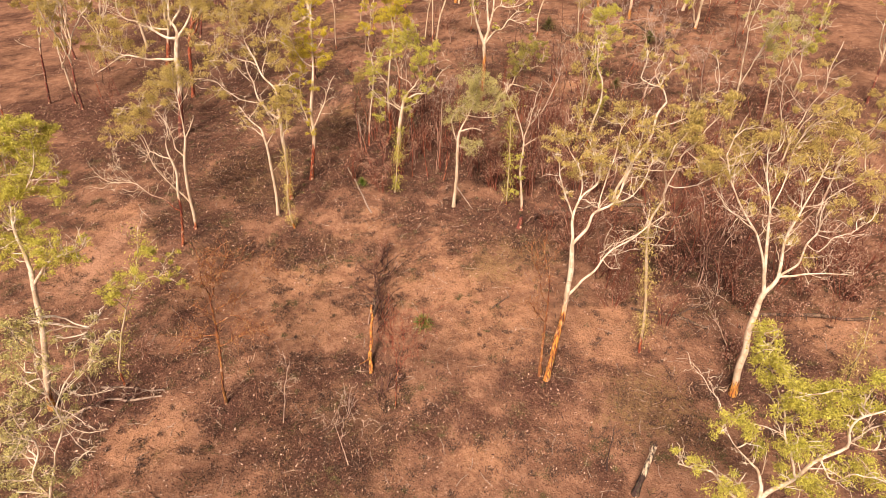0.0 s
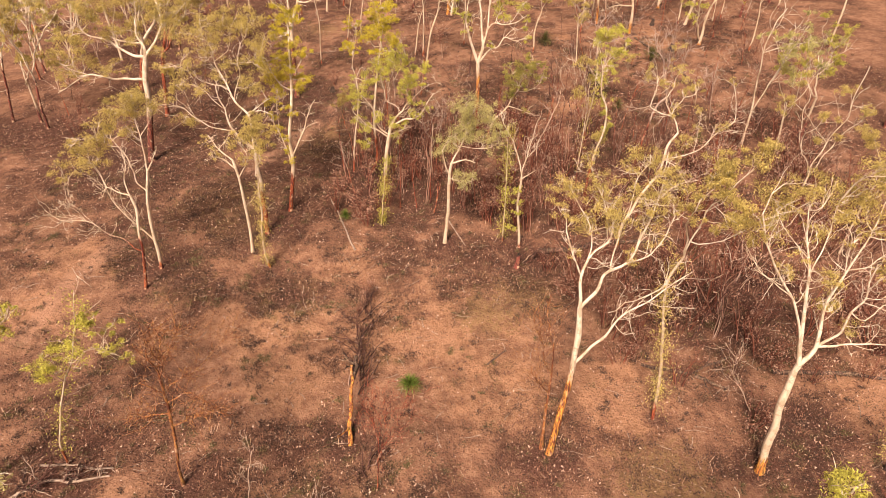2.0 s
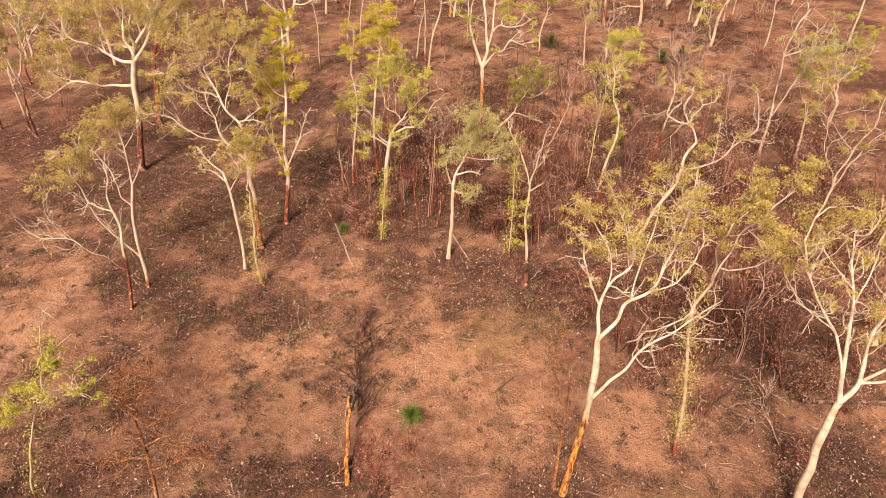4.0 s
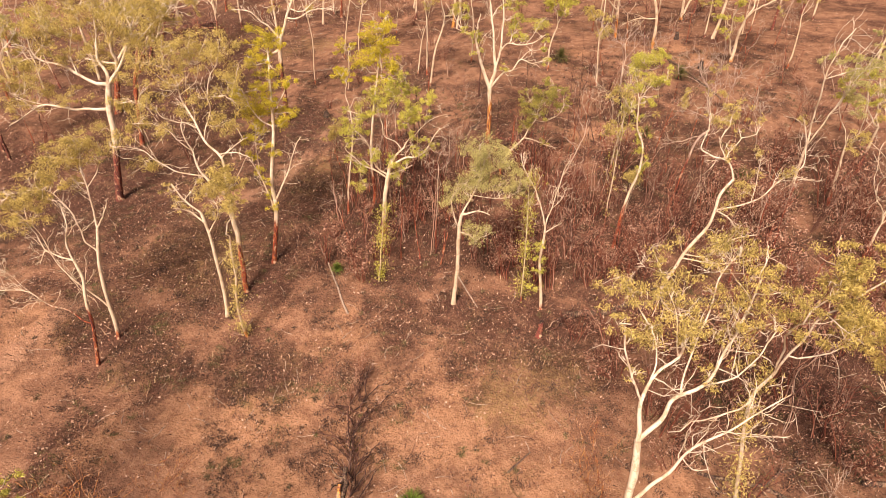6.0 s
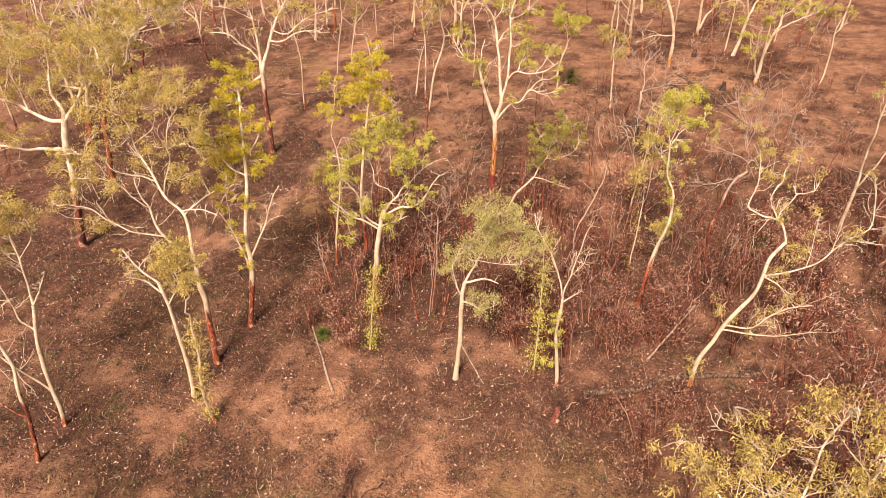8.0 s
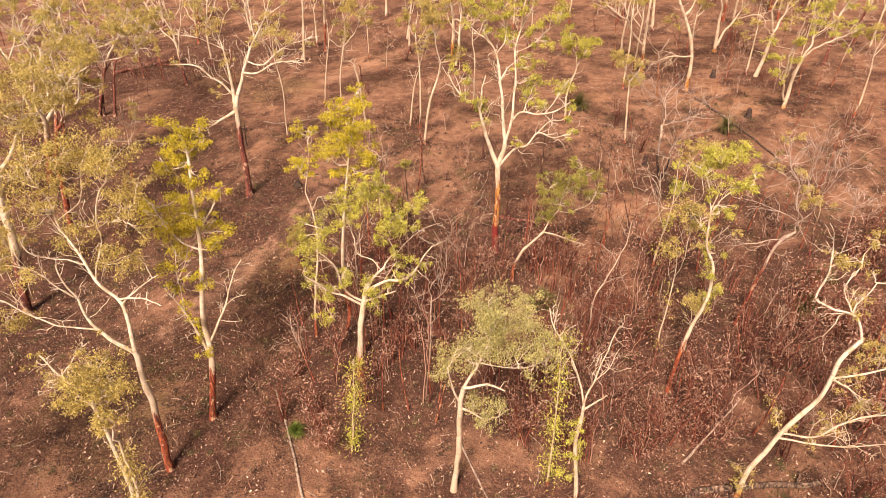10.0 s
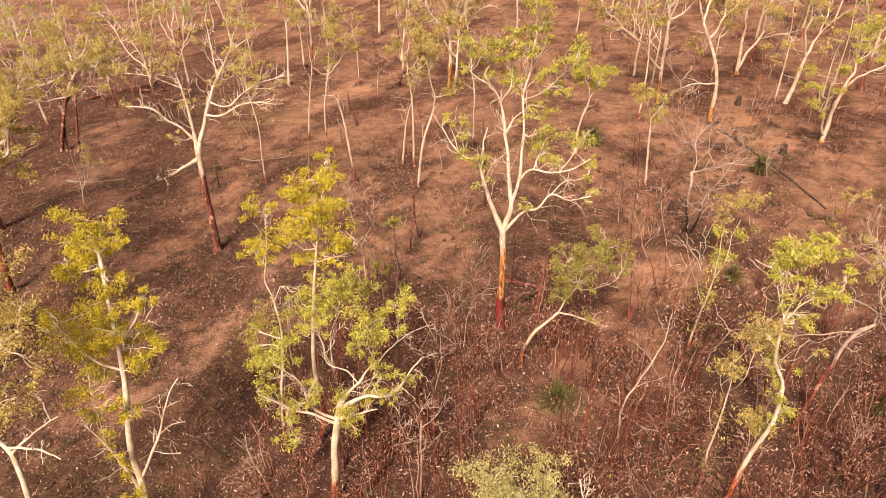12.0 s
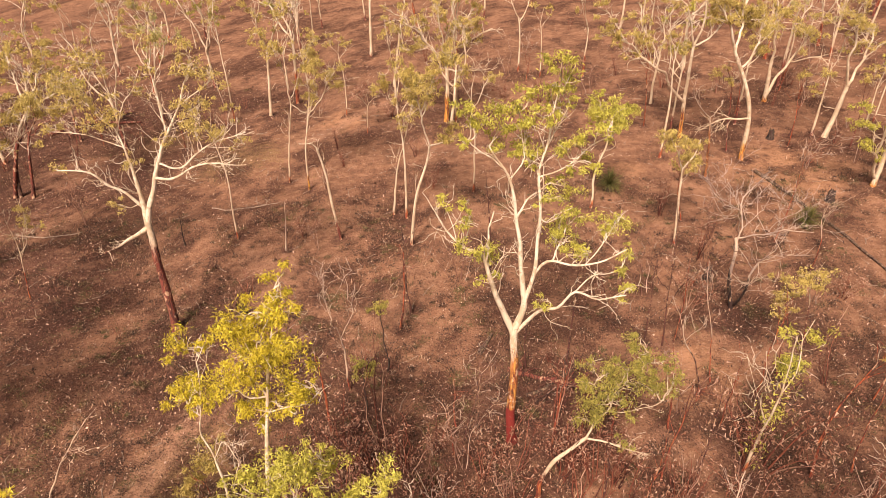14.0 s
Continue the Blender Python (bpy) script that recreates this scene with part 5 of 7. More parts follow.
g.tufts((1.5, 1.16, 10.67, 0.22), (1.43, 0.69, 10.64, 0.15), (1.51, 0.49, 10.39, 0.21), (1.8, 0.58, 10.43, 0.18), (0.79, 0.57, 10.29, 0.28), (1.11, 0.51, 10.31, 0.21), (0.35, 0.65, 10.08, 0.16), (1.17, 0.97, 10.25, 0.13), (0.68, 0.92, 9.57, 0.26), (1.02, 0.44, 9.56, 0.28), (1.27, 0.77, 9.55, 0.25), (1.6, 0.32, 9.71, 0.25), (0.46, 0.83, 9.07, 0.23), (0.85, 0.51, 9.07, 0.25), (0.39, 0.32, 8.92, 0.28), (0.06, 0.23, 8.7, 0.25), (0.7, 0.32, 8.82, 0.19), (1.51, 0.52, 8.58, 0.29), (1.84, 0.02, 8.7, 0.22), (1.94, 0.61, 8.22, 0.16))
g.tufts((1.19, 0.53, 9.23, 0.19), (0.47, 0.62, 7.76, 0.23), (0.84, 0.4, 7.7, 0.2), (1.2, 0.39, 7.9, 0.2), (0.59, 0.7, 6.97, 0.14))
g.grow()
g = Gum((-5.96, 40.91), girth=0.06, char=1, tone="red", leaf="yellow", twigs=1)
g.stem((0.19, 0.11, 2.3), (0.55, 0.26, 5.13), (0.55, 0.31, 6.21), (0.38, 0.35, 6.93), (0.5, 0.38, 7.62))
g.limb(0, 1, (0.23, 0.5, 7.95), (0.01, 0.61, 8.27))
g.limb(0, 0.99, (0.68, 0.53, 8.69), (0.66, 0.65, 9), (0.93, 0.78, 9.51), bare=True)
g.limb(0, 0.81, (0.94, 0.24, 6.89), (1.21, 0.12, 6.31), bare=True)
g.tufts((0, 0.73, 8, 0.27), (0.4, 0.56, 8.1, 0.23), (0.51, 0.57, 7.79, 0.2), (-0.01, 0.48, 8.36, 0.13), (0.27, 0.78, 9.4, 0.22), (0.69, 0.72, 9.42, 0.19))
g.grow()
g = Gum((0.13, 33.55), girth=0.105, char=0, tone="orange", leaf="grey", twigs=1)
g.stem((0.11, -0.03, 1.54), (0.2, -0.06, 3.13), (0.24, -0.09, 4.33), (0.32, -0.1, 5.05))
g.limb(0, 1, (0.61, -0.06, 5.58), (0.84, -0.02, 5.97), (1.06, 0.02, 6.62), (1.32, 0.05, 7.51))
g.limb(0, 1, (1.09, -0.26, 5.28), (1.61, -0.4, 5.2))
g.limb(1, 0.37, (1.56, -0.09, 5.87), (2.27, -0.16, 5.91), (2.76, -0.23, 6.3))
g.limb(0, 0.8, (0.58, -0.23, 4.13), (1, -0.38, 3.87))
g.limb(0, 0.85, (-0.04, 0, 5.13), (-0.11, 0.09, 5.69))
g.limb(1, 0.65, (1.76, 0.11, 7.1), (2.34, 0.2, 7.31))
g.limb(1, 0.45, (0.48, 0.03, 6.48), (0.12, 0.08, 6.46))
g.tufts((1.01, -0.05, 8.31, 0.5), (1.56, -0.42, 8.22, 0.45), (0.81, 0.3, 8.03, 0.32), (2.22, 0.42, 7.72, 0.33), (1.06, 0.4, 7.35, 0.47), (1.64, 0.13, 7.22, 0.52), (2.3, -0.2, 7.38, 0.42), (2.62, -0.64, 7.08, 0.37), (2.89, -0.47, 6.74, 0.28), (2.03, 0.18, 6.54, 0.48), (1.3, 0.12, 6.7, 0.47), (0.59, 0.07, 6.59, 0.43), (0.13, 0.33, 6.19, 0.43), (-0.11, 0.43, 5.73, 0.34), (-0.24, -0.07, 5.59, 0.24), (0.48, -0.02, 6.11, 0.33), (1.06, -0.22, 6.48, 0.33), (2.52, 0.16, 6.15, 0.34), (0.63, -0.17, 4.38, 0.34), (1.13, -0.09, 4.04, 0.35))
g.tufts((0.87, -0.5, 3.86, 0.25), (1.48, -0.36, 4.35, 0.24), (2.35, -0.46, 6.07, 0.24), (1.37, -0.13, 7.85, 0.41), (1.86, 0.19, 7.57, 0.42), (0.83, 0.36, 6.98, 0.38))
g.grow()
g = Gum((9.95, 33.2), girth=0.085, char=0.4, tone="orange", leaf="olive", twigs=1.3)
g.stem((0.1, 0.06, 1.26), (0.47, 0.11, 2.27), (0.74, 0.16, 3.1), (1.23, 0.2, 3.91), (1.61, 0.23, 4.56), (1.75, 0.27, 5.32), (1.82, 0.3, 6.06), (2.21, 0.34, 6.77))
g.limb(0, 1, (2, 0.43, 7.31), (1.75, 0.51, 7.62), (1.12, 0.59, 7.81), (0.67, 0.67, 8.11), (0.83, 0.78, 8.84), (0.76, 0.88, 9.66))
g.limb(1, 0.24, (1.95, 0.62, 8.02), (2.34, 0.75, 8.52))
g.limb(1, 0.26, (1.43, 0.7, 8.32), (1.71, 0.89, 9.05))
g.limb(0, 0.8, (2.7, 0.21, 5.61), (3.38, 0.16, 6.02), (3.88, 0.12, 6.66), (4.22, 0.07, 7.05), (4.82, 0.02, 7.54), (4.67, -0.01, 8.35), (4.16, -0.03, 9.47))
g.limb(4, 0.52, (4.79, -0.04, 6.99), (5.55, -0.14, 6.93))
g.limb(4, 0.65, (5.44, 0.02, 7.47), bare=True)
g.limb(0, 0.45, (1.8, 0, 3.08), (2.23, -0.11, 3.73), (2.89, -0.24, 4.23), (3.59, -0.38, 4.47))
g.limb(7, 0.58, (2.72, -0.05, 4.36), (3.07, 0.02, 4.89))
g.limb(0, 0.4, (1.86, -0.03, 2.76), (2.88, -0.19, 2.81), (4.03, -0.34, 3.14), bare=True)
g.limb(0, 0.8, (2.42, 0.1, 4.92), (3.09, -0.09, 4.12), bare=True)
g.limb(4, 0.23, (3.3, 0.43, 6.71), (3.31, 0.68, 7.75))
g.tufts((0.49, 0.25, 3.87, 0.22), (-0.27, -0.17, 1.01, 0.18), (0.04, 0.15, 1.17, 0.19), (2.08, 0.12, 5.42, 0.17), (2.35, 0.16, 5.65, 0.17), (2.22, 0.16, 3.38, 0.22), (2.64, 0.13, 3.82, 0.22), (2.72, 0.06, 4.54, 0.22), (1.73, 0.38, 7.81, 0.16), (1.95, 0.62, 8.13, 0.16), (1.16, 0.69, 9.32, 0.2), (1.59, 0.93, 9.21, 0.16), (0.94, 0.93, 9.43, 0.12), (2.63, 0.08, 6.32, 0.25), (2.97, 0.44, 6.46, 0.21), (3.11, 0.31, 7.14, 0.16), (2.2, 0.9, 8.78, 0.12), (2.86, 0.76, 9.28, 0.16), (3.06, 0.66, 7.88, 0.16), (4.13, -0.01, 7.21, 0.16))
g.tufts((4.52, -0.1, 7.38, 0.16), (4.35, 0.26, 9.51, 0.15), (1.97, 0.89, 9.87, 0.2), (1.86, 0, 2.8, 0.13), (1.15, 0.27, 3.43, 0.13))
g.grow()
g = Gum((-20.6, 43.3), girth=0.22, char=3.4, tone="darkred", leaf="olive", twigs=1, stout=1.15)
g.stem((0.36, 0, 1.99), (0.87, 0, 4.47), (1.05, 0, 5.81), (1.4, 0, 7.26))
g.limb(0, 0.99, (0.7, -0.1, 7.35), (-0.03, -0.2, 7.79), (-0.57, -0.3, 8.27), (-1.57, -0.4, 8.69), (-1.91, -0.5, 9.22), (-1.76, -0.6, 10.25))
g.limb(0, 1, (1.47, 0.12, 7.99), (1.11, 0.25, 8.72), (1.4, 0.38, 10.3), (1.49, 0.5, 11.26))
g.limb(0, 1, (1.96, 0.15, 7.83), (2.41, 0.3, 8.55), (3.13, 0.45, 9.7), (3.71, 0.6, 10.95))
g.limb(0, 0.81, (-0.01, -0.2, 5.95), (-0.84, -0.4, 5.96), (-2.17, -0.6, 6.29), (-3.33, -0.8, 5.79), (-4.36, -1, 5.22))
g.limb(4, 0.57, (-2.91, -0.75, 6.57), (-3.68, -0.9, 7.09))
g.limb(1, 0.31, (-0.2, 0, 8.94), (0.21, 0.2, 10.2))
g.limb(3, 0.44, (4.36, 0.4, 10.29), (5.76, 0.46, 11.25), (6.43, 0.53, 11.71))
g.limb(2, 0.77, (0.65, 0.52, 10.98), (-0.08, 0.67, 11.23))
g.limb(1, 0.76, (-0.99, -0.37, 9.91), (-0.99, -0.27, 10.87))
g.tufts((-1.07, -0.26, 9.88, 0.59), (0, -0.31, 10.32, 0.58), (0.28, 0.27, 9.46, 0.54), (-0.82, -0.5, 9.36, 0.47), (-0.76, -0.78, 10.7, 0.57), (-0.21, 1.05, 11.02, 0.66), (1.13, 0.48, 10.56, 0.53), (1.41, -0.03, 11.5, 0.57), (2.63, -0.46, 11.04, 0.57), (3.16, -0.15, 10.41, 0.58), (2.24, 0.15, 9.77, 0.53), (3.23, -0.34, 9.31, 0.47), (2.55, 0.99, 11.16, 0.59), (4.51, -0.34, 10.73, 0.58), (3.51, 0.43, 9.41, 0.42), (1.17, 0.81, 9.32, 0.49), (0.57, -0.03, 8.95, 0.42), (-2.75, -0.5, 8.19, 0.6), (-2.9, -0.46, 8.63, 0.48), (-2.55, 0.31, 6.69, 0.56))
g.tufts((-3.49, 0.02, 7.1, 0.43), (-0.96, 0.19, 6.56, 0.38), (-1.11, -0.59, 6.67, 0.31), (5.02, -0.34, 11.55, 0.57), (5.48, -0.04, 11.63, 0.46), (2.49, -0.06, 7.74, 0.37), (1.02, -0.1, 8.36, 0.36), (-1.99, -0.88, 8, 0.42), (-1.62, 0.46, 11.14, 0.53), (-0.48, 0.83, 11.62, 0.53), (-3.05, -0.64, 6.37, 0.37), (-0.03, 0.22, 4.56, 0.45), (-3.59, -0.9, 7.71, 0.48), (-3.91, -0.93, 6.48, 0.43), (3.54, 0.6, 11.37, 0.53), (2.42, -0.07, 11.91, 0.51), (-1.62, -0.85, 10.58, 0.46), (-0.81, -0.15, 8.68, 0.42))
g.grow()
g = Gum((-12.2, 53.2), girth=0.19, char=4.6, tone="darkred", leaf="olive", twigs=1.5, stout=1.35)
g.stem((0.04, 0.04, 2.14), (0.11, 0.07, 3.7), (0.14, 0.1, 5.03), (0.11, 0.11, 5.47))
g.limb(0, 1, (0.13, 0.21, 6.56), (0.12, 0.31, 7.75), (0.02, 0.4, 8.69), (-0.21, 0.49, 9.44))
g.limb(1, 1, (-0.6, 0.4, 9.97), (-0.91, 0.31, 10.68), (-1.14, 0.23, 11.3))
g.limb(1, 0.82, (-0.7, 0.24, 9.09), (-1.3, 0.08, 9.4), (-2.54, -0.08, 9.6))
g.limb(1, 0.97, (0.35, 0.63, 10.33), (0.78, 0.77, 10.77), (1.15, 0.92, 11.49))
g.limb(2, 0.32, (-0.73, 0.57, 10.86), (-0.39, 0.74, 11.87))
g.limb(0, 1, (0.71, 0.22, 6.82), (1.16, 0.33, 7.99), (1.76, 0.43, 9.11), (2.44, 0.53, 10.06), (3.02, 0.64, 11.23), (3.45, 0.73, 11.66))
g.limb(6, 0.55, (1.73, 0.6, 10.31), (1.66, 0.77, 11.58))
g.limb(6, 0.38, (2.21, 0.17, 7.88), (3.18, 0.04, 8.68), (4.31, -0.1, 9.15), (5.12, -0.25, 9.35))
g.limb(6, 0.29, (1.86, 0.2, 7.48), (2.74, 0.13, 7.88), (3.81, 0.06, 8.01), (4.85, -0.02, 8.02), bare=True)
g.limb(6, 0.75, (3.7, 0.66, 10.97), (3.99, 0.77, 11.36))
g.limb(1, 0.2, (-0.32, 0.09, 6.89), (-0.95, 0, 7.35), (-1.52, -0.09, 7.92), (-2.47, -0.18, 8.03))
g.limb(0, 0.95, (-0.48, -0.07, 4.98), (-1.04, -0.24, 4.63), (-1.91, -0.41, 4.38), bare=True)
g.limb(8, 0.53, (3.05, 0.15, 9.41), (3.35, 0.26, 9.87))
g.tufts((-1.12, 0.12, 11.2, 0.29), (-0.77, -0.01, 11.11, 0.29), (-0.72, 0, 12.13, 0.23), (-0.29, 0.47, 12.26, 0.33), (-1.02, 0.39, 10.42, 0.2), (-0.44, 0.34, 10.18, 0.3), (-0.27, 0.03, 9.89, 0.29), (0.01, 0.5, 10.73, 0.2), (1.06, 0.4, 11.32, 0.19), (2.09, 0.43, 12.66, 0.24), (1.62, 0.7, 11.6, 0.19), (2.98, 0.35, 11.75, 0.24), (3.23, 0.58, 12.16, 0.33), (3.47, 0.2, 11.54, 0.29), (3.85, 0.49, 11.47, 0.29), (2.79, 0.05, 10.42, 0.24), (3.39, 0.01, 9.69, 0.34), (3.01, 0.25, 9.38, 0.25), (3.71, -0.04, 9.32, 0.2), (1.76, 0.05, 9.09, 0.2))
g.tufts((0.01, 0.59, 7.93, 0.26), (-0.59, -0.19, 6.46, 0.21), (-2.65, 0.18, 7.99, 0.2), (-2.32, -0.03, 9.58, 0.2), (-0.89, 0.14, 9.63, 0.2), (4.72, 0.16, 8.99, 0.2), (3.47, 0.2, 10.37, 0.2), (1.12, 0.85, 10.75, 0.2))
g.grow()
g = Gum((2.45, 46.2), girth=0.165, char=4.0, tone="flame", leaf="lime", twigs=1, stout=1.4)
g.stem((-0.03, 0.07, 2.2), (0, 0.12, 3.91), (0.02, 0.14, 4.66))
g.limb(0, 1, (-0.28, 0.11, 5.42), (-0.57, 0.07, 6.16), (-0.87, 0.04, 7.1), (-1.13, 0, 7.78), (-1.63, -0.04, 8.07), (-2.01, -0.09, 8.58), (-2.29, -0.13, 9.15))
g.limb(1, 0.59, (-0.87, 0.19, 8.33), (-0.74, 0.36, 8.99))
g.limb(0, 1, (0.2, 0.2, 5.84), (0.12, 0.25, 6.51), (-0.03, 0.33, 8.04), (-0.11, 0.39, 9.07), (-0.27, 0.44, 9.86), (-0.65, 0.48, 10.44), (-0.85, 0.52, 10.81))
g.limb(3, 0.19, (0.42, 0.29, 6.72), (0.54, 0.38, 7.79), (0.54, 0.47, 9.02), (0.51, 0.55, 9.8), (0.76, 0.64, 10.74), (0.82, 0.72, 11.64), (1.05, 0.81, 12.6))
g.limb(4, 0.57, (1.06, 0.45, 10.11), (1.49, 0.36, 10.42), (1.91, 0.28, 10.91), (2.41, 0.19, 11.2))
g.limb(4, 0.16, (0.88, 0.17, 7.33), (1.56, 0.02, 7.27), (2.32, -0.13, 7.44), (3.03, -0.27, 7.91))
g.limb(4, 0.61, (0.22, 0.73, 10.53), (0.14, 0.91, 11.52))
g.limb(4, 0.72, (1.03, 0.75, 11.26), (1.34, 0.87, 11.87))
g.limb(0, 1, (0.64, 0.01, 5.58), (1.23, -0.14, 5.89), (1.67, -0.28, 6.53), (2.35, -0.45, 6.37), (3.1, -0.6, 6.55), slim=0.6)
g.limb(9, 0.62, (2.16, -0.16, 6.91), (2.92, -0.06, 7.06))
g.limb(6, 0.24, (1.11, 0.2, 7.68), (1.31, 0.27, 8.14))
g.limb(3, 0.63, (0.24, 0.48, 9.23), (0.53, 0.59, 9.43))
g.limb(6, 0.57, (2.41, 0.06, 7.89), (2.76, 0.18, 8.57))
g.limb(3, 0.81, (0.12, 0.65, 10.37), (0, 0.89, 11.62))
g.limb(3, 0.88, (-1.04, 0.38, 10.76), (-1.41, 0.29, 11.08))
g.limb(1, 0.78, (-1.43, 0.02, 8.83), (-1.52, 0.09, 9.42))
g.tufts((0.96, 0.33, 12.95, 0.25), (0.86, 0.72, 12.45, 0.22), (1.21, 1.06, 12.1, 0.19), (0.3, 1.24, 12.08, 0.22), (0.25, 0.53, 11.52, 0.26), (0.58, 0.34, 11.74, 0.22), (0.22, 0.86, 10.69, 0.27), (0.29, 0.52, 10.4, 0.19), (1.18, 0.31, 10.82, 0.19), (1.42, 0.16, 11.05, 0.18), (2.45, 0.55, 11.56, 0.29), (2.14, -0.12, 11.47, 0.21), (1.83, 0.71, 10.5, 0.15), (-0.69, 0.29, 11.96, 0.22), (-0.5, 0.37, 11.4, 0.18), (-1.05, 0.29, 11.61, 0.22), (-1.6, 0.05, 11.15, 0.15), (-1.42, 0.15, 12.01, 0.21), (1.28, 0.48, 9.71, 0.23), (1.23, 0.61, 9.26, 0.16))
g.tufts((0.65, 0, 9.5, 0.15), (1.18, 0.54, 8.24, 0.28), (1.31, 0.33, 8.85, 0.19), (1.74, 0.47, 8.58, 0.2), (1.45, 0.28, 8.03, 0.2), (1.93, 0.04, 7.69, 0.2), (2.91, 0.41, 8.57, 0.28), (2.57, 0.46, 8.14, 0.16), (3.17, 0.21, 7.59, 0.16), (3.23, -0.03, 6.47, 0.2), (3.05, -0.11, 7.08, 0.16), (0.82, -0.05, 6.08, 0.16), (-1.44, -0.39, 9, 0.19), (-1.73, -0.22, 8.32, 0.15), (-1.53, -0.23, 9.53, 0.15), (-2.28, 0.32, 9.35, 0.15), (-0.82, 0.23, 7.45, 0.2), (-0.93, 0.12, 7.93, 0.16), (-0.72, 0.11, 6.95, 0.16), (-1.25, -0.28, 7.91, 0.16))
g.tufts((1.86, 0.29, 10.34, 0.15), (-0.47, 0.51, 10.81, 0.19), (-0.04, 0.49, 11.9, 0.18), (1.42, -0.11, 10.39, 0.15), (1.02, 0.89, 11.78, 0.15))
g.grow()
g = Gum((3.06, 44.06), girth=0.075, char=1.1, tone="red", leaf="green", twigs=1)
g.stem((0.12, 0, 0.92), (0.5, 0, 1.75), (0.99, 0, 2.29), (1.37, 0, 2.68))
g.limb(0, 0.99, (1.55, 0.05, 3.15), (1.91, 0.1, 3.74), (2.09, 0.15, 4.44), (2.39, 0.2, 5.12))
g.limb(1, 0.46, (2.5, 0, 3.68), (3.04, -0.1, 3.99), (3.4, -0.2, 4.35))
g.limb(0, 0.99, (2.2, -0.07, 2.45), (2.83, -0.13, 2.22), (3.2, -0.2, 2.11), bare=True)
g.limb(1, 0.69, (1.63, 0.24, 4.87), (1.32, 0.34, 5.28))
g.limb(2, 0.34, (2.8, 0.15, 4.79), (2.92, 0.3, 5.74))
g.tufts((1.2, 0.04, 4.9, 0.23), (1.31, 0.32, 5.42, 0.16), (1.62, -0.1, 4.27, 0.28), (1.23, 0.08, 3.39, 0.24), (1.81, 0.2, 5.02, 0.27), (2.15, -0.17, 4.79, 0.27), (2.3, -0.07, 5.41, 0.27), (2.74, 0.49, 5.97, 0.23), (2.84, 0.21, 5.45, 0.27), (2.62, -0.13, 4.99, 0.27), (3.23, 0.16, 4.53, 0.2), (3.24, -0.02, 5.59, 0.19), (3.66, -0.11, 5.19, 0.15), (2.24, -0.05, 4.1, 0.2), (3.76, -0.02, 4.65, 0.12), (2.4, -0.08, 2.46, 0.16), (1.59, -0.01, 3.71, 0.16))
g.grow()
g = Gum((8.8, 37.6), girth=0.095, char=2.6, tone="red", leaf="lime", twigs=1)
g.stem((0.2, 0.06, 2.01), (0.38, 0.1, 3.2), (0.66, 0.13, 4.33), (0.65, 0.17, 5.76), (0.27, 0.2, 6.66), (0.18, 0.23, 7.52), (0.14, 0.24, 8.14))
g.limb(0, 1, (-0.08, 0.33, 8.91), (-0.34, 0.42, 9.46), (-0.91, 0.49, 9.82))
g.limb(0, 1, (0.32, 0.42, 8.86), (0.2, 0.59, 9.66))
g.limb(0, 0.96, (0.55, 0.11, 8.82), (1.18, -0.02, 9.17))
g.limb(0, 0.87, (-0.49, 0.14, 8), (-0.82, 0.05, 8.43), bare=True)
g.tufts((-0.02, 0.62, 9.93, 0.28), (0.38, 0.78, 9.95, 0.28), (0.67, 0.7, 10.07, 0.24), (0.78, 0.34, 10.05, 0.21), (-0.28, 0.55, 9.78, 0.17), (0.21, 0.61, 9.65, 0.21), (-0.24, 0.28, 9.53, 0.17), (0.7, 0.3, 8.91, 0.21), (1.08, -0.09, 9.11, 0.17), (0.66, -0.18, 9.26, 0.17), (1.2, 0.07, 9.61, 0.14), (0.06, 0.21, 8.87, 0.18), (0.53, 0.47, 8.01, 0.18), (0.72, 0.16, 8.18, 0.14), (-0.25, 0.08, 7.62, 0.14), (0.28, 0.5, 7.13, 0.15), (0.29, 0.41, 6.52, 0.15), (0.45, 0.34, 6.11, 0.19), (0.47, -0.08, 5.71, 0.19), (0.96, 0.23, 4.87, 0.16))
g.tufts((0.66, 0.23, 4.5, 0.16))
g.grow()

g = Gum((6.15, 40.19), girth=0.04, char=0, tone="red", leaf="none", twigs=1)
g.stem((-0.06, 0.11, 2.1), (0.32, 0.17, 3.3), (0.76, 0.22, 4.44))
g.limb(0, 1, (1.04, 0.41, 5.17), (1.14, 0.59, 5.89), bare=True)
g.limb(0, 0.73, (0.71, 0.07, 3.44), (1.07, -0.01, 3.72), bare=True)
g.limb(0, 0.45, (-0.14, 0.22, 2.49), (-0.25, 0.35, 3.07), bare=True)
g.limb(0, 0.97, (0.35, 0.33, 4.58), (0.02, 0.44, 4.89), bare=True)
g.limb(1, 0.52, (0.83, 0.48, 5.56), (0.59, 0.56, 6.15), bare=True)
g.limb(0, 0.5, (0.7, -0.08, 1.49), (1.21, -0.23, 1.45), bare=True)
g.grow()
g = Gum((4.4, 33.2), girth=0.075, char=0.2, tone="red", leaf="lime", twigs=1)
g.stem((-0.27, 0.07, 2.44), (-0.21, 0.11, 3.55), (-0.2, 0.13, 4.41))
g.limb(0, 1, (-0.3, 0.23, 5.16), (-0.68, 0.34, 6.24), (-1.27, 0.44, 7.27), (-1.4, 0.54, 7.87), bare=True)
g.limb(0, 1, (-0.08, 0.06, 5.28), (0.27, 0, 6.74), (0.43, -0.07, 7.72), bare=True)
g.limb(0, 0.93, (0.2, 0.23, 4.42), (0.59, 0.34, 4.61), bare=True)
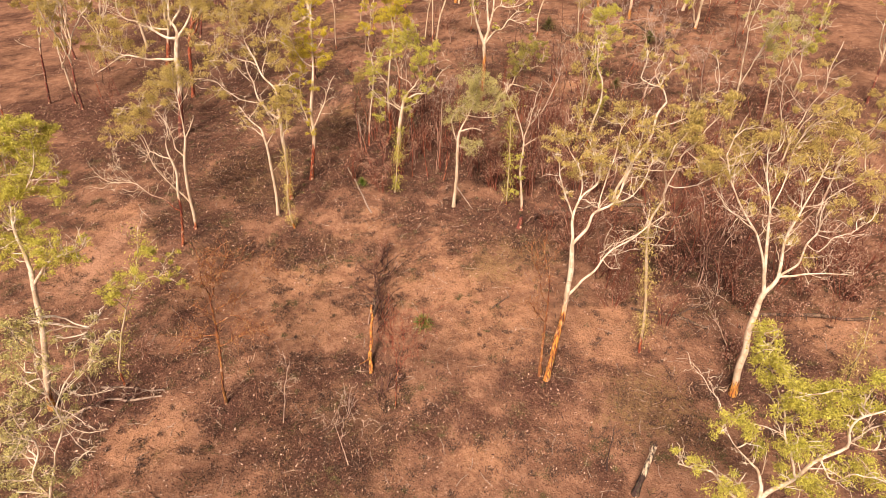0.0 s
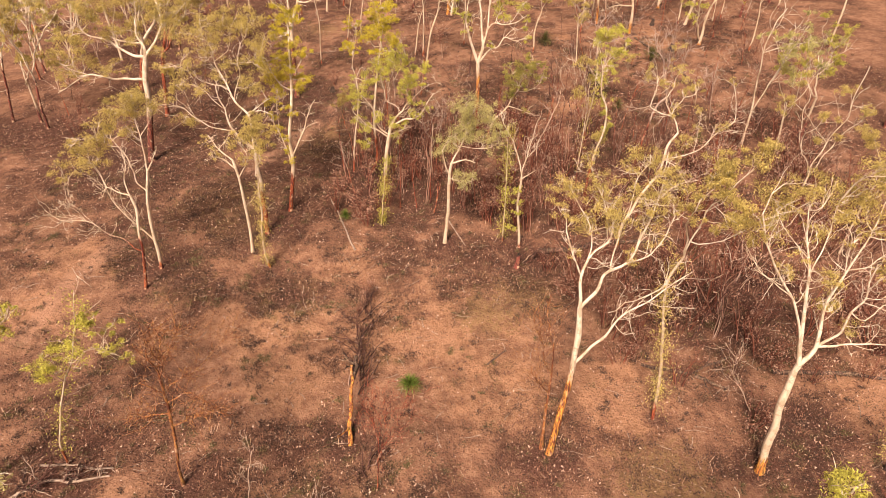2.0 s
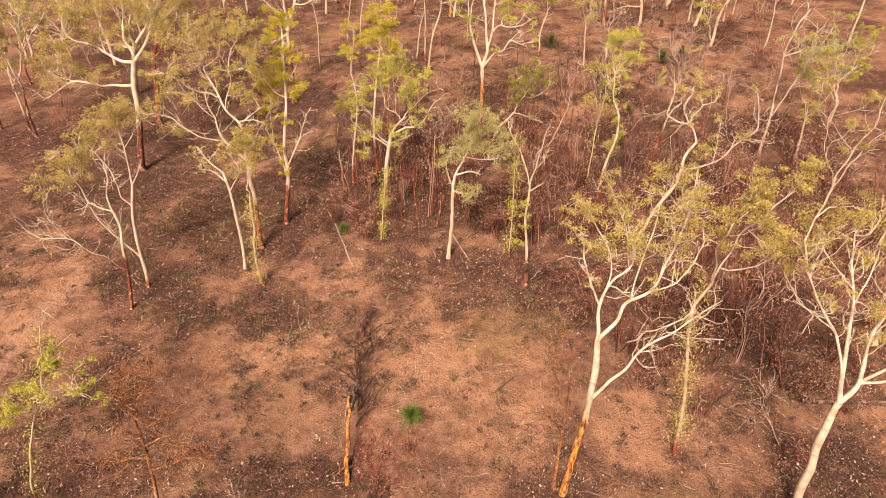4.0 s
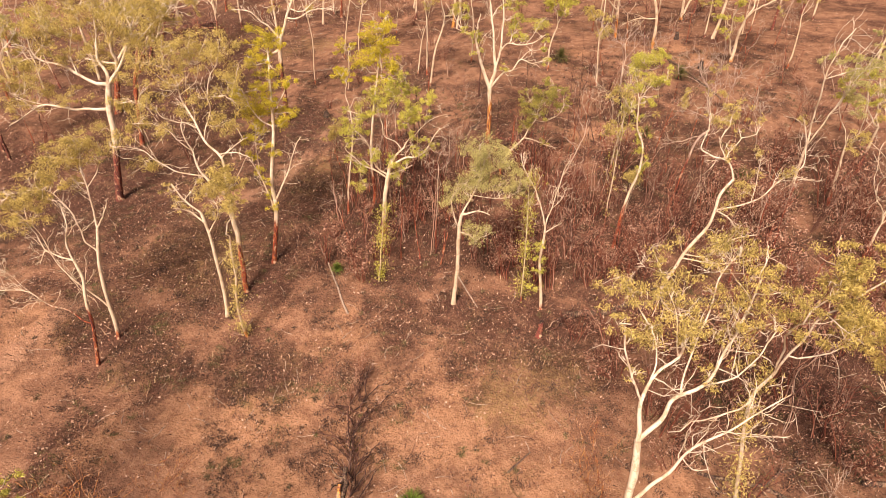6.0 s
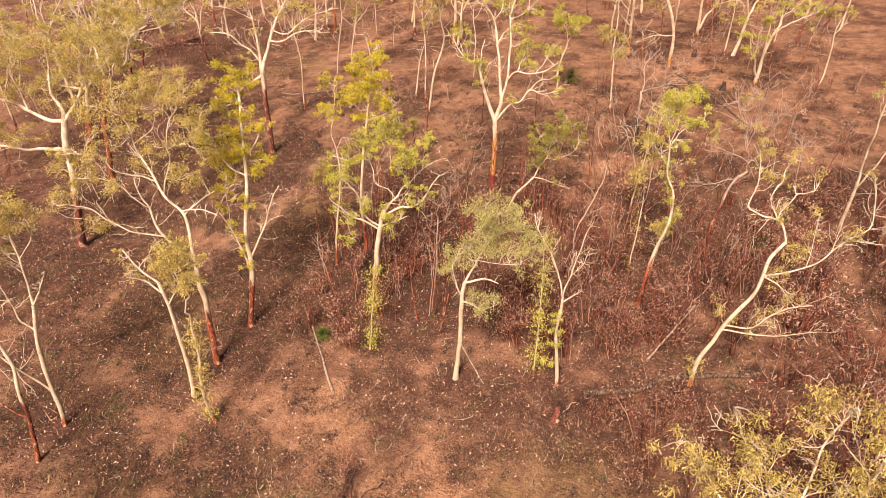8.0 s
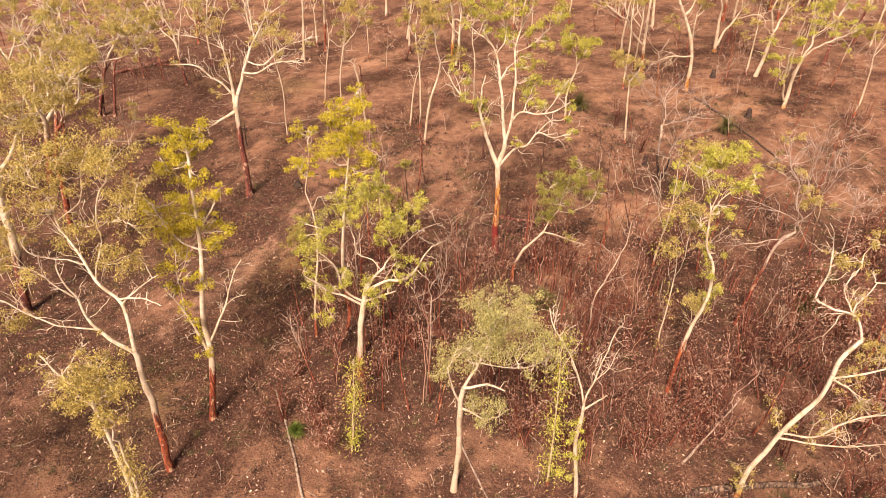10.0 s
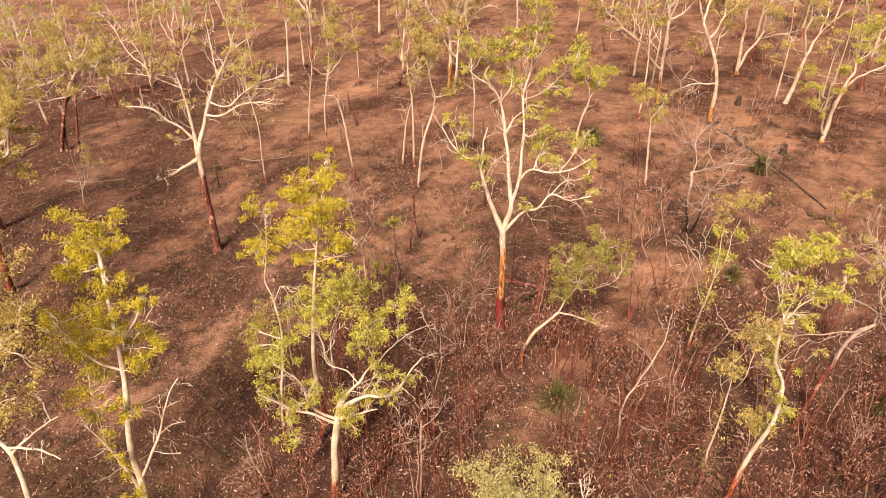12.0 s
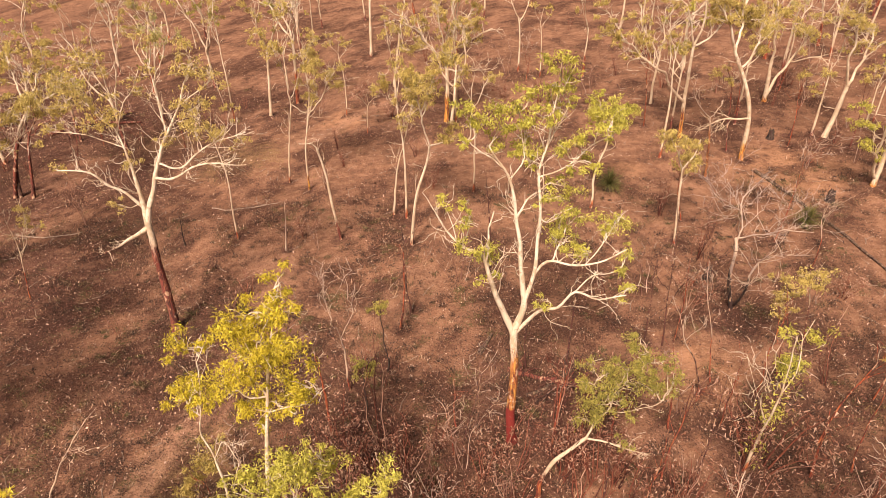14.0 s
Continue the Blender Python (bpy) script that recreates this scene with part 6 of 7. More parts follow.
g.limb(1, 0.51, (-0.88, 0.41, 5.48), (-0.65, 0.49, 4.64), bare=True)
g.limb(2, 0.35, (0.41, 0.16, 5.9), (0.67, 0.28, 6.56), bare=True)
g.tufts((-0.3, -0.08, 3, 0.18), (-0.34, -0.04, 2.23, 0.18), (-0.35, -0.01, 3.64, 0.18), (-0.35, 0.06, 1.25, 0.19))
g.grow()

gum_tree((-14.4, 19.02), [(0.17, 1.34), (1.18, 4.1), (1.73, 5.22), (2.41, 6.8), (2.8, 8.26)], [(0, 0.62, (4.39, -1.01, 7.25), (-0.01, 0.02), 0), (0, 0.82, (3.12, 0.76, 7.4), (-0.04, 0.03), 0), (0, 0.52, (1.62, -0.63, 6.24), (-0.12, -0.01), 0)], girth=0.07, char=0.9, tone="red", leaf="lime", leaves=1400, sleeve=0.5, twigs=1)
gum_tree((-9.66, 18.19), [(0.08, 1.24), (0.34, 3.33), (0.55, 4.97), (0.61, 5.98)], [(0, 0.55, (2.35, -0.58, 4.68), (-0, 0.08), 0), (0, 0.65, (-1.58, 0.4, 3.01), (-0.01, 0.34), 0), (0, 0.82, (-0.19, -0.43, 5.66), (0.01, 0.19), 0), (0, 0.82, (1.86, 0.73, 5.28), (-0.1, 0.15), 0), (0, 1, (1.14, -0.58, 8.34), (-0.1, 0.03), 0), (0, 1, (0.66, 0.45, 7.24), (0.11, -0.03), 0), (0, 0.95, (1.94, -0.68, 8.21), (0.03, 0.05), 0), (4, 0.57, (2.86, 1.42, 6.67), (0.05, -0.09), 0), (0, 0.75, (2.61, -0.57, 4.14), (0.15, 0.61), 0)], girth=0.1, char=9, tone="orange", leaf="none", leaves=0, sleeve=0, twigs=3.6)
gum_tree((-2.41, 18.11), [(0.15, 1.49), (0.24, 2.43)], [(0, 1, (-0.32, -0.77, 5.69), (0.03, 0.04), 0), (0, 1, (0.47, 0.97, 4.45), (-0.01, -0.04), 0), (0, 0.88, (1.5, -1.44, 6.28), (0.03, 0.06), 0), (0, 1, (-0.15, 1.08, 4.36), (0.02, -0.04), 0)], girth=0.05, char=9, tone="red", leaf="none", leaves=0, sleeve=0, twigs=2)
gum_tree((8.83, 21.32), [(-0.17, 2.39), (-0.53, 4.79), (-0.66, 6.71), (-0.36, 7.98)], [(0, 1, (0.52, -1.05, 11.83), (-0.16, 0.12), 0), (0, 0.82, (-2.52, 0.66, 5.17), (0.01, 0.06), 1), (0, 1, (-0.49, -1.01, 11.41), (-0.29, 0.06), 0), (1, 0.15, (1.93, 0.39, 9.22), (0.14, -0.24), 0)], girth=0.1, char=1, tone="red", leaf="olive", leaves=3500, sleeve=0.6, twigs=1)
gum_tree((11.95, 25.95), [(0.27, 1.42), (0.79, 2.78), (1.5, 3.75)], [(0, 0.35, (1.75, -0.56, 3), (-0.05, 0.11), 0)], girth=0.08, char=9, tone="darkred", leaf="none", leaves=0, sleeve=0, twigs=1)
gum_tree((17.13, 18.96), [(-0.25, 1.64), (-0.38, 3.18), (-0.54, 4.61)], [], girth=0.07, char=2, tone="black", leaf="olive", leaves=500, sleeve=0.5, twigs=1)
gum_tree((3.47, 33.73), [(0.03, 2.46), (-0.03, 5.21), (-0.06, 7.18)], [], girth=0.06, char=0.3, tone="red", leaf="lime", leaves=900, sleeve=1, twigs=1)
gum_tree((-3.68, 35.26), [(0.19, 1.66), (0.37, 3.44), (0.47, 4.56)], [], girth=0.06, char=0, tone="orange", leaf="lime", leaves=900, sleeve=1, twigs=1)
gum_tree((-9.44, 31.4), [(-0.18, 1.4), (0.02, 3.41), (0.19, 5.49)], [(0, 1, (1.24, -1.12, 8.56), (-0.12, 0.07), 0)], girth=0.09, char=0.5, tone="orange", leaf="olive", leaves=2200, sleeve=1, twigs=1)
gum_tree((-22.35, 50.95), [(0.32, 2.17), (0.68, 4.46), (1.41, 6.22)], [(0, 1, (5.22, -1.39, 10.53), (-0.04, 0.08), 0), (0, 1, (0.57, 1.72, 10.08), (-0.11, -0.04), 0), (0, 0.78, (3.91, -1.9, 9.46), (0.19, -0.03), 0)], girth=0.26, char=7, tone="red", leaf="olive", leaves=5000, sleeve=0, twigs=1)
gum_tree((-31.72, 49.97), [(0.1, 1.7), (0.28, 3.57), (0.36, 4.48)], [(0, 1, (0.03, -1.4, 8.62), (-0.01, 0.03), 0), (0, 1, (2.98, 1.66, 8.85), (-0.29, 0.16), 0), (1, 0.35, (2.81, -2.23, 10.33), (-0.35, 0.15), 0)], girth=0.16, char=4, tone="darkred", leaf="olive", leaves=3500, sleeve=0, twigs=1)
gum_tree((-35.75, 51.87), [(0.51, 2.72), (0.88, 4.61), (1.26, 5.97)], [(0, 1, (2.88, -1.89, 10.16), (-0.04, 0.04), 0), (0, 1, (2.91, 1.67, 9.98), (-0.02, -0.04), 0), (0, 0.78, (-0.67, -0.47, 5.64), (-0.04, -0.08), 1)], girth=0.16, char=5, tone="darkred", leaf="olive", leaves=3500, sleeve=0, twigs=1)
gum_tree((-26.99, 57.31), [(0.48, 2.02), (0.87, 3.37)], [(0, 1, (3.25, -2.05, 10.51), (0.04, 0.09), 0), (0, 1, (4.38, 1.64, 9.04), (-0.16, 0.05), 0), (2, 0.55, (9.17, -1.75, 10.04), (0.05, 0.15), 0), (1, 0.08, (-2.03, 0.61, 4.5), (-0.05, -0.28), 0), (1, 0.4, (6.03, -3.38, 12.14), (0.43, -0.04), 0), (2, 1, (6.45, 2.48, 11.44), (0.21, -0.22), 0), (3, 0.42, (10.52, -2.11, 10.4), (0.27, -0.81), 0)], girth=0.33, char=3.1, tone="red", leaf="olive", leaves=9000, sleeve=0, twigs=1)
gum_tree((12.49, 52.3), [(-0.4, 1.3), (-0.51, 2.95), (-0.48, 3.35)], [(0, 0.05, (0.34, -1.13, 3.84), (-0.07, 0.03), 0), (0, 0.95, (0.24, 0.85, 5.79), (-0.32, 0.02), 0), (2, 0.1, (-2.83, -1.19, 6.34), (0.17, 0.22), 0), (1, 1, (0.67, 0.05, 5.65), (0.31, 0.01), 0), (0, 1, (2.01, -0.68, 4.08), (0, 0.17), 0), (1, 1, (2.42, -0.44, 5.35), (-0.25, 0.23), 0)], girth=0.11, char=1.9, tone="black", leaf="none", leaves=0, sleeve=0, twigs=1.5)
gum_tree((10, 44.74), [(0.18, 1.84), (0.34, 3.56), (0.28, 5.69)], [(0, 0.38, (-1.15, -1.31, 5.62), (0.01, 0.05), 1), (0, 0.62, (1.32, 1.1, 5.4), (0.04, -0.03), 0)], girth=0.08, char=0.3, tone="red", leaf="lime", leaves=700, sleeve=0.9, twigs=1)
gum_tree((12.71, 41.01), [(0.27, 2.12), (0.67, 4.06), (1.23, 4.84)], [(0, 1, (-0.9, -1.14, 8.93), (0.29, 0.17), 0), (1, 0.12, (-0.81, 0.53, 5.97), (0.04, 0.17), 0), (1, 0.2, (1.57, -1.1, 8.46), (0.11, -0.05), 0), (0, 1, (-0.76, 0.93, 3.63), (0.09, -0.21), 0), (1, 0.38, (0.69, -1.05, 9.48), (0.09, 0.03), 0), (3, 0.55, (4.05, 0.23, 5.93), (-0.05, -0.3), 0)], girth=0.12, char=3.2, tone="red", leaf="none", leaves=0, sleeve=0, twigs=1.6)
gum_tree((-2.71, 61.81), [(0.38, 2.65), (0.86, 4.25), (1.13, 5.33)], [(0, 0.8, (1.66, -1.01, 7.23), (-0.06, 0.03), 0)], girth=0.085, char=0.2, tone="red", leaf="olive", leaves=900, sleeve=0, twigs=1)
gum_tree((-1.59, 58.5), [(0.36, 2.66), (1, 4.45), (1.18, 5.45)], [(0, 1, (0.74, -1.25, 8.64), (-0.1, 0.02), 0), (0, 1, (2.54, 0.38, 5.69), (0.02, -0.09), 0), (1, 0.45, (2.1, -1.95, 9.72), (-0.02, 0.05), 0), (1, 0.82, (-0.12, -0.25, 9.51), (-0.19, -0.09), 0)], girth=0.1, char=0.2, tone="red", leaf="olive", leaves=3500, sleeve=0, twigs=1)
gum_tree((-5.42, 59.54), [(-0.2, 1.84), (-0.39, 3.77), (-0.61, 5.23)], [(0, 1, (-1.37, -0.25, 5.47), (0.02, 0.14), 1)], girth=0.1, char=1, tone="darkred", leaf="olive", leaves=300, sleeve=0, twigs=1)
gum_tree((-9.81, 67), [(0.44, 2.74), (0.98, 5.21)], [(0, 1, (0.79, -1.63, 8.86), (0.05, 0.05), 0), (0, 1, (2.47, 0.87, 6.28), (0.22, -0.91), 0), (1, 0.08, (2.78, -1.55, 8.77), (0.03, 0.11), 0)], girth=0.07, char=0.3, tone="red", leaf="olive", leaves=2600, sleeve=0, twigs=1)
gum_tree((-8.21, 65.48), [(0.16, 2.53), (0.57, 4.61)], [(0, 1, (2.5, -0.67, 7.34), (0.04, -0.01), 0), (0, 1, (0.47, 0.83, 8.28), (0.24, -0.03), 0)], girth=0.07, char=1, tone="orange", leaf="olive", leaves=1800, sleeve=0, twigs=1)
gum_tree((-8.39, 59.15), [(0.23, 1.37), (0.44, 3)], [], girth=0.06, char=0, tone="red", leaf="none", leaves=0, sleeve=0, twigs=1)
gum_tree((-13.9, 79.38), [(0.33, 2.62), (0.58, 5.24)], [(0, 1, (0.53, -1.24, 8.33), (-0.16, 0), 0), (0, 1, (2.08, 1.07, 8.3), (0.12, -0.09), 0)], girth=0.15, char=0, tone="orange", leaf="olive", leaves=1800, sleeve=0, twigs=1)
gum_tree((-16.77, 78.9), [(0.01, 3.08), (0.05, 6.1), (0.05, 8.53)], [(0, 0.72, (-0.75, -1.24, 9.52), (0.05, -0), 0), (0, 1, (0.62, 0.69, 11.12), (-0.1, 0.02), 0)], girth=0.07, char=1.5, tone="red", leaf="green", leaves=1500, sleeve=0, twigs=1)
gum_tree((-4.11, 83.83), [(0.64, 3.55), (1.13, 5.79)], [(0, 1, (-0.42, -0.93, 6.86), (-0.14, -0.22), 0), (0, 1, (1.21, 1.34, 9.46), (0.16, -0.03), 0)], girth=0.12, char=0, tone="red", leaf="olive", leaves=1500, sleeve=0, twigs=1)
gum_tree((0.39, 74.5), [(0.15, 2.3), (0.13, 4.3)], [(0, 0.88, (-2.38, -1.83, 7.18), (0.27, 0.26), 0), (0, 1, (2.16, 0.72, 6.74), (-0.77, 0.58), 0), (1, 0.05, (-0.49, -1.53, 8.28), (0.04, 0.02), 0), (2, 0.08, (3.34, 0.81, 6.31), (0.08, 0.07), 0), (1, 0.48, (-2.84, -1.87, 5.77), (0.01, -0.25), 0), (0, 0.9, (3.8, 1.2, 3.48), (-0.04, -0.16), 1), (2, 0.55, (1.76, -0.42, 9.76), (-0.5, 0.17), 0)], girth=0.22, char=2, tone="orange", leaf="olive", leaves=6000, sleeve=0, twigs=1)
gum_tree((6.88, 85.8), [(0.05, 3.14), (-0.09, 4.53)], [(0, 1, (-1.09, -0.73, 7.75), (-0.22, -0.06), 0), (0, 0.9, (1.02, 1.32, 7.45), (0.31, -0.13), 0)], girth=0.11, char=0.5, tone="red", leaf="olive", leaves=1800, sleeve=0, twigs=1)
gum_tree((15.44, 75.16), [(0.09, 2.28), (0.26, 3.85)], [(0, 1, (0.64, -0.76, 7.31), (-0.05, 0.02), 0), (0, 0.8, (-1.4, 1.1, 6.74), (-0.21, -0.14), 0)], girth=0.12, char=0, tone="red", leaf="olive", leaves=1500, sleeve=0, twigs=1)
gum_tree((15.66, 69.12), [(-0.14, 2.38), (-0.15, 4.51), (-0.17, 5.86)], [(0, 0.4, (-5.91, -2.33, 7.63), (0.03, 0.2), 0), (0, 0.98, (1.7, 0.8, 7.29), (0.3, -0.27), 0), (0, 1, (-2.05, -1.31, 9.28), (0.22, 0.14), 0), (1, 0.8, (-6.28, -0.81, 8.45), (0.21, 0.19), 0), (0, 1, (-0.75, -1.09, 9.5), (0.49, 0.06), 0)], girth=0.17, char=1.8, tone="orange", leaf="olive", leaves=4500, sleeve=0, twigs=1)
gum_tree((18.13, 65.47), [(-0.08, 2.54), (-0.69, 4.54), (-1.72, 6.45)], [(0, 1, (-3.66, -1.17, 9.31), (0.13, 0.1), 0), (0, 0.85, (-0.31, 0.81, 8.62), (0.36, -0.1), 0), (0, 0.38, (-3.28, -0.82, 2.25), (-0.09, 0.22), 1), (0, 1, (-0.84, 1.4, 9.42), (-0.18, -0.02), 0)], girth=0.18, char=1, tone="orange", leaf="olive", leaves=4500, sleeve=0, twigs=1)
gum_tree((23.46, 74.44), [(-0.1, 1.95), (-0.14, 3.13)], [(0, 1, (-1.51, -1.1, 7.71), (0.12, 0.05), 0), (0, 0.18, (3.09, 1.41, 5.02), (0.15, -0.12), 0), (2, 0.48, (4.52, -0.36, 1.49), (0.14, 0.38), 1), (1, 0.42, (-3.05, 0.56, 5.38), (0.05, 0.38), 0), (2, 1, (4.79, 1.01, 5.78), (0.04, -0.08), 0)], girth=0.2, char=0.3, tone="orange", leaf="olive", leaves=5000, sleeve=0, twigs=1)
gum_tree((24.27, 67.82), [(0.33, 1.53), (0.5, 3.28)], [(0, 1, (-0.41, -0.82, 7.35), (-0.08, 0.01), 0), (0, 1, (1.9, 1.12, 6.3), (0.14, -0.05), 0), (2, 0.42, (2.5, -0.08, 6.19), (-0.04, 0.06), 0)], girth=0.2, char=0, tone="orange", leaf="olive", leaves=2600, sleeve=0, twigs=1)
gum_tree((23.45, 61.23), [(0.07, 1.57), (0.25, 3.39)], [(0, 1, (2.64, -1.56, 5.44), (-0.08, 0.26), 0), (0, 0.78, (1.69, 1.82, 6.42), (0.13, -0.05), 0), (0, 0.12, (-0.96, -1.37, 4.47), (-0.43, 0.03), 0), (2, 0.52, (3.55, 2.11, 6.68), (0.23, -0.2), 0)], girth=0.17, char=0.2, tone="orange", leaf="lime", leaves=4000, sleeve=0, twigs=1)
gum_tree((27.37, 68.84), [(-0.06, 1.31), (0.01, 2.74), (0.07, 4.12)], [], girth=0.08, char=0, tone="red", leaf="olive", leaves=900, sleeve=0, twigs=1)
gum_tree((11.49, 57.03), [(-0.17, 2.24), (-0.3, 3.98)], [(0, 1, (-1.32, -0.59, 5.87), (-0.02, 0.01), 0), (0, 1, (0.48, 0.32, 5.21), (0.1, -0.06), 0)], girth=0.09, char=0.3, tone="red", leaf="olive", leaves=1800, sleeve=0, twigs=1)
gum_tree((8.16, 60.88), [(0.13, 1.94), (0.53, 3.82)], [(0, 1, (-0.29, -0.73, 6.14), (0.08, 0.04), 0), (0, 1, (1.51, 0.6, 5.38), (0.06, -0.04), 0)], girth=0.09, char=0.3, tone="red", leaf="lime", leaves=2200, sleeve=0, twigs=1)
gum_tree((15.28, 63.43), [(-0.19, 1.91), (-0.44, 3.55)], [(0, 1, (-1.95, -0.76, 5.38), (-0.11, -0.06), 1), (0, 1, (0.27, 0.26, 4.4), (0.13, -0.09), 1)], girth=0.09, char=3, tone="orange", leaf="none", leaves=0, sleeve=0, twigs=1)
gum_tree((-29, 68.46), [(0.84, 2.12), (1.93, 4.43), (3.07, 5.88)], [(0, 1, (6.54, -1.3, 10.18), (0.22, -0.09), 0), (0, 1, (2.01, 1.55, 9.04), (0.03, -0.04), 0), (0, 1, (7.02, -1.08, 8.16), (0.09, -0.1), 0)], girth=0.16, char=4.5, tone="darkred", leaf="olive", leaves=4500, sleeve=0, twigs=1)
gum_tree((-28.61, 68.52), [(0.34, 1.66), (1.05, 3.47), (2.7, 5.21)], [(0, 0.6, (1.07, -1, 6.73), (-0.18, -0), 0)], girth=0.14, char=6, tone="darkred", leaf="none", leaves=0, sleeve=0, twigs=1)
gum_tree((-27.65, 68.32), [(0.6, 2.11), (1.41, 4.34), (3.1, 6.45)], [(0, 0.62, (6.42, -2.25, 7.29), (0.13, -0.08), 0), (0, 0.62, (2.2, 1.24, 8.28), (-0.28, 0.09), 0)], girth=0.15, char=6, tone="darkred", leaf="olive", leaves=1800, sleeve=0, twigs=1)
gum_tree((-2.24, 49.78), [(-0, 1.09), (-0.08, 2.08)], [(0, 1, (0.02, -0.23, 3.2), (-0.05, 0), 0)], girth=0.06, char=9, tone="black", leaf="green", leaves=260, sleeve=0, twigs=1)
gum_tree((-2.97, 47.86), [(0.06, 0.81), (0.04, 1.66)], [(0, 1, (0.12, -0.28, 2.57), (-0.02, 0), 0)], girth=0.06, char=9, tone="black", leaf="green", leaves=220, sleeve=0, twigs=1)
gum_tree((-3.67, 48.96), [(-0.01, 1.46), (-0.03, 2.56)], [(0, 1, (-0.31, -0.92, 5.61), (-0.04, 0.02), 0), (0, 1, (0.07, 1.2, 4.92), (0.24, -0.08), 0)], girth=0.06, char=0.7, tone="red", leaf="none", leaves=0, sleeve=0, twigs=1)
gum_tree((-13.82, 44.91), [(1.29, 1.97), (2.51, 3.63)], [(0, 0.52, (2.3, -0.21, 2.71), (-0.04, 0.1), 0), (0, 0.7, (2.51, 0.68, 3.56), (-0.1, 0.07), 0)], girth=0.05, char=0, tone="red", leaf="none", leaves=0, sleeve=0, twigs=1)
gum_tree((-14.34, 60.37), [(0.07, 0.9), (0.18, 1.94)], [], girth=0.06, char=9, tone="black", leaf="none", leaves=0, sleeve=0, twigs=1)
gum_tree((-5.39, 73.5), [(0.11, 1.18), (0.19, 2.01)], [(0, 1, (-0.85, -0.31, 3.15), (0.05, 0.06), 0), (0, 1, (1.24, 0.4, 2.87), (-0.06, 0.08), 0), (0, 1, (0.63, -0.67, 3.79), (-0.09, 0.03), 0)], girth=0.04, char=0.5, tone="red", leaf="dry", leaves=1200, sleeve=0, twigs=1)
gum_tree((8.93, 50.32), [(-0.07, 1.91), (-0.15, 3.81), (-0.34, 6.65)], [(0, 0.4, (-1.38, -0.62, 5.42), (-0, 0.02), 0)], girth=0.05, char=9, tone="darkred", leaf="none", leaves=0, sleeve=0, twigs=1)
gum_tree((8.28, 50.6), [(-0.04, 1.8), (-0.03, 4.45)], [(0, 0.32, (1.91, -1.17, 5.12), (-0.05, 0.06), 0)], girth=0.05, char=9, tone="darkred", leaf="none", leaves=0, sleeve=0, twigs=1)
gum_tree((-4.12, 46.94), [(-0.03, 2.24), (-0.12, 3.94)], [], girth=0.1, char=4, tone="red", leaf="olive", leaves=400, sleeve=0, twigs=1)
gum_tree((8.43, 38.65), [(0.01, 2.08), (0.06, 4.65), (-0.07, 6.43)], [(0, 0.72, (-0.75, -1.86, 8.99), (0.2, 0.07), 0)], girth=0.07, char=2, tone="darkred", leaf="olive", leaves=700, sleeve=0.4, twigs=1)
gum_tree((-0.77, 37.67), [(0.03, 1.95), (0.11, 3.76), (0.2, 4.9)], [(0, 0.78, (-0.49, -0.7, 5.44), (0.01, -0), 0), (0, 0.95, (0.92, 0.45, 5.47), (0.15, -0.11), 0), (0, 1, (0.57, -0.59, 6.55), (-0.07, 0.03), 0)], girth=0.06, char=2, tone="red", leaf="none", leaves=0, sleeve=0, twigs=1.5)
gum_tree((-7, 17.21), [(0.24, 1.23), (0.52, 2.48), (0.72, 3.37)], [(0, 0.65, (1.02, -0.19, 2.54), (0.1, 0.34), 0), (0, 0.92, (0.46, 0.34, 3.75), (-0.01, -0.03), 0), (0, 0.45, (0.1, -0.33, 2.53), (0.06, 0.05), 0)], girth=0.035, char=0, tone="red", leaf="none", leaves=0, sleeve=0, twigs=1.6)
gum_tree((-3.95, 15.21), [(-0.18, 1.31), (-0.35, 2.54)], [(0, 0.52, (0.57, -0.55, 4.07), (0.06, -0.01), 0), (0, 0.88, (-0.93, 0.4, 2.49), (0.05, 0.03), 0)], girth=0.04, char=0, tone="darkred", leaf="none", leaves=0, sleeve=0, twigs=1.6)
gum_tree((4.02, 19.95), [(-0.01, 1.99), (0.02, 4.11), (-0.07, 6.05)], [(0, 0.68, (-0.89, -0.6, 7.23), (-0.15, -0.01), 0), (0, 0.88, (-0.1, 1.09, 6.88), (-0.2, -0.08), 0), (0, 0.52, (-0.78, -0.54, 4.83), (-0.12, -0.04), 0)], girth=0.12, char=9, tone="orange", leaf="none", leaves=0, sleeve=0, twigs=2.2)
gum_tree((13.12, 21.76), [(-0.84, 1.35), (-1.56, 2.48)], [(0, 0.55, (-2.05, -0.78, 4.17), (0.01, 0.02), 0), (0, 0.28, (-1.22, 0.71, 1.4), (0.12, 0.11), 0)], girth=0.03, char=0, tone="red", leaf="none", leaves=0, sleeve=0, twigs=1.2)
gum_tree((6.09, 15.17), [(-0.08, 1.32), (-0.05, 2.56)], [(0, 0.52, (-0.79, -0.21, 1.57), (-0.14, 0.55), 0), (0, 0.75, (0.49, 0.54, 2.56), (0.06, -0.01), 0)], girth=0.05, char=9, tone="black", leaf="none", leaves=0, sleeve=0, twigs=1.2)

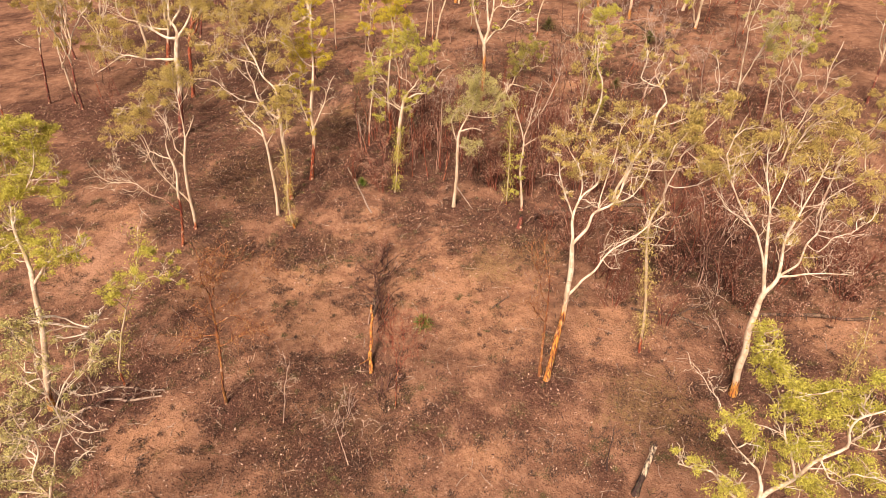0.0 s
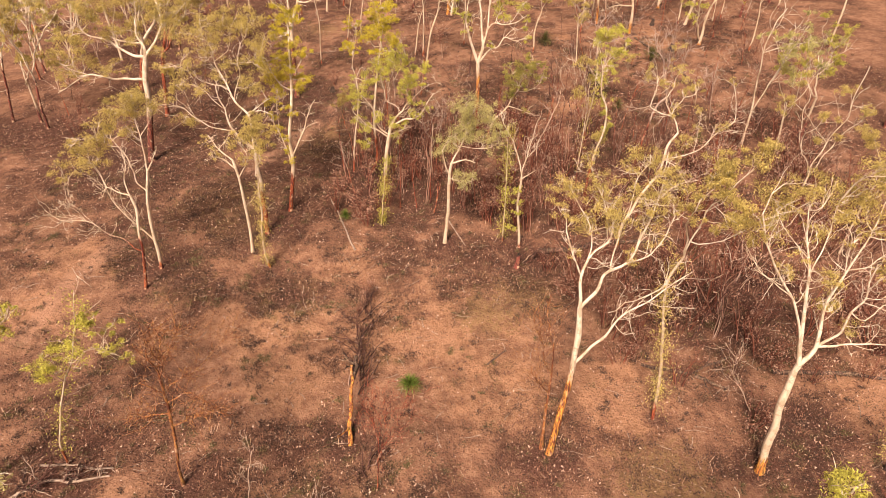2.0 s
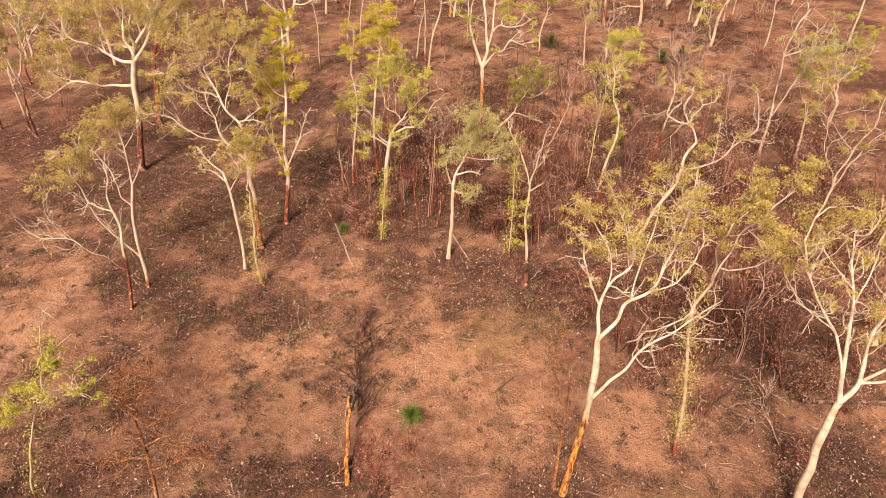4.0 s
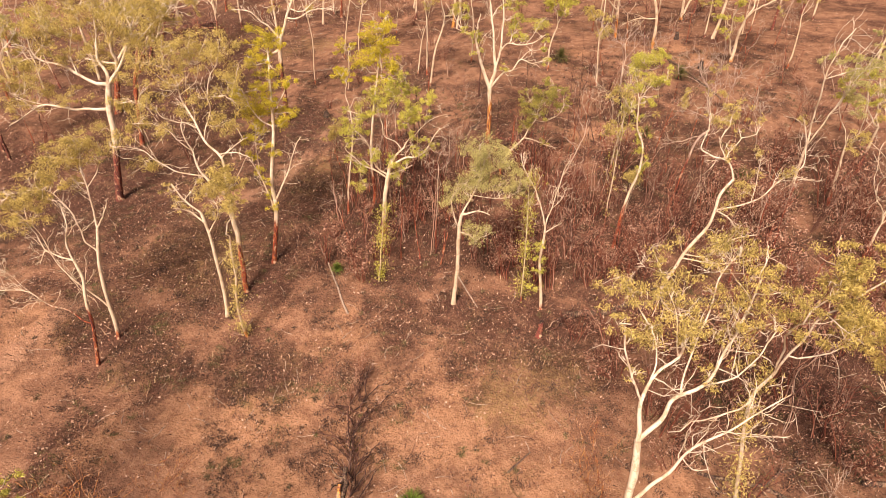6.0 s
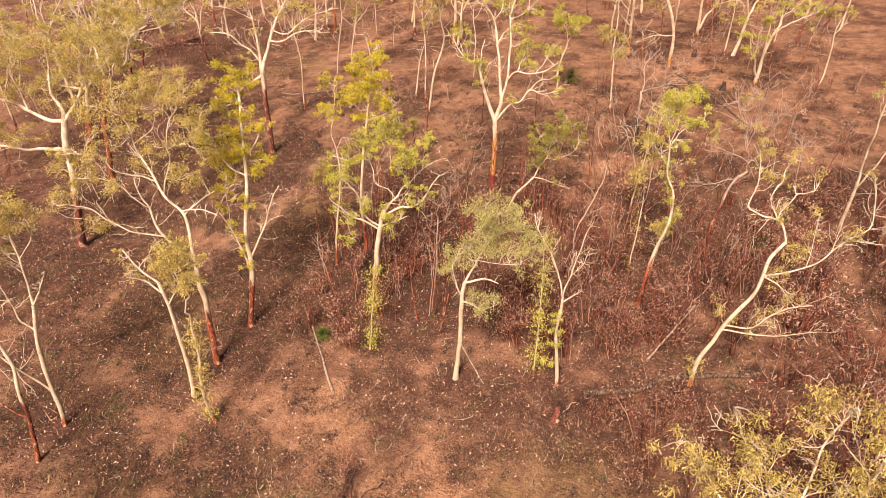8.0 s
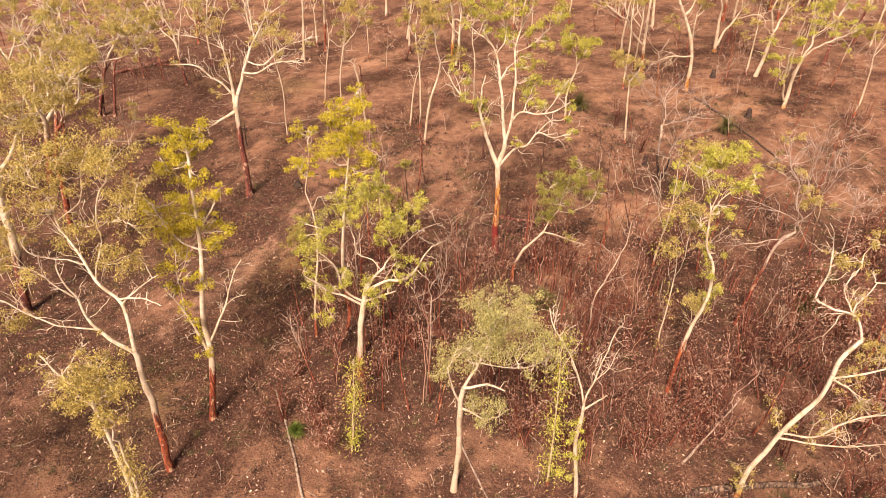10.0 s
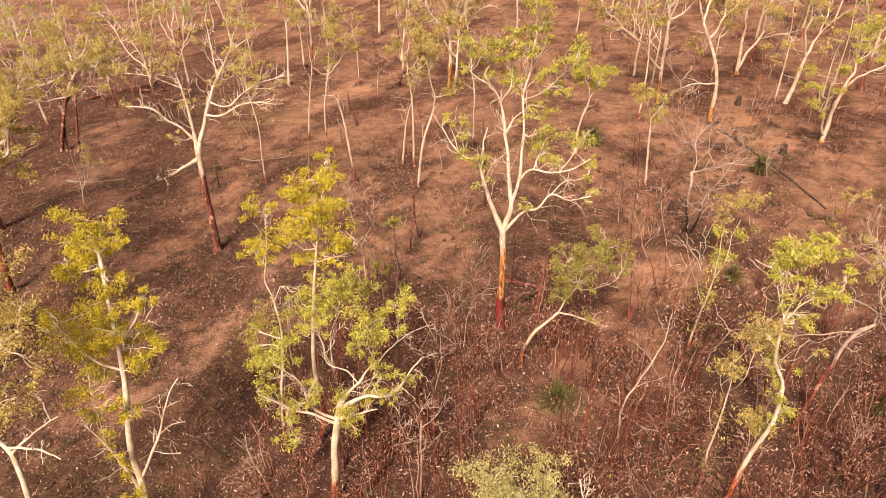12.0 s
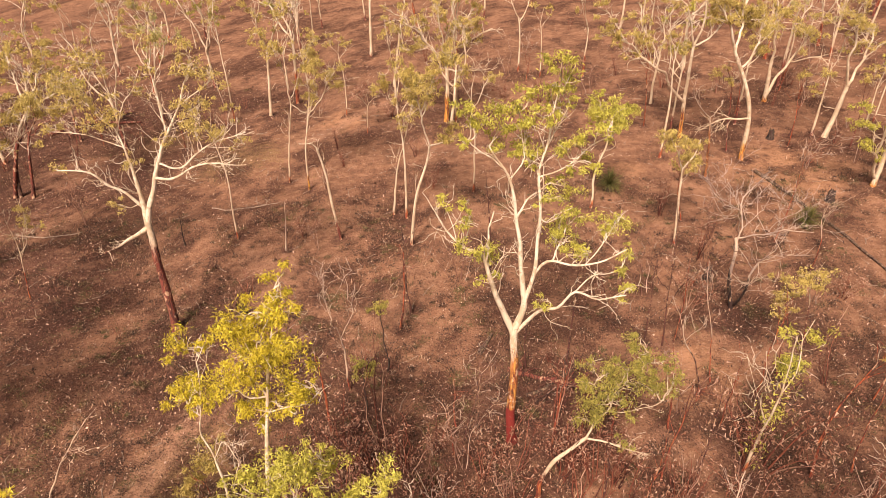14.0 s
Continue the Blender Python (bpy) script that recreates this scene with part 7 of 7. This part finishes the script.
# ---- woodland further up the slope and to the sides ----
def wild_gum(x, y, rng):
    """A gum of the far woodland, grown by chance."""
    high = rng.uniform(7, 11.5)
    fork = high * rng.uniform(0.35, 0.55)
    lean = rng.normal(0, 0.07)
    stem = [(lean * fork * 0.5, fork * 0.5), (lean * fork, fork)]
    limbs = []
    for k in range(int(rng.integers(3, 6))):
        a = rng.uniform(0, 6.283)
        reach = high * rng.uniform(0.12, 0.28)
        tip = (lean * fork + math.cos(a) * reach, math.sin(a) * reach, high * rng.uniform(0.72, 1.0))
        parent = 0 if k < 2 or rng.uniform() < 0.5 else int(rng.integers(1, k + 1))
        limbs.append((parent, rng.uniform(0.75, 1) if parent == 0 else rng.uniform(0.3, 0.6), tip, (rng.normal(0, 0.25), rng.normal(0, 0.3)), 0))
    tone = ("red", "darkred", "darkred")[int(rng.integers(0, 3))]
    gum_tree((x, y), stem, limbs, rng.uniform(0.09, 0.2), rng.uniform(0, 3), tone, ("olive", "olive", "lime", "grey")[int(rng.integers(0, 4))], int(rng.uniform(900, 2300)), 0.0, 0.6)


def thin_sapling(x, y, rng):
    """A slight pale or burnt stem."""
    high = rng.uniform(2.8, 5.5)
    lean = rng.normal(0, 0.12)
    stem = [(lean * high * 0.4, high * 0.4), (lean * high * 0.8 + rng.normal(0, 0.1), high * 0.75), (lean * high + rng.normal(0, 0.15), high)]
    limbs = [(0, rng.uniform(0.5, 0.8), (lean * high + rng.normal(0, 0.5), rng.normal(0, 0.5), high * rng.uniform(0.9, 1.1)), (0.1, 0.1), 0) for _ in range(2)]
    dead = rng.uniform() < 0.7
    gum_tree((x, y), stem, limbs, rng.uniform(0.035, 0.06), rng.choice([2.0, 8.0, 8.0]), ("red", "darkred")[int(rng.integers(0, 2))], "none" if dead else "olive", 0 if dead else 420)


wild = np.random.default_rng(31)
for _ in range(46):
    wild_gum(wild.uniform(-58, 58), wild.uniform(84, 118), wild)
for _ in range(9):
    wild_gum(wild.uniform(31, 46), wild.uniform(30, 84), wild)
for _ in range(9):
    wild_gum(wild.uniform(-52, -37), wild.uniform(40, 84), wild)
for _ in range(5):
    wild_gum(wild.uniform(19, 27), wild.uniform(26, 46), wild)
for _ in range(24):
    thin_sapling(wild.uniform(5, 30), wild.uniform(46, 80), wild)
for _ in range(20):
    thin_sapling(wild.uniform(9, 24), wild.uniform(29, 50), wild)
for _ in range(5):
    wild_gum(wild.uniform(-42, -30), wild.uniform(46, 70), wild)
for _ in range(10):
    thin_sapling(wild.uniform(-34, -14), wild.uniform(52, 84), wild)
for _ in range(9):
    thin_sapling(wild.uniform(-6, 4), wild.uniform(38, 46), wild)
for _ in range(5):
    wild_gum(wild.uniform(-34, -21), wild.uniform(64, 80), wild)
for _ in range(16):
    wild_gum(wild.uniform(-24, 34), wild.uniform(68, 90), wild)
for _ in range(10):
    x, y, high = wild.uniform(-12, 30), wild.uniform(58, 84), wild.uniform(5, 8)
    gum_tree((x, y), [(0.1, high * 0.5), (-0.1, high * 0.8), (0.1, high)], [(0, 0.7, (0.8, 0.5, high * 0.95), (0.2, 0.1), 0), (0, 0.8, (-0.7, -0.4, high * 1.05), (-0.2, 0.1), 0)], wild.uniform(0.06, 0.1), 0.5, "red", "olive", 700)


def burnt_sapling(x, y, rng):
    """A slim dead stem, burnt red to the top, with a few twigs."""
    high = rng.uniform(2.5, 5.5)
    lean = rng.normal(0, 0.08)
    stem = [(lean * high * 0.5 + rng.normal(0, 0.06), high * 0.5), (lean * high, high)]
    limbs = [(0, rng.uniform(0.4, 0.75), (lean * high + rng.normal(0, 0.45), rng.normal(0, 0.4), high * rng.uniform(0.75, 1.0)), (0.08, 0.05), 0)]
    gum_tree((x, y), stem, limbs, rng.uniform(0.04, 0.08), 9, ("red", "red", "darkred")[int(rng.integers(0, 3))], "none", 0, 0.0, 0.5)


for _ in range(26):
    burnt_sapling(wild.uniform(-7, 9), wild.uniform(36, 46), wild)
for _ in range(10):
    burnt_sapling(wild.uniform(9, 18), wild.uniform(33, 46), wild)
for _ in range(8):
    burnt_sapling(wild.uniform(-4, 10), wild.uniform(46, 56), wild)

# ---- fallen wood, stumps and grass trees ----
fallen_log("fallen_log", [(5.4, 32.7), (9.0, 33.2), (12.7, 33.85)], 0.21, "black", "long charred log lying beneath the leaning pale gum", 4)
fallen_log("fallen_pole", [(-4.95, 32.75), (-6.0, 35.4), (-7.1, 37.9)], 0.06, "grey", "thin straight bleached pole lying on the litter", 0)
fallen_log("fallen_pole", [(0.3, 35.6), (1.3, 33.2)], 0.05, "grey", "short thin brown pole lying beside a white gum", 0)
fallen_log("fallen_log", [(18.2, 63.7), (19.0, 59.7), (19.6, 57.0), (19.9, 53.9)], 0.12, "black", "long dark charred log lying down the bare slope", 5)
fallen_log("fallen_log", [(1.5, 50.3), (2.1, 51.4)], 0.14, "black", "short black burnt log behind the big gum", 0)
fallen_log("fallen_log", [(2.6, 49.5), (5.6, 48.3)], 0.11, "darkred", "dark branchy log lying behind the big gum", 5)
fallen_log("fallen_log", [(3.2, 48.2), (5.8, 49.7)], 0.09, "black", "charred crooked log lying in burnt litter", 5)
fallen_log("fallen_log", [(9.1, 24.3), (12.0, 24.3), (13.4, 25.1)], 0.09, "black", "thin charred log at the edge of the clearing", 3)
fallen_log("fallen_log", [(14.9, 23.9), (18.0, 23.6), (21.0, 23.6)], 0.13, "black", "long dark log beyond the forked pale gum", 3)
fallen_log("fallen_log", [(11.3, 23.6), (12.5, 22.9)], 0.1, "black", "short black log on reddish soil", 1)
fallen_log("fallen_log", [(2.1, 24.3), (3.0, 25.1)], 0.06, "black", "small black burnt log on bare orange soil", 0)
fallen_log("fallen_branch", [(-14.0, 64.3), (-11.8, 64.0), (-9.6, 64.4)], 0.04, "grey", "bleached crooked branch lying across the slope", 4)
fallen_log("fallen_branch", [(-25.9, 63.4), (-23.8, 62.7), (-21.6, 62.9)], 0.05, "grey", "bleached fallen branch on dark litter", 3)
fallen_log("fallen_branch", [(-16.2, 17.2), (-14.4, 18.1), (-12.6, 18.3)], 0.07, "grey", "grey fallen branches in a dark heap of twigs", 7)
fallen_log("fallen_branch", [(-15.4, 18.9), (-12.6, 18.8)], 0.05, "grey", "thin grey fallen branch with many twigs", 6)
fallen_log("fallen_branch", [(8.5, 34.55, -0.05), (9.5, 35.0, 1.1), (10.43, 35.46, 2.2)], 0.045, "grey", "straight pale dead stick leaning among burnt shrubs", 0)
fallen_log("fallen_branch", [(-33.0, 80.0), (-27.5, 84.0)], 0.2, "darkred", "fallen dead tree with a dark tangle of branches", 12)
fallen_log("fallen_branch", [(-31.0, 82.5), (-25.5, 81.0)], 0.15, "darkred", "fallen dark crown of tangled dead branches", 12)
fallen_log("leaning_trunk", [(-3.6, 20.0, -0.1), (-3.66, 21.4, 0.95), (-3.7, 22.7, 1.5)], 0.1, "orange", "snapped orange burnt trunk leaning over the clearing", 1)
fallen_log("burnt_log", [(-3.7, 22.3, 1.2), (-3.75, 23.5, 1.0)], 0.17, "black", "hollow black burnt log at the break of a trunk", 2)
brushwood((-3.75, 22.6), (-3.95, 28.8), 30, "long heap of dark burnt brushwood lying on bare soil")
brushwood((-3.2, 18.3), (-2.2, 19.6), 8, "low heap of burnt twigs beside a snapped trunk")
brushwood((-16.5, 17.5), (-13.0, 18.6), 16, "dark heap of fallen twigs and branches")
brushwood((3.0, 47.6), (5.6, 49.2), 14, "dark burnt brushwood behind the big gum")
brushwood((-31.5, 80.5), (-27.0, 83.0), 26, "large dark heap of fallen dead branches")
brushwood((4.6, 31.9), (7.0, 32.6), 10, "burnt brushwood beside a charred log")
stump(6.95, 14.2, 2.1, 0.12, "black", "snapped burnt trunk, black below and bleached above", (0.5, 0.5), True)
stump(20.6, 60.1, 0.6, 0.2, "black", "small black burnt stump on bare soil")
stump(12.1, 54.3, 0.5, 0.17, "black", "low charred stump beside a dead tree")
stump(21.1, 68.2, 0.5, 0.2, "black", "low dark stump on the upper slope")
stump(4.1, 31.5, 0.7, 0.14, "darkred", "low burnt stump of split red-brown wood", (0.1, 0.2))
stump(-9.3, 53.9, 0.35, 0.2, "black", "low black stump beside the worn track")
grass_tree(-1.38, 22.9, 0.75, "single bright green grass tuft on bare soil")
grass_tree(-5.9, 35.9, 0.55, "small fresh green tuft beside a fallen pole")
grass_tree(4.2, 42.0, 1.2, "dark green grass tree in burnt undergrowth", "grass")
grass_tree(16.1, 41.6, 1.1, "green grass tree on burnt ground", "grass")
grass_tree(17.6, 43.4, 0.9, "small green grass tree on burnt ground", "grass")
grass_tree(9.5, 62.5, 1.2, "green grass tree on the open slope", "grass")
grass_tree(18.1, 57.7, 1.1, "dark green grass tree beside a log", "grass")
grass_tree(13.2, 48.6, 0.8, "dark green tuft on burnt ground", "grass")

# ---- undergrowth ----
deal = np.random.default_rng(7)
by_log = lambda x, y: 4.5 < x < 13 and 30.6 < y < 34.6
clear = lambda x, y: by_log(x, y) or (-13 < x < 8 and 19 < y < 32.5) or (-12 < x < -6 and 40 < y < 52)
red_kinds = [
    shrub_kind(11, 6, 2.6, 1.2, 70, "burnt shrub of thin upright red-brown stems"),
    shrub_kind(12, 9, 2.1, 1.5, 260, "burnt shrub with scorched stems and few dry leaves"),
    shrub_kind(13, 4, 3.2, 0.9, 40, "cluster of tall thin burnt saplings"),
    shrub_kind(16, 7, 1.5, 1.4, 380, "low burnt shrub hung with dark brown dead leaves"),
]
dry_kinds = [
    shrub_kind(14, 8, 1.7, 1.9, 700, "dry scorched shrub with brown curled leaves", None, (6, 10), "dry_shrub"),
    shrub_kind(15, 7, 1.3, 1.7, 520, "low dry shrub with pale brown leaves", None, (4, 7), "dry_shrub"),
    shrub_kind(17, 7, 2.2, 2.0, 160, "spreading dead shrub of bare grey-brown twigs", None, (7, 12), "dry_shrub"),
]
pale_kinds = [
    shrub_kind(18, 5, 2.6, 2.2, 0, "dead shrub of pale bleached twigs", TWIG_GREY, (9, 14), "dead_shrub"),
    shrub_kind(19, 4, 3.4, 1.6, 0, "tall dead sapling cluster with bleached twigs", TWIG_GREY, (9, 14), "dead_shrub"),
]
for thing, (x, y) in zip(red_kinds + dry_kinds + pale_kinds, ((-2.5, 39.0), (1.6, 38.2), (-0.5, 41.0), (2.6, 35.6), (8.2, 31.4), (11.6, 30.0), (9.4, 30.2), (14.2, 31.0), (6.6, 36.6))):
    thing.location = (x, y, float(ground_z(x, y)))
for k, (x, y, scale) in enumerate(((-3.95, 29.3, 0.55), (-3.7, 28.6, 0.4), (-4.1, 27.8, 0.35))):
    copy_thing(dry_kinds[k % 2], pose(x, y, float(ground_z(x, y)), 0, 0, 70 * k)).scale = (scale,) * 3
scatter(red_kinds, 78, -7, 7.5, 35, 47, deal, avoid=clear)
scatter(red_kinds, 40, 4, 17, 33, 46, deal, avoid=clear)
scatter(dry_kinds, 80, 7, 24, 22, 41, deal, avoid=by_log)
scatter(dry_kinds, 30, 10, 26, 26, 46, deal, 1.2, 1.7, by_log)
scatter(dry_kinds, 10, 5, 12, 28.5, 31.8, deal, 0.5, 0.9)
scatter(dry_kinds, 22, 1.5, 13, 34.4, 40, deal, 0.6, 1.1)
scatter(dry_kinds, 10, 12, 22, 13, 22, deal, 0.5, 0.9)
scatter(dry_kinds, 9, -21, -13, 11, 21, deal, 0.4, 0.8)
scatter(pale_kinds, 48, 6.5, 26, 24, 47, deal, 0.6, 1.2, by_log)
scatter(pale_kinds, 16, -6, 8, 35, 46, deal, 0.6, 1.0, clear)
scatter(pale_kinds, 34, -30, 30, 47, 88, deal, 0.4, 1.0, clear)
scatter(red_kinds, 50, -35, 30, 47, 95, deal, 0.4, 0.9, clear)
scatter(dry_kinds, 30, -38, 34, 47, 105, deal, 0.4, 0.9, clear)


# ---- litter and grass ----
def thinned(count, x0, x1, y0, y1, rng, keep):
    x, y = rng.uniform(x0, x1, count), rng.uniform(y0, y1, count)
    ok = rng.uniform(0, 1, count) < keep(x, y)
    return x[ok], y[ok]


def build_litter():
    rng = np.random.default_rng(21)
    density = lambda x, y: np.clip(0.2 + 0.7 * cover(x, y) ** 1.5, 0, 1) * np.interp(y, (9, 20, 36, 60, 100), (0.7, 0.9, 0.95, 0.7, 0.25))
    x, y = thinned(330000, -40, 40, 9, 100, rng, density)
    n = len(x)
    z = ground_z(x, y) + rng.uniform(0.01, 0.06, n)
    a = rng.uniform(0, 6.283, n)
    way = np.stack([np.cos(a), np.sin(a), rng.normal(0, 0.45, n)], 1)
    side = np.stack([-np.sin(a), np.cos(a), rng.normal(0, 0.5, n)], 1)
    length = rng.uniform(0.03, 0.085, (n, 1)) * np.interp(y, (10, 30, 60), (0.9, 0.85, 0.8))[:, None]
    at = np.stack([x, y, z], 1)
    verts = np.stack([at - way * length, at - side * length * 0.45, at + way * length, at + side * length * 0.45], 1).reshape(-1, 3)
    tagged(new("leaf_litter", mesh_from("leaf_litter", verts, np.arange(n * 4).reshape(-1, 4), FLAKE)), "scattered dead leaves and bark flakes on the ground", "litter", kind="stuff")


def build_tufts():
    rng = np.random.default_rng(22)
    density = lambda x, y: np.clip(np.where(y < 33, 0.3, 0.16) + 0.8 * cover(x, y) ** 1.6, 0, 1) * np.clip(1.35 - y / 100, 0.3, 1)
    x, y = thinned(29000, -36, 36, 10, 92, rng, density)
    n, blades = len(x), 10
    high, wide = rng.uniform(0.05, 0.17, n) * np.where(rng.uniform(0, 1, n) < 0.12, 1.8, 1.0), rng.uniform(0.07, 0.2, n)
    at = np.stack([x, y, ground_z(x, y) - 0.02], 1)
    at = np.repeat(at, blades, 0) + rng.normal(0, 1, (n * blades, 3)) * np.repeat(wide, blades)[:, None] * np.array([1, 1, 0])
    a = rng.uniform(0, 6.283, n * blades)
    h = np.repeat(high, blades) * rng.uniform(0.4, 1.2, n * blades)
    out = np.stack([np.cos(a) * h * 1.1, np.sin(a) * h * 1.1, h], 1)
    side = np.stack([-np.sin(a), np.cos(a), 0 * a], 1) * 0.017
    verts = np.stack([at - side, at + side, at + out + side * 0.5, at + out - side * 0.5], 1).reshape(-1, 3)
    tagged(new("grass_tufts", mesh_from("grass_tufts", verts, np.arange(len(verts)).reshape(-1, 4), TUFT)), "low scorched grass tufts, brown and dull green", "grass", kind="stuff")


def build_sticks():
    rng = np.random.default_rng(23)
    tubes = Tubes()
    for _ in range(1500):
        x, y = rng.uniform(-30, 30), 10 + 75 * rng.uniform(0, 1) ** 1.3
        a, length = rng.uniform(0, 6.283), rng.uniform(0.2, 0.9)
        ends = np.array([(x, y), (x + math.cos(a + 0.15) * length / 2, y + math.sin(a + 0.15) * length / 2), (x + math.cos(a) * length, y + math.sin(a) * length)])
        tubes.add(np.column_stack([ends, ground_z(ends[:, 0], ends[:, 1]) + 0.03]), [0.018, 0.015, 0.008], 4)
    tagged(new("fallen_sticks", tubes.mesh("fallen_sticks", GREY_WOOD)), "thin fallen sticks and bark strips on the ground", "sticks", kind="stuff")


def build_low_plants():
    """Dark cushions of singed herbs, wider than the grass tufts."""
    rng = np.random.default_rng(24)
    keep = lambda x, y: np.clip(0.3 + 0.8 * (value_noise(x / 2.3, y / 2.3, 9) - 0.4) + 0.3 * (cover(x, y) - 0.4), 0.08, 1)
    x, y = thinned(15000, -26, 27, 10, 64, rng, keep)
    n, blades = len(x), 60
    wide = rng.uniform(0.06, 0.24, n)
    at = np.stack([x, y, ground_z(x, y)], 1)
    puff = rng.normal(0, 1, (n * blades, 3)) * np.array([1, 1, 0.0])
    at = np.repeat(at, blades, 0) + puff * np.repeat(wide, blades)[:, None] * np.repeat(rng.uniform(0.6, 1.5, (n, 3)), blades, 0)
    a = rng.uniform(0, 6.283, n * blades)
    h = np.repeat(wide, blades) * rng.uniform(0.3, 1.3, n * blades)
    at[:, 2] += h * rng.uniform(0, 0.8, n * blades)
    out = np.stack([np.cos(a) * 0.065, np.sin(a) * 0.065, rng.uniform(0.0, 0.07, n * blades)], 1)
    side = np.stack([-np.sin(a), np.cos(a), 0 * a], 1) * 0.018
    verts = np.stack([at - side, at + side, at + out], 1).reshape(-1, 3)
    tagged(new("low_plants", mesh_from("low_plants", verts, np.arange(len(verts)).reshape(-1, 3), HERB)), "low dark cushions of singed herbs on bare soil", "herbs", kind="stuff")


build_ground()
build_low_plants()
build_litter()
build_tufts()
build_sticks()
